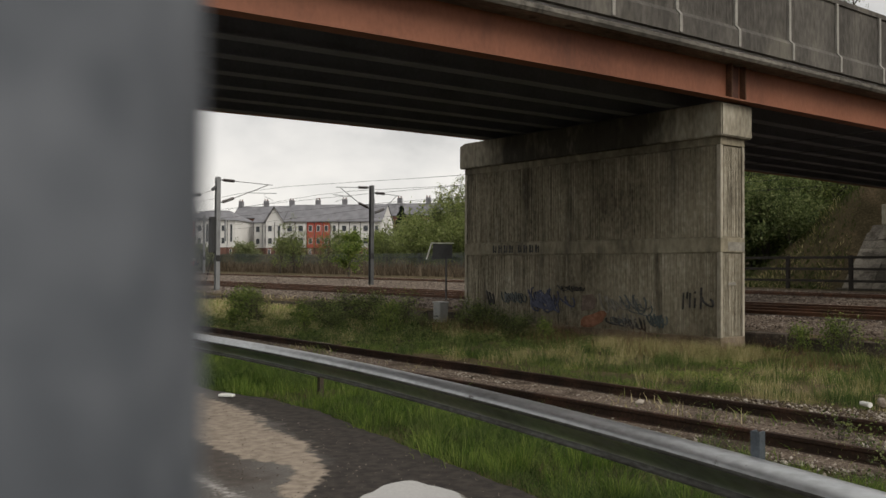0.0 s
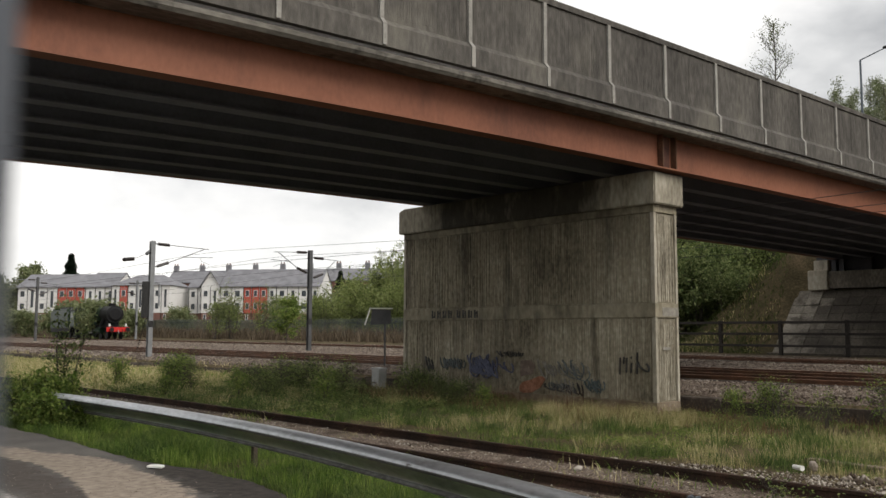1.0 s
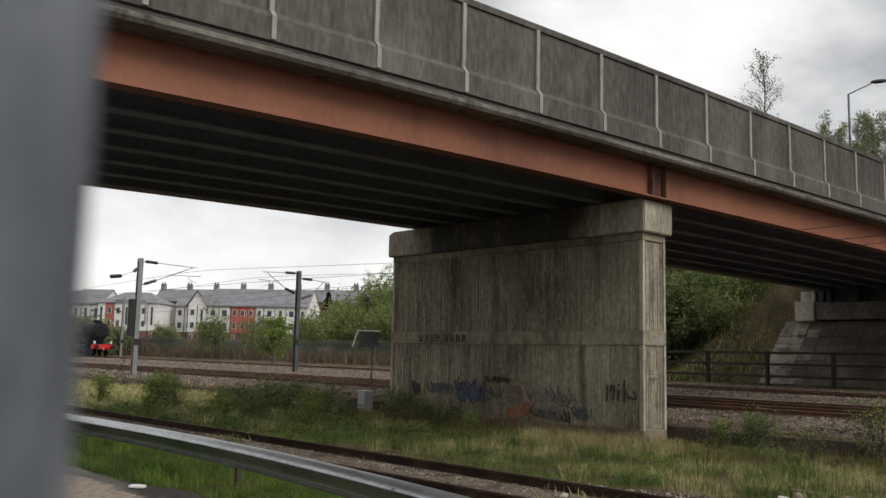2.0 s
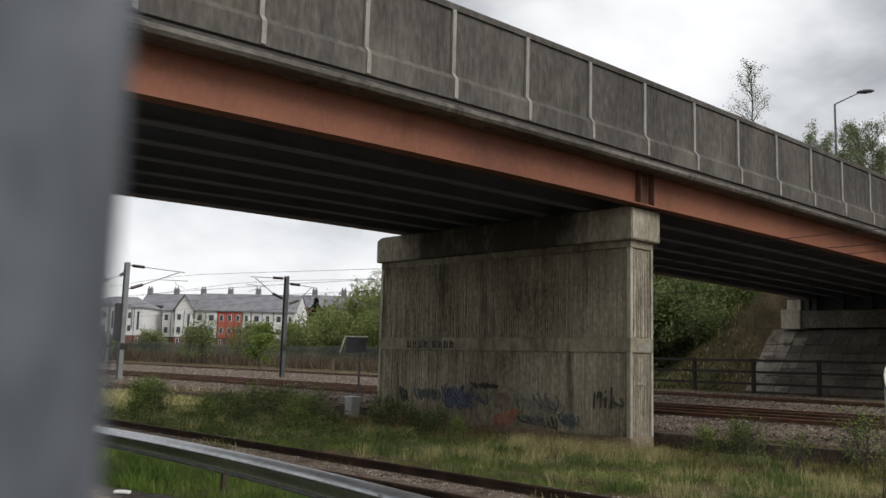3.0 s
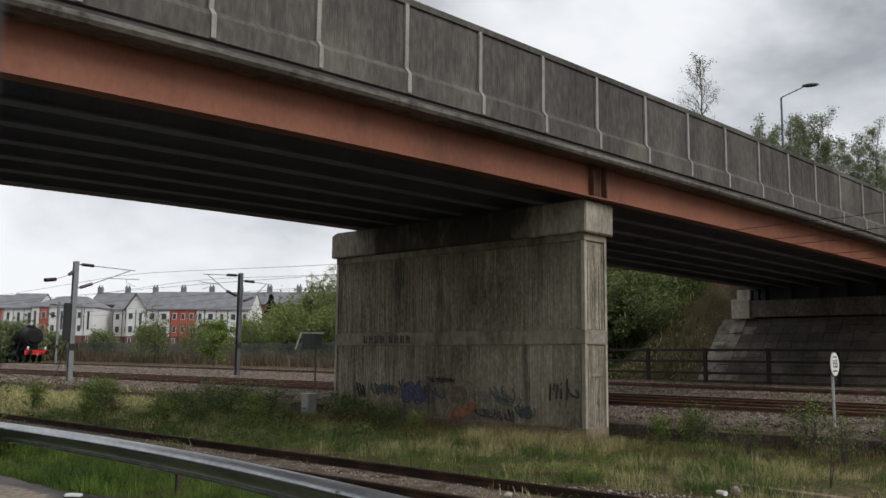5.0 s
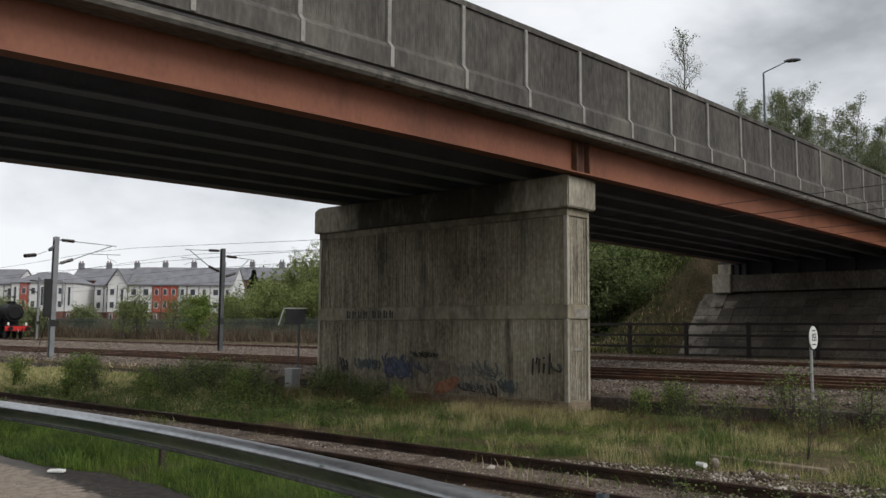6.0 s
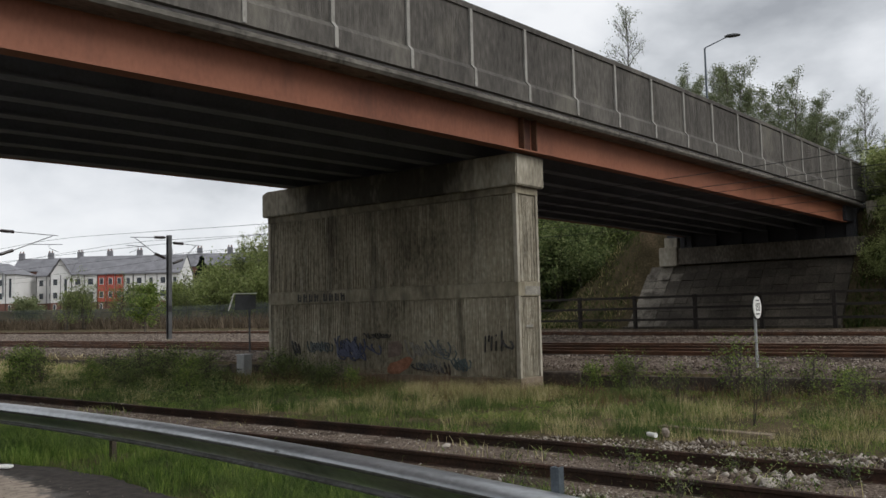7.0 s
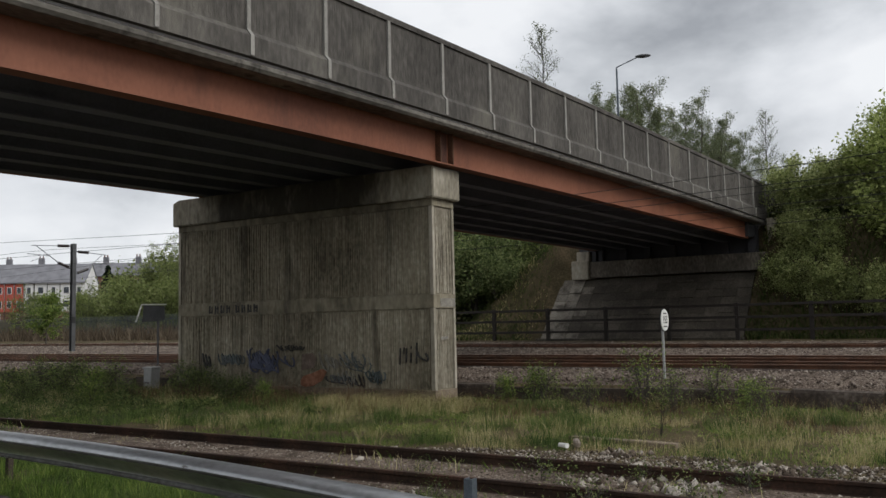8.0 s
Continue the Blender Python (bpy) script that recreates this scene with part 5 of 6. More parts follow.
# ---- spray paint on the pier
def ribbon(points, width, depth=0.003):
    """A flat stroke on the pier's face; points are (y, z)."""
    bm = bmesh.new()
    ribbon.count += 1
    for k, ((ya, za), (yb, zb)) in enumerate(zip(points, points[1:])):
        deep = depth + 0.0004 * ribbon.count + 0.00007 * k
        d = Vector((yb - ya, zb - za))
        if d.length < 1e-4:
            continue
        d.normalize()
        n = Vector((-d.y, d.x)) * width / 2
        ya2, za2, yb2, zb2 = ya - d.x * width * 0.2, za - d.y * width * 0.2, yb + d.x * width * 0.2, zb + d.y * width * 0.2
        prism(bm, [(ya2 + n.x, za2 + n.y), (yb2 + n.x, zb2 + n.y), (yb2 - n.x, zb2 - n.y), (ya2 - n.x, za2 - n.y)], "x", X0 - deep, X0 + 0.02)
    return bm


ribbon.count = 0


def spray(name, col, rough=0.8):
    return material(name, [tuple(c * 0.7 for c in col), col, tuple(min(1, c * 1.5 + 0.05) for c in col)], scale=6, fine=35, rough=rough, bump=0.3)


M["spray_black"], M["spray_blue"], M["spray_rust"] = spray("black_spray", (0.035, 0.033, 0.031)), spray("blue_spray", (0.062, 0.068, 0.105)), spray("rust_spray", (0.20, 0.085, 0.045))
M["spray_teal"] = spray("faded_teal_spray", (0.085, 0.105, 0.105))
M["spray_grey"], M["spray_white"] = spray("grey_spray", (0.10, 0.11, 0.11)), spray("white_spray", (0.21, 0.195, 0.165))
r = random.Random(77)
# two illegible words as upright bars on the middle band
for y0, count in ((20.42, 4), (19.28, 4)):
    for i in range(count):
        y = y0 - 0.25 * i
        part("graffiti_bar", ribbon([(y, 2.43), (y, 2.64)], 0.07), M["spray_black"], pier, "black painted bar")
        part("graffiti_bar", ribbon([(y - 0.10, 2.43), (y - 0.10, 2.62)], 0.045), M["spray_black"], pier, "black painted bar")
        part("graffiti_bar", ribbon([(y + 0.02, 2.46 + 0.1 * (i % 2)), (y - 0.12, 2.46 + 0.1 * (i % 2))], 0.045), M["spray_black"], pier, "black painted bar")


def scribble(cy, cz, w, h, n, width, mat, label):
    # cursive loops, with a fresh height and slant for each turn
    pts = []
    for i in range(n):
        a, tall, wide = r.uniform(0, 1.5), h * r.uniform(0.25, 0.55), w / n * r.uniform(0.35, 0.8)
        for k in range(9):
            f = 2 * math.pi * k / 9
            pts.append((cy + w * (0.5 - (i + k / 9) / n) + wide * math.sin(f + a), cz + tall * math.cos(f) + 0.03 * h * math.sin(3 * f)))
    part("graffiti_scrawl", ribbon(pts, width), M[mat], pier, label, kind="stuff")


scribble(20.55, 1.0, 0.28, 0.62, 2, 0.05, "spray_black", "black spray scrawl")
for k in range(5):
    scribble(18.2 + r.uniform(-0.12, 0.12), 0.98 + 0.06 * (k - 2), 0.9, r.uniform(0.25, 0.5), 4, 0.032, "spray_blue", "blue spray scrawl")
scribble(17.1, 1.38, 0.95, 0.16, 7, 0.016, "spray_black", "black spray scrawl")
scribble(17.25, 1.0, 0.4, 0.26, 2, 0.03, "spray_blue", "blue spray scrawl")
scribble(15.75, 1.0, 0.45, 0.65, 2, 0.035, "spray_white", "pale spray scrawl")
scribble(15.45, 0.52, 0.55, 0.22, 2, 0.035, "spray_black", "black spray scrawl")
scribble(14.85, 0.5, 0.7, 0.34, 5, 0.022, "spray_black", "black spray scrawl")
scribble(14.9, 1.05, 0.7, 0.4, 3, 0.026, "spray_grey", "grey spray scrawl")
for k in range(7):
    scribble(r.uniform(13.5, 15.4), r.uniform(0.5, 1.15), r.uniform(0.3, 0.8), r.uniform(0.15, 0.4), r.randrange(2, 6), r.uniform(0.010, 0.017), r.choice(("spray_grey", "spray_teal", "spray_teal", "spray_white")), "faded spray scrawl")
for k in range(4):
    scribble(19.8 - 0.2 * k, 1.05, 0.4, 0.3, 3, 0.022, r.choice(("spray_grey", "spray_teal")), "faded spray scrawl")
for y, z0, z1 in ((13.32, 0.95, 1.36), (13.2, 1.22, 1.38), (13.12, 1.0, 1.36), (12.98, 1.0, 1.24), (12.8, 0.98, 1.5), (12.97, 1.36, 1.40)):
    part("graffiti_scrawl", ribbon([(y, z0), (y - 0.02, z1)], 0.026), M["spray_black"], pier, "black spray strokes")
scribble(12.58, 1.15, 0.18, 0.26, 1, 0.035, "spray_black", "black spray scrawl")
bm = bmesh.new()
prism(bm, [(16.75, 0.36), (16.62, 0.31), (16.3, 0.33), (15.95, 0.5), (15.75, 0.78), (16.0, 0.80), (16.35, 0.68), (16.62, 0.62), (16.74, 0.5)], "x", X0 - 0.004, X0 - 0.001)
part("graffiti_patch", bm, M["spray_rust"], pier, "rust-red spray patch")
bm = bmesh.new()
prism(bm, [(16.72, 0.76), (16.25, 0.84), (16.15, 1.1), (16.3, 1.24), (16.7, 1.2)], "x", X0 - 0.0035, X0 - 0.001)
part("graffiti_patch", bm, spray("faded_brown_spray", (0.13, 0.095, 0.075)), pier, "faded brown spray patch")
bm = bmesh.new()
box(bm, X0 + 0.3, Y0 - 0.004, 1.57, X0 + 0.62, Y0 + 0.001, 1.64)
part("graffiti_patch", bm, M["spray_white"], pier, "pale spray smear")
bm = box(bmesh.new(), X0 + 0.3, Y0 - 0.005, 2.4, X1 - 0.02, Y0 - 0.0005, 2.62)
part("lime_stain", bm, M["spray_white"], pier, "pale lime stain on the band")

# ---- road, silt, puddles, line
def smooth_loop(outline, rough, seed):
    pts, k = [], len(outline)
    for i in range(k):
        p0, p1, p2, p3 = (Vector(outline[(i + j) % k]) for j in (-1, 0, 1, 2))
        for f in range(8):
            s = f / 8
            q = 0.5 * ((2 * p1) + (p2 - p0) * s + (2 * p0 - 5 * p1 + 4 * p2 - p3) * s * s + (3 * p1 - p0 - 3 * p2 + p3) * s ** 3)
            n = noise.noise(Vector((q.x * 2.5, q.y * 2.5, seed))) + 0.6 * noise.noise(Vector((q.x * 8, q.y * 8, seed)))
            pts.append(q + Vector((n, n)) * rough)
    return pts


def patch(name, outline, lift, mat, label, category, rough=0.12, seed=0):
    """A ragged flat patch on the road."""
    bm = bmesh.new()
    face = bm.faces.new([bm.verts.new((q.x, q.y, road_z(q.x, q.y) + lift)) for q in smooth_loop(outline, rough, seed)])
    bmesh.ops.triangulate(bm, faces=[face])
    bmesh.ops.recalc_face_normals(bm, faces=bm.faces)
    if bm.faces[:][0].normal.z < 0:
        bmesh.ops.reverse_faces(bm, faces=bm.faces[:])
    return tagged(part(name, bm, mat), label, category, kind="structure")


def depth_in(x, y, loop):
    """How far a place lies inside a loop; negative outside."""
    P = np.array([(q.x, q.y) for q in loop])
    Q = np.roll(P, -1, 0)
    d = Q - P
    w = np.array((x, y)) - P
    f = np.clip((w * d).sum(1) / ((d * d).sum(1) + 1e-9), 0, 1)
    dist = np.sqrt(((w - d * f[:, None]) ** 2).sum(1)).min()
    cross = ((P[:, 1] > y) != (Q[:, 1] > y)) & (x < d[:, 0] * (y - P[:, 1]) / (d[:, 1] + 1e-12) + P[:, 0])
    return dist if cross.sum() % 2 else -dist


def road_z(x, y):
    return 0.235


def road_edge(y):
    pts = [(-30, 4.2), (3.0, 4.4), (4.6, 4.7), (5.4, 4.84), (7.0, 5.1), (9.3, 5.5), (10.6, 5.4), (11.6, 5.17), (15, 5.2), (19, 4.98), (60, 3.0)]
    for (ya, xa), (yb, xb) in zip(pts, pts[1:]):
        if ya <= y <= yb:
            return xa + (xb - xa) * (y - ya) / (yb - ya) + 0.10 * noise.noise(Vector((y * 1.3, 0, 5))) + 0.05 * noise.noise(Vector((y * 5, 0, 5)))
    return 3.0


MUD = smooth_loop([(5.3, 12.5), (5.6, 10.2), (5.7, 9.0), (5.4, 7.0), (5.1, 5.4), (4.8, 3.4), (3.3, 3.2), (2.9, 4.6), (3.3, 6.0), (4.1, 7.0), (4.5, 8.6), (4.9, 11.0)], 0.1, 1)
SILT = smooth_loop([(3.96, 15.0), (4.49, 13.3), (4.78, 12.37), (4.81, 11.44), (4.72, 10.54), (4.6, 9.36), (4.44, 8.38), (4.28, 7.62), (4.06, 6.97), (3.91, 6.58), (3.63, 6.2), (3.25, 5.87), (3.22, 6.17), (3.42, 6.33), (3.68, 6.69), (3.72, 6.97), (3.56, 7.3), (3.53, 7.8), (3.52, 8.4), (3.48, 9.08), (3.65, 9.71), (3.9, 11.0), (3.96, 12.4), (3.8, 13.4)], 0.04, 2)
DAMP = smooth_loop([(3.6, 17), (3.9, 14.0), (3.9, 12.0), (3.75, 9.6), (3.55, 7.6), (3.3, 6.4), (3.0, 6.6), (3.05, 8.6), (3.15, 11), (3.1, 15.0)], 0.1, 3)


def layer(road_mat, nt_out, attribute, other, sharp, fine_scale):
    """Lays another surface over the road's, where the attribute and a fine noise say so."""
    n, l = road_mat.node_tree.nodes, road_mat.node_tree.links
    at = n.new("ShaderNodeAttribute")
    at.attribute_name = attribute
    tex, geo = n.new("ShaderNodeTexNoise"), n.new("ShaderNodeNewGeometry")
    tex.inputs["Scale"].default_value, tex.inputs["Detail"].default_value = fine_scale, 7
    l.new(geo.outputs["Position"], tex.inputs["Vector"])
    add = n.new("ShaderNodeMath")
    add.operation = "ADD"
    l.new(at.outputs["Fac"], add.inputs[0])
    l.new(tex.outputs["Fac"], add.inputs[1])
    ramp = n.new("ShaderNodeMapRange")
    ramp.inputs["From Min"].default_value, ramp.inputs["From Max"].default_value = 1.0 - sharp, 1.0 + sharp
    l.new(add.outputs[0], ramp.inputs["Value"])
    colour = n.new("ShaderNodeTexNoise")
    colour.inputs["Scale"].default_value, colour.inputs["Detail"].default_value = 9, 8
    l.new(geo.outputs["Position"], colour.inputs["Vector"])
    cr = n.new("ShaderNodeValToRGB")
    cr.color_ramp.elements[0].position, cr.color_ramp.elements[1].position = 0.35, 0.65
    cr.color_ramp.elements[0].color, cr.color_ramp.elements[1].color = (*other[0], 1), (*other[1], 1)
    l.new(colour.outputs["Fac"], cr.inputs[0])
    mix = n.new("ShaderNodeMix")
    mix.data_type = "RGBA"
    l.new(ramp.outputs[0], mix.inputs[0])
    l.new(nt_out, mix.inputs[6])
    l.new(cr.outputs[0], mix.inputs[7])
    return mix.outputs[2]


M["road"] = material("road_surface", [(0.055, 0.050, 0.046), (0.095, 0.087, 0.080), (0.15, 0.138, 0.126)], scale=1.1, fine=60, bump=0.25, bump_scale=140, bump_distance=0.004)
rn = M["road"].node_tree
colour_out = next(x for x in rn.nodes if x.type == "VALTORGB").outputs[0]
colour_out = layer(M["road"], colour_out, "damp", ((0.050, 0.042, 0.036), (0.075, 0.062, 0.053)), 0.22, 4)
colour_out = layer(M["road"], colour_out, "line", ((0.16, 0.15, 0.14), (0.36, 0.345, 0.33)), 0.16, 22)
colour_out = layer(M["road"], colour_out, "mud", ((0.018, 0.015, 0.013), (0.048, 0.040, 0.034)), 0.2, 5)
colour_out = layer(M["road"], colour_out, "silt", ((0.19, 0.155, 0.122), (0.30, 0.25, 0.20)), 0.14, 9)
rn.links.new(colour_out, rn.nodes["Principled BSDF"].inputs["Base Color"])

ys = [-30 + 1.0 * i for i in range(32)] + [2 + 0.1 * i for i in range(160)] + [18 + 0.5 * i for i in range(64)]
us = [-12, -6, 0, 1.0] + [1.3 + 0.1 * i for i in range(30)]
verts, faces, att = [], [], {"silt": [], "mud": [], "damp": [], "line": []}
K = len(us) + 5
for y in ys:
    e = road_edge(y)
    row = [u for u in us] + [4.3 + (e - 4.3) * f for f in (0.25, 0.5, 0.75, 0.93, 1.0)]
    for k, x in enumerate(row):
        verts.append((x, y, 0.10 if k == K - 1 else 0.235))
        close = 2 < y < 18 and x > 1
        for key, loop, width in (("silt", SILT, 0.11), ("mud", MUD, 0.3), ("damp", DAMP, 0.3)):
            att[key].append(min(1, max(0, 0.5 + 0.5 * depth_in(x, y, loop) / width)) if close else 0.0)
        off = abs(x - (2.93 + 0.012 * (y - 8)))
        att["line"].append(0.62 if off < 0.075 else (0.3 if off < 0.14 else 0.0))
for i in range(len(ys) - 1):
    for k in range(K - 1):
        faces.append((i * K + k, i * K + k + 1, (i + 1) * K + k + 1, (i + 1) * K + k))
road = raw("road", verts, faces, M["road"], label="worn grey asphalt road with silt, mud and a faint edge line", kind="structure", category="road")
for key, values in att.items():
    layer_data = road.data.attributes.new(key, "FLOAT", "POINT")
    layer_data.data.foreach_set("value", np.array(values, dtype=np.float32))
patch("puddle", [(3.55, 5.5), (3.79, 5.66), (4.06, 5.78), (4.23, 5.78), (4.27, 5.53), (4.31, 5.23), (4.21, 4.95), (3.95, 4.75), (3.6, 4.75), (3.45, 5.1)], 0.010, M["water"], "still rain puddle mirroring the sky", "puddle", 0.05, 4)
patch("puddle", [(1.4, 8.0), (2.04, 7.87), (2.25, 7.67), (2.42, 7.35), (2.43, 6.98), (2.27, 6.64), (1.9, 6.4), (1.4, 6.4)], 0.010, M["water"], "still rain puddle mirroring the sky", "puddle", 0.05, 5)
# ---- grass, weeds and stones
def blades(name, count, xr, yr, height, width, mat, label, seed, accept=None, clump=0.0, lean=0.6):
    r = np.random.default_rng(seed)
    x, y = r.uniform(*xr, count), r.uniform(*yr, count)
    if clump:
        keep = np.array([noise.noise(Vector((a * clump, b * clump, seed))) for a, b in zip(x, y)]) > r.uniform(-0.22, 0.22, count)
        x, y = x[keep], y[keep]
    if accept:
        keep = np.array([accept(a, b) for a, b in zip(x, y)], dtype=bool)
        x, y = x[keep], y[keep]
    n = len(x)
    z = np.array([ground_z(a, b) for a, b in zip(x, y)]) - 0.03
    tall = np.array([0.7 + 0.6 * noise.noise(Vector((a * 0.6, b * 0.6, 9))) for a, b in zip(x, y)])
    h = r.uniform(*height, n) * np.clip(tall, 0.35, 1.4)
    ang = r.uniform(0, 2 * math.pi, n)
    w = r.uniform(*width, n)
    bend = np.stack([r.normal(0, lean, n), r.normal(0, lean, n)], 1) * h[:, None]
    side = np.stack([np.cos(ang) * w, np.sin(ang) * w, np.zeros(n)], 1)
    base = np.stack([x, y, z], 1)
    mid = base + np.stack([bend[:, 0] * 0.3, bend[:, 1] * 0.3, h * 0.6], 1)
    tip = base + np.stack([bend[:, 0], bend[:, 1], h], 1)
    v = np.stack([base - side, base + side, mid + side * 0.7, tip, mid - side * 0.7], 1).reshape(-1, 3)
    o = np.arange(n)[:, None] * 5
    f = np.concatenate([o + [0, 1, 2], o + [0, 2, 4], o + [4, 2, 3]], 0)
    return raw(name, v, f, mat, label=label, kind="stuff", category="grass")


def tufts(name, count, xr, yr, per, height, width, mat, label, seed, accept, spread=0.11, lean=0.45):
    """Grass in separate tufts whose blades fan out from one root."""
    r = np.random.default_rng(seed)
    cx, cy = r.uniform(*xr, count), r.uniform(*yr, count)
    keep = np.array([accept(a, b) for a, b in zip(cx, cy)], dtype=bool)
    cx, cy = cx[keep], cy[keep]
    k = len(cx)
    size = r.uniform(0.45, 1.25, k)
    who = np.repeat(np.arange(k), per)
    n = len(who)
    off = r.normal(0, spread, (n, 2)) * size[who][:, None]
    x, y = cx[who] + off[:, 0], cy[who] + off[:, 1]
    z = np.array([ground_z(a, b) for a, b in zip(cx, cy)])[who] - 0.03
    h = r.uniform(*height, n) * size[who]
    bend = (off / (spread + 1e-6) * 0.28 + r.normal(0, lean * 0.5, (n, 2))) * h[:, None]
    ang = r.uniform(0, 2 * math.pi, n)
    w = r.uniform(*width, n)
    side = np.stack([np.cos(ang) * w, np.sin(ang) * w, np.zeros(n)], 1)
    base = np.stack([x, y, z], 1)
    mid = base + np.stack([bend[:, 0] * 0.3, bend[:, 1] * 0.3, h * 0.62], 1)
    tip = base + np.stack([bend[:, 0], bend[:, 1], h * 0.95], 1)
    v = np.stack([base - side, base + side, mid + side * 0.7, tip, mid - side * 0.7], 1).reshape(-1, 3)
    o = np.arange(n)[:, None] * 5
    f = np.concatenate([o + [0, 1, 2], o + [0, 2, 4], o + [4, 2, 3]], 0)
    return raw(name, v, f, mat, label=label, kind="stuff", category="grass")


def verge(x, y):
    return x > road_edge(y) + 0.02


def open_ground(x, y):
    return not (18.1 < x < 19.4 and 12.1 < y < 22)


def near_siding(x, y):
    return noise.noise(Vector((x * 0.8, y * 0.5, 2))) > 0.1


blades("verge_grass", 190000, (4.4, 7.5), (-1, 21), (0.06, 0.25), (0.0016, 0.004), M["grass_verge"], "lush green verge grass under the crash barrier", 1, verge)
tufts("verge_tufts", 420, (4.6, 7.4), (0, 20), 60, (0.14, 0.34), (0.0016, 0.0034), M["grass"], "longer yellow-green tufts in the verge", 29, verge, spread=0.08)
blades("verge_grass", 14000, (4.0, 7.5), (21, 45), (0.15, 0.4), (0.006, 0.012), M["grass_verge"], "lush green verge grass under the crash barrier", 2, verge)
def rubble(x, y):
    """Bare, stony ground beside the siding, widest towards the open end."""
    return x < 10.9 + 1.5 * smoothstep(11, 4, y) + 0.9 * noise.noise(Vector((x * 0.5, y * 0.6, 21)))


def long_grass(x, y):
    return open_ground(x, y) and not rubble(x, y)


def overgrown(x, y):
    """Where weeds and brambles choke the grass."""
    return smoothstep(14.5, 17.5, y + 0.5 * (x - 16) + 1.6 * noise.noise(Vector((x * 0.4, y * 0.4, 31))))


def leaf_carpet(name, count, xr, yr, tall, size, mat, label, seed, accept):
    """Low broad-leaved weeds, hummocky, as leaves at all heights up to an uneven top."""
    r = np.random.default_rng(seed)
    x, y = r.uniform(*xr, count), r.uniform(*yr, count)
    hump = np.array([0.5 + 1.1 * noise.noise(Vector((a * 0.9, b * 0.9, seed))) + 0.5 * noise.noise(Vector((a * 2.7, b * 2.7, seed))) for a, b in zip(x, y)])
    keep = (hump > 0.12) & np.array([r.random() < accept(a, b) for a, b in zip(x, y)])
    x, y, hump = x[keep], y[keep], hump[keep]
    n = len(x)
    z = np.array([ground_z(a, b) for a, b in zip(x, y)]) + tall * hump * r.random(n) ** 0.6
    c = np.stack([x, y, z], 1)
    nrm = r.normal(0, 0.6, (n, 3)) + [0, 0, 0.8]
    nrm /= np.linalg.norm(nrm, axis=1, keepdims=True)
    u = np.cross(nrm, r.normal(0, 1, (n, 3)))
    u /= np.linalg.norm(u, axis=1, keepdims=True) + 1e-9
    w = np.cross(nrm, u)
    sz = r.uniform(*size, (n, 1))
    v = np.stack([c - u * sz, c + w * sz * 0.5, c + u * sz, c - w * sz * 0.5], 1)
    return raw(name, v.reshape(-1, 3), np.arange(n * 4).reshape(-1, 4), mat, label=label, kind="stuff", category="weeds")


def strip_ok(x, y):
    return 1.0 if long_grass(x, y) else 0.0


blades("strip_grass", 170000, (10.4, 19.6), (-6, 30), (0.04, 0.19), (0.002, 0.0045), M["grass"], "rough green grass between siding and main line", 3, long_grass, clump=0.75)
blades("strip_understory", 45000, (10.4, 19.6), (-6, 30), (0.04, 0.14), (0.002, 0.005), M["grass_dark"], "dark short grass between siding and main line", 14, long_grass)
tufts("green_tufts", 1300, (11.2, 19.4), (-6, 17), 60, (0.14, 0.34), (0.0018, 0.004), M["grass_verge"], "bright green tufts of long grass", 15, lambda x, y: long_grass(x, y) and noise.noise(Vector((x * 0.6, y * 0.6, 41))) > 0.08)
tufts("dry_tufts", 850, (11.4, 19.4), (-6, 14.5), 50, (0.16, 0.42), (0.0014, 0.003), M["straw"], "straw-coloured tufts of last year's grass", 16, lambda x, y: long_grass(x, y) and noise.noise(Vector((x * 0.7, y * 0.7, 51))) > 0.1)
tufts("dry_tufts", 700, (12.0, 16.5), (-6, 9), 40, (0.10, 0.28), (0.0016, 0.0034), M["straw"], "short straw-coloured tufts beside the siding", 22, lambda x, y: long_grass(x, y) and noise.noise(Vector((x * 0.9, y * 0.9, 81))) > 0.0)
tufts("dry_tufts", 130, (15.6, 18.0), (10.5, 14.8), 70, (0.2, 0.42), (0.0014, 0.003), M["straw"], "straw-coloured tufts of last year's grass", 17, long_grass)
leaf_carpet("low_weeds", 100000, (11.2, 18.2), (13, 31), 0.26, (0.018, 0.042), M["leaf_bramble"], "low dark weeds and bramble shoots smothering the grass", 18, lambda x, y: strip_ok(x, y) * overgrown(x, y) * (1.0 if noise.noise(Vector((x * 0.7, y * 0.7, 71))) > 0.02 else 0.2))
leaf_carpet("low_weeds", 45000, (12.5, 19.4), (-6, 14), 0.22, (0.014, 0.03), M["leaf_mid"], "low leafy weeds among the grass", 19, lambda x, y: strip_ok(x, y) * (noise.noise(Vector((x * 0.5, y * 0.5, 61))) > 0.12))
blades("dead_stems", 5200, (15.5, 18.15), (11, 21), (0.3, 0.8), (0.002, 0.004), M["dead_stem"], "reddish dead stalks at the foot of the pier", 20, long_grass, clump=0.8, lean=0.25)
blades("dead_stems", 7000, (15.5, 19.5), (-4, 12), (0.2, 0.55), (0.002, 0.004), M["dead_stem"], "reddish dead stalks along the edging", 21, long_grass, clump=0.5, lean=0.4)
tufts("green_tufts", 450, (11.2, 18.2), (15, 31), 60, (0.12, 0.32), (0.002, 0.0045), M["grass_verge"], "bright green tufts of long grass", 27, long_grass)
tufts("dry_tufts", 200, (11.2, 18.2), (18, 31), 50, (0.16, 0.42), (0.002, 0.004), M["straw"], "straw-coloured tufts of last year's grass", 28, long_grass)
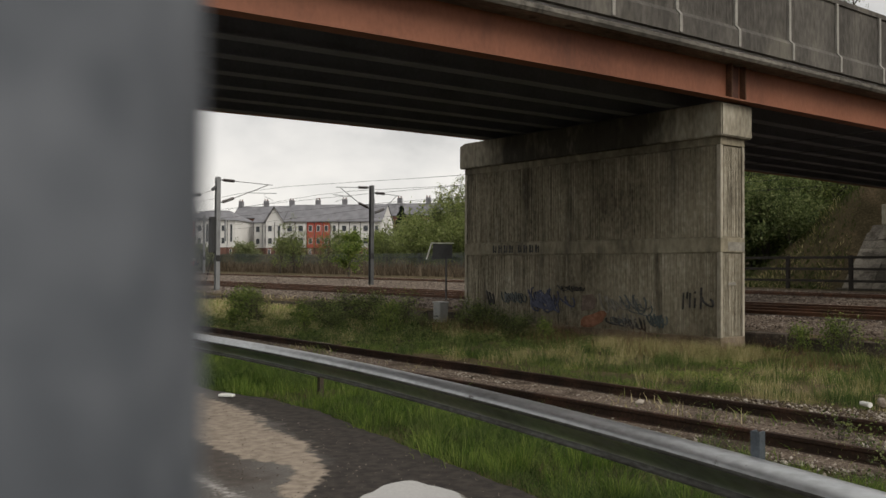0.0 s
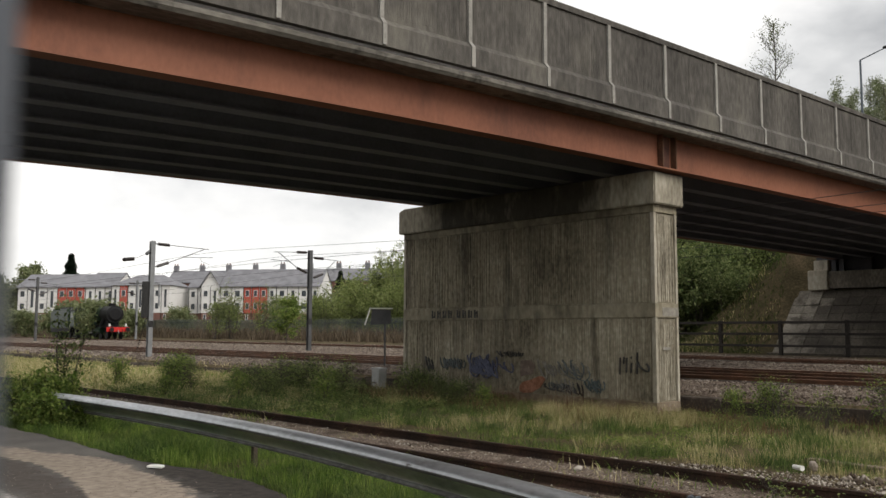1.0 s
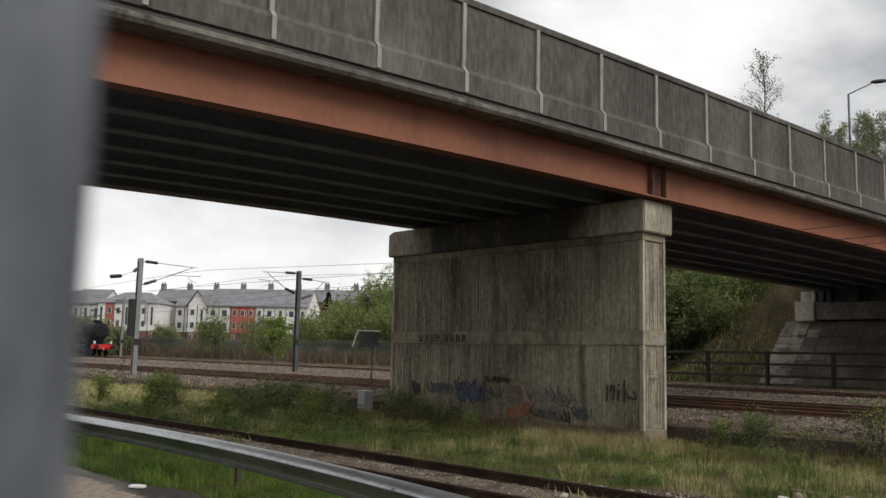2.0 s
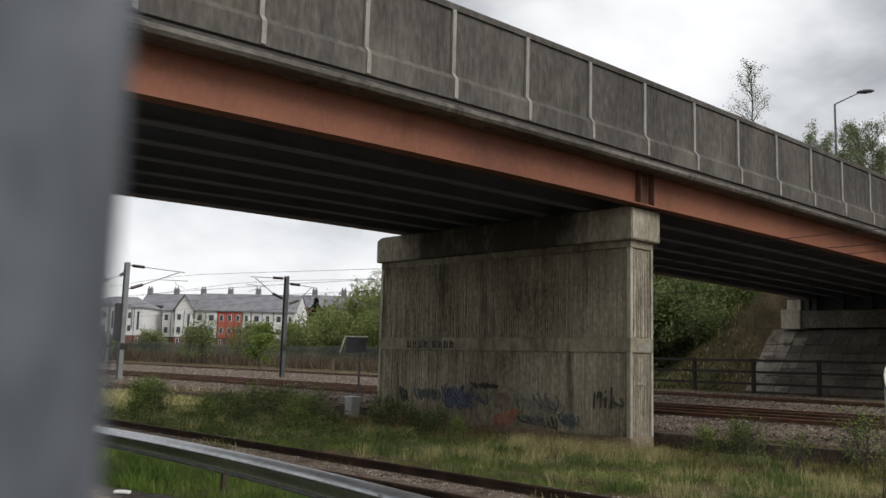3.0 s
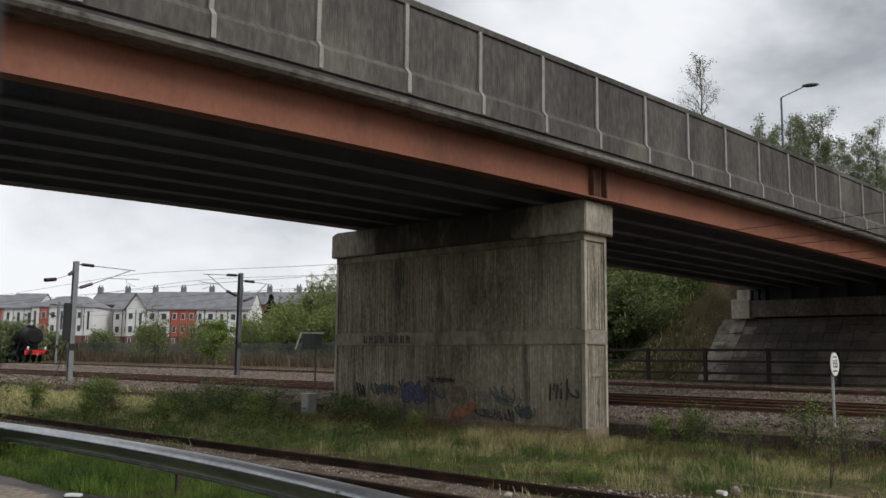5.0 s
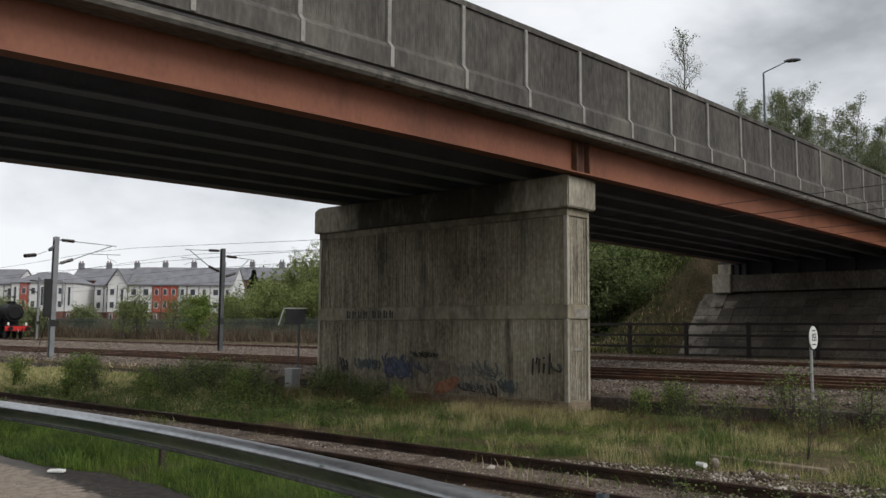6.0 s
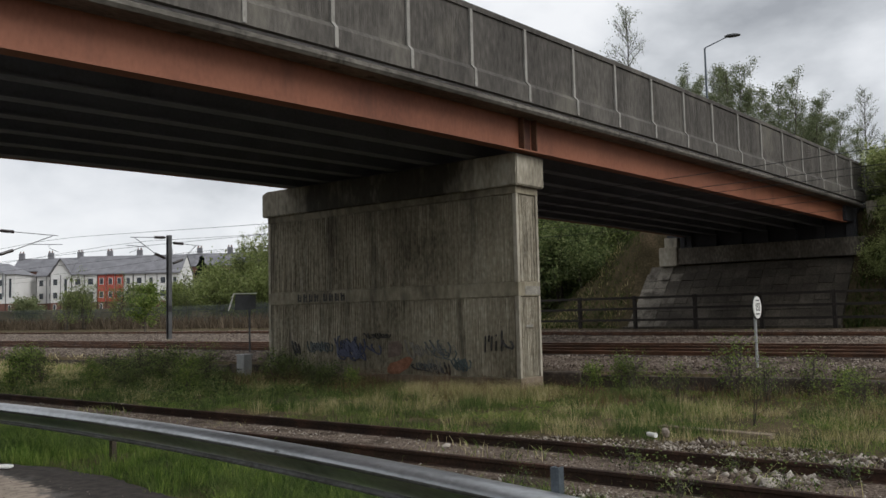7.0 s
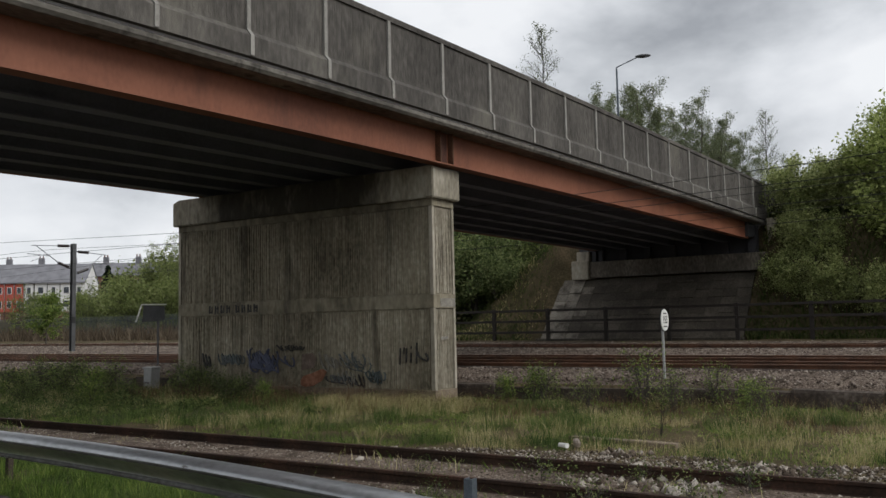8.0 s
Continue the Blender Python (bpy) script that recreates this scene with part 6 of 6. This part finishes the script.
blades("dry_grass", 50000, (10.6, 19.8), (28, 95), (0.15, 0.5), (0.010, 0.022), M["straw"], "straw-coloured dry grass between the tracks", 5)
blades("strip_grass", 22000, (10.4, 19.6), (28, 95), (0.12, 0.45), (0.010, 0.02), M["grass"], "rough green grass between siding and main line", 6, clump=0.3)
blades("siding_weeds", 9000, (7.4, 10.6), (-4, 30), (0.06, 0.28), (0.004, 0.009), M["grass"], "weeds growing through the siding's ballast", 7, near_siding, clump=0.8)
blades("siding_straw", 9000, (7.4, 10.8), (-4, 30), (0.06, 0.35), (0.003, 0.007), M["straw"], "dry stalks growing through the siding's ballast", 8, near_siding, clump=0.9)
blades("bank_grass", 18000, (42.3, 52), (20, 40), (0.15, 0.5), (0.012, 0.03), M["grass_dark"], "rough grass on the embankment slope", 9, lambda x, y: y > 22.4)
blades("bank_straw", 9000, (42.3, 52), (20, 40), (0.15, 0.5), (0.012, 0.03), M["straw"], "dry grass on the embankment slope", 10, lambda x, y: y > 22.4, clump=0.4)
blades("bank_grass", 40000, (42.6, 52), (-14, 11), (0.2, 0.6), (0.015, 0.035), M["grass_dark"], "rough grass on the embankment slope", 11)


def stones(name, count, xr, yr, size, label, seed, accept=None, lift=0.02, shift=None):
    r = np.random.default_rng(seed)
    x, y = r.uniform(*xr, count), r.uniform(*yr, count)
    if accept:
        keep = np.array([accept(a, b) for a, b in zip(x, y)], dtype=bool)
        x, y = x[keep], y[keep]
    n = len(x)
    z = np.array([ground_z(a, b) for a, b in zip(x, y)]) + lift
    if shift:
        x = x + np.array([shift(b) for b in y])
    s = r.uniform(*size, n)[:, None]
    unit = np.array([(1, 0, 0), (0, 1, 0), (-1, 0, 0), (0, -1, 0), (0, 0, 0.75), (0, 0, -0.75)])
    a = r.uniform(0, 6.28, n)
    ca, sa_ = np.cos(a), np.sin(a)
    v = unit[None] * (1 + r.uniform(-0.35, 0.35, (n, 6, 1))) + r.uniform(-0.2, 0.2, (n, 6, 3))
    vx = v[..., 0] * ca[:, None] - v[..., 1] * sa_[:, None]
    vy = v[..., 0] * sa_[:, None] + v[..., 1] * ca[:, None]
    v = np.stack([vx, vy, v[..., 2]], -1) * s[..., None] + np.stack([x, y, z], 1)[:, None]
    tri = np.array([(0, 1, 4), (1, 2, 4), (2, 3, 4), (3, 0, 4), (1, 0, 5), (2, 1, 5), (3, 2, 5), (0, 3, 5)])
    f = (np.arange(n)[:, None, None] * 6 + tri[None]).reshape(-1, 3)
    return raw(name, v.reshape(-1, 3), f, M["stone" if "siding" in name else "stone_main"], label=label, kind="stuff", category="stones")


stones("siding_stones", 34000, (7.3, 13.4), (-4, 26), (0.009, 0.032), "loose pale stones of the siding's ballast", 1, lambda x, y: x < 10.6 or rubble(x, y))
stones("siding_rubble", 1500, (8.4, 12.6), (1.5, 6.5), (0.025, 0.075), "heap of pale broken rubble beside the siding", 24, lambda x, y: noise.noise(Vector((x * 0.8, y * 0.9, 91))) > 0.18, lift=0.03)
stones("siding_grit", 26000, (7.4, 13.0), (-3, 22), (0.006, 0.016), "fine pale grit between the siding's stones", 25, lambda x, y: x < 10.6 or rubble(x, y))
stones("ballast_stones", 45000, (19.8, 29.4), (-8, 45), (0.02, 0.045), "loose grey-brown ballast stones of the main line", 2, lift=0.05)
stones("ballast_stones", 30000, (19.8, 29.4), (45, 100), (0.035, 0.07), "loose grey-brown ballast stones of the main line", 12, lift=0.05)
stones("ballast_stones", 16000, (29.4, 40.0), (-8, 100), (0.03, 0.06), "loose grey-brown ballast stones of the main line", 13, lift=0.05)
stones("ballast_stones", 9000, (31.6, 37.5), (-8, 40), (0.03, 0.05), "loose dark ballast stones of the far line", 3, lift=0.05, shift=lambda y: track_c_x(y) - 34.6)
stones("road_grit", 1500, (2.6, 4.9), (3.2, 12), (0.003, 0.008), "grit and small stones on the muddy road edge", 4, lift=0.055)

# ---- weeds and brambles in the strip
def shrub(name, label, at, seed, height, spread, leaf, count, size, group="weeds in the grass", **kw):
    return tree(name, label, "bush", at, seed, height, spread, 0.004 + 0.007 * height, leaf, count, size, 0.10, group, **kw)


bramble = shrub("bramble_bush", "dark green bramble bush in the grass strip", on_ground(16.9, 25.6), 101, 0.95, 0.9, "leaf_bramble", 2000, 0.036, stems=7, limbs=8, twigs=5, crown_from=0.05)
plant(bramble, [(16.4, 23.4, 90, 0.8), (17.1, 19.6, 160, 0.75), (16.9, 17.9, 30, 0.6), (15.2, 24.8, 220, 0.7), (17.5, 20.4, 80, 0.75), (17.2, 18.7, 140, 0.6), (16.2, 21.4, 210, 0.5), (14.4, 23.8, 70, 0.5), (15.8, 26.8, 130, 0.8), (17.4, 27.4, 50, 0.8)])
weed = shrub("weed_clump", "leafy green weeds growing among long grass", on_ground(13.4, 28.4), 103, 1.3, 0.42, "leaf_mid", 1000, 0.04, stems=8, limbs=6, twigs=3, crown_from=0.15)
plant(weed, [(12.4, 30.6, 60, 0.9), (14.6, 26.2, 130, 0.7), (15.3, 22.0, 200, 0.8), (14.2, 20.4, 20, 0.6), (11.6, 25.0, 260, 0.6), (16.4, 16.4, 60, 0.55), (19.0, 9.9, 80, 0.7), (18.6, 4.7, 180, 0.6), (18.9, 10.6, 10, 0.6), (13.0, 23.0, 15, 0.6), (14.6, 30.5, 75, 0.9), (15.8, 32.5, 190, 0.9)])
wiry = shrub("wiry_shrub", "thin wiry shrub with small pale leaves beside the ballast", on_ground(18.8, 7.0), 105, 1.35, 0.6, "leaf_mid", 650, 0.03, stems=9, limbs=7, twigs=4, crown_from=0.1)
plant(wiry, [(19.2, 5.6, 140, 0.75), (18.4, 8.2, 60, 0.6), (18.9, 9.6, 200, 0.75), (18.3, 6.2, 90, 0.7), (17.6, 4.2, 20, 0.6), (15.8, 25.4, 300, 0.9), (14.4, 29.6, 40, 1.0), (13.4, 27.0, 110, 0.8), (17.3, 23.8, 170, 0.9), (17.6, 20.9, 250, 0.8)])
rank = shrub("rank_weeds", "rank green weeds smothering the crash barrier", on_ground(6.15, 18.6), 107, 0.95, 0.6, "leaf_mid", 3800, 0.05, stems=9, limbs=8, twigs=5, crown_from=0.03)
plant(rank, [(6.0, 19.6, 100, 0.9), (5.6, 17.3, 200, 0.7), (6.3, 16.9, 10, 0.6)])
stalk = shrub("tall_weed", "tall slender weed with leafy stems by the barrier", on_ground(6.6, 19.2), 109, 2.3, 0.22, "leaf_dark", 900, 0.045, stems=3, limbs=18, twigs=2, crown_from=0.15)
# small leafy weeds by the siding's near rail
sprig = shrub("siding_sprig", "small leafy weed by the rusty rail", on_ground(9.0, 4.6), 111, 0.3, 0.22, "leaf_bramble", 220, 0.018, stems=6, limbs=4, twigs=3, crown_from=0.1)
plant(sprig, [(8.3, 4.0, 50, 0.9), (7.8, 3.5, 120, 1.0), (9.5, 3.6, 180, 0.8), (9.3, 2.4, 20, 1.1), (8.9, 6.2, 90, 0.6), (10.4, 3.0, 220, 0.9), (7.7, 5.2, 80, 0.7), (8.6, 2.8, 280, 1.0), (10.8, 2.0, 280, 1.0)])

# ---- odds and ends on the ground
log = thing("fallen_timber", "grey weathered timber lying in the grass", "timber", at=Matrix.Translation((13.4, 5.4, 0.02)) @ Matrix.Rotation(radians(-96), 4, "Z"))
part("baulk", box(bmesh.new(), -0.95, -0.09, -0.06, 0.95, 0.09, 0.05, 0.02), M["plinth"], log)
bm = bmesh.new()
bmesh.ops.create_icosphere(bm, subdivisions=2, radius=0.075, matrix=Matrix.Translation((12.4, 5.75, 0.11)) @ Matrix.Diagonal((1, 0.9, 1.05, 1)))
for v in bm.verts:
    v.co += Vector((noise.noise(v.co * 9), noise.noise(v.co * 9 + Vector((5, 0, 0))), noise.noise(v.co * 9 + Vector((0, 7, 0))))) * 0.04
tagged(part("boulder", bm, M["sand"]), "pale rounded stone lying beside the siding", "stone")
bm = rod(bmesh.new(), (11.72, 5.58, 0.17), (11.80, 5.74, 0.17), 0.036, 0.03, 12)
tagged(part("plastic_bottle", bm, M["white_paint"]), "white plastic container lying by the siding", "litter")
bm = bmesh.new()
prism(bm, [(4.88, 10.97), (5.0, 10.80), (5.08, 10.87), (5.05, 11.0), (4.96, 11.06)], "z", 0.245, 0.275)
bmesh.ops.bevel(bm, geom=bm.edges[:], offset=0.006, segments=1, affect="EDGES")
tagged(part("flattened_tray", bm, M["white_paint"]), "flattened white plastic tray at the road's edge", "litter")
branch = thing("dead_branch", "bare dark branch sticking out of the grass", "branch", at=Matrix.Translation((14.6, 5.2, 0)))
V, F, tips = grow(5, 0.55, 0.4, 0.014, stems=2, limbs=5, twigs=3)
raw("wood", V, F, M["fence_dark"], branch)
for x, y, s in ((9.9, 3.1, 0.16), (8.9, 3.0, 0.2), (10.9, 4.2, 0.12), (10.2, 5.6, 0.1), (9.2, 7.4, 0.1)):
    bm = bmesh.new()
    bmesh.ops.create_icosphere(bm, subdivisions=2, radius=s * 0.6, matrix=Matrix.Translation((x, y, ground_z(x, y) + 0.06)) @ Matrix.Diagonal((1.3, 0.9, 0.5, 1)))
    for v in bm.verts:
        v.co += Vector((noise.noise(v.co * 12), noise.noise(v.co * 12 + Vector((5, 0, 0))), noise.noise(v.co * 12 + Vector((0, 7, 0))))) * 0.03
    tagged(part("loose_stone", bm, M["stone"]), "large pale loose stone beside the siding rails", "stone", group="loose stones")

# ---- the steam locomotive and its tender on the far line
M["loco_green"] = material("locomotive_green", [(0.014, 0.030, 0.019), (0.022, 0.044, 0.028)], scale=2, fine=20, rough=0.35, bump=0.05, spec=0.3)
M["loco_black"] = material("locomotive_black", [(0.010, 0.010, 0.011), (0.022, 0.022, 0.023)], scale=2, fine=20, rough=0.5, bump=0.1, spec=0.1)
M["loco_red"] = material("buffer_beam_red", [(0.42, 0.018, 0.016), (0.55, 0.03, 0.025)], scale=3, fine=20, rough=0.4, bump=0.05)
M["loco_steel"] = material("bright_rod_steel", [(0.3, 0.3, 0.3), (0.45, 0.45, 0.45)], scale=3, fine=20, rough=0.35, metal=0.9, bump=0.05)
LY = 95.0
heading = math.atan2(-1.0, -0.045)
loco = thing("steam_locomotive", "dark green and black express steam locomotive with red buffer beam", "locomotive", at=Matrix.Translation((track_c_x(LY), LY, c_top(LY))) @ Matrix.Rotation(heading, 4, "Z"))
part("smokebox", rod(bmesh.new(), (-1.75, 0, 2.78), (-4.1, 0, 2.78), 0.95, 0.95, 36), M["loco_black"], loco, "matt black smokebox", smooth=False)
part("smokebox_door", rod(bmesh.new(), (-1.55, 0, 2.78), (-1.76, 0, 2.78), 0.62, 0.86, 32), M["loco_black"], loco, "domed black smokebox door")
boiler = part("boiler", rod(bmesh.new(), (-4.1, 0, 2.78), (-9.6, 0, 2.84), 0.93, 1.0, 40), M["loco_green"], loco, "dark green boiler")
for x in (-4.2, -5.6, -7.0, -8.4, -9.55):
    part("boiler_band", rod(bmesh.new(), (x, 0, 2.79), (x - 0.07, 0, 2.79), 0.955 + 0.012 * (-4.1 - x), 0.955 + 0.012 * (-4.1 - x), 40), M["loco_black"], boiler)
bm = bmesh.new()
prism(bm, [(-1.02, 1.4), (1.02, 1.4), (1.05, 2.9), (0.85, 3.5), (0.45, 3.8), (-0.45, 3.8), (-0.85, 3.5), (-1.05, 2.9)], "x", -11.7, -9.6)
part("firebox", bm, M["loco_green"], loco, "dark green firebox")
part("chimney", rod(bmesh.new(), (-2.75, 0, 3.6), (-2.75, 0, 4.0), 0.36, 0.40, 24), M["loco_black"], loco)
bm = bmesh.new()
bmesh.ops.create_uvsphere(bm, u_segments=24, v_segments=12, radius=0.5, matrix=Matrix.Translation((-6.9, 0, 3.62)) @ Matrix.Diagonal((1.2, 1, 0.6, 1)))
part("dome", bm, M["loco_green"], loco, smooth=True)
for s in (-1, 1):
    part("safety_valve", rod(bmesh.new(), (-10.3, 0.2 * s, 3.75), (-10.3, 0.2 * s, 3.98), 0.07), M["loco_steel"], loco)
    part("running_plate", box(bmesh.new(), -4.4, s * 0.75, 1.50, -11.6, s * 1.32, 1.56), M["loco_black"], loco)
    part("front_plate", box(bmesh.new(), -0.75, s * 0.3, 1.32, -4.4, s * 1.30, 1.38), M["loco_black"], loco)
    part("cylinder", rod(bmesh.new(), (-2.9, s * 1.02, 0.95), (-4.2, s * 1.02, 0.95), 0.36, 0.36, 24), M["loco_green"], loco)
    part("steam_pipe", rod(bmesh.new(), (-3.6, s * 1.0, 1.3), (-3.3, s * 0.7, 2.4), 0.17), M["loco_black"], loco)
    part("coupling_rod", box(bmesh.new(), -5.7, s * 1.12, 0.62, -10.5, s * 1.17, 0.76), M["loco_steel"], loco, "bright steel coupling rod")
    part("piston_rod", rod(bmesh.new(), (-4.2, s * 1.05, 0.95), (-5.6, s * 1.05, 0.95), 0.06), M["loco_steel"], loco)
    part("connecting_rod", rod(bmesh.new(), (-5.6, s * 1.22, 0.95), (-8.1, s * 1.22, 0.70), 0.06), M["loco_steel"], loco)
    for x in (-5.9, -8.1, -10.3):
        w = part("driving_wheel", rod(bmesh.new(), (x, s * 0.70, 1.0), (x, s * 0.84, 1.0), 1.0, 1.0, 40), M["loco_black"], loco)
        part("wheel_hub", rod(bmesh.new(), (x, s * 0.84, 1.0), (x, s * 1.0, 1.0), 0.2, 0.16, 20), M["loco_green"], w)
        for k in range(9):
            a = 2 * math.pi * k / 9
            part("spoke", rod(bmesh.new(), (x + 0.18 * math.cos(a), s * 0.87, 1 + 0.18 * math.sin(a)), (x + 0.85 * math.cos(a), s * 0.87, 1 + 0.85 * math.sin(a)), 0.045, 0.035, 6), M["loco_green"], w)
        bm = bmesh.new()
        prism(bm, [(x + 1.05 * math.cos(math.pi * j / 10), 1.5 + 0.62 * math.sin(math.pi * j / 10)) for j in range(11)], "y", s * 0.95, s * 1.2)
        part("splasher", bm, M["loco_green"], loco)
    for x, rr in ((-1.9, 0.48), (-3.75, 0.48), (-12.7, 0.56)):
        part("carrying_wheel", rod(bmesh.new(), (x, s * 0.70, rr), (x, s * 0.84, rr), rr, rr, 30), M["loco_black"], loco)
    buf = part("buffer", rod(bmesh.new(), (-0.62, s * 0.87, 1.06), (-0.08, s * 0.87, 1.06), 0.12, 0.1, 16), M["loco_red"], loco, "red buffer shank")
    part("buffer_head", rod(bmesh.new(), (-0.08, s * 0.87, 1.06), (0.0, s * 0.87, 1.06), 0.24, 0.23, 24), M["loco_black"], buf, "dark steel buffer head")
    part("head_lamp", box(bmesh.new(), -0.85, s * 0.9 - 0.09, 1.39, -0.68, s * 0.9 + 0.09, 1.70, 0.02), M["white_paint"], loco, "white headlamp case")
    part("cab_side", box(bmesh.new(), -11.7, s * 1.30, 1.45, -13.4, s * 1.35, 3.3), M["loco_green"], loco)
    part("cab_window", box(bmesh.new(), -12.0, s * 1.352, 2.5, -12.9, s * 1.358, 3.1), M["window"], loco)
part("frame", box(bmesh.new(), -0.7, -0.55, 0.75, -13.4, 0.55, 1.4), M["loco_black"], loco)
part("buffer_beam", box(bmesh.new(), -0.62, -1.25, 0.82, -0.75, 1.25, 1.32, 0.01), M["loco_red"], loco, "bright red buffer beam")
part("coupling_hook", rod(bmesh.new(), (-0.62, 0, 1.0), (-0.3, 0, 0.65), 0.05), M["loco_steel"], loco)
part("brake_hose", rod(bmesh.new(), (-0.55, 0.45, 1.1), (-0.5, 0.45, 0.5), 0.04), M["loco_black"], loco)
part("saddle", box(bmesh.new(), -2.2, -0.6, 1.36, -3.9, 0.6, 2.1), M["loco_black"], loco)
part("cab_front", box(bmesh.new(), -11.68, -1.3, 1.45, -11.76, 1.3, 3.3), M["loco_green"], loco)
bm = bmesh.new()
prism(bm, [(1.4, 3.28)] + [(1.4 * math.cos(math.pi * j / 12), 3.3 + 0.58 * math.sin(math.pi * j / 12)) for j in range(1, 12)] + [(-1.4, 3.28)], "x", -13.6, -11.55)
part("cab_roof", bm, M["loco_black"], loco)
part("cab_floor", box(bmesh.new(), -11.6, -1.28, 1.3, -13.5, 1.28, 1.44), M["loco_black"], loco)

tender = thing("locomotive_tender", "dark green eight-wheeled tender behind the locomotive", "tender", at=Matrix.Translation((track_c_x(LY + 14.0), LY + 14.0, c_top(LY))) @ Matrix.Rotation(heading, 4, "Z"))
part("tank", box(bmesh.new(), 0, -1.32, 1.25, -7.4, 1.32, 3.3, 0.05), M["loco_green"], tender)
part("coping_plate", box(bmesh.new(), -0.6, -1.25, 3.3, -7.0, 1.25, 3.62, 0.04), M["loco_green"], tender)
part("coal", box(bmesh.new(), -1.0, -1.0, 3.6, -4.4, 1.0, 3.8, 0.08), M["loco_black"], tender, "heap of black coal")
part("underframe", box(bmesh.new(), 0.3, -1.2, 0.75, -7.6, 1.2, 1.25), M["loco_black"], tender)
for s in (-1, 1):
    for x in (-0.9, -2.7, -4.5, -6.3):
        part("wheel", rod(bmesh.new(), (x, s * 0.70, 0.63), (x, s * 0.84, 0.63), 0.63, 0.63, 28), M["loco_black"], tender)
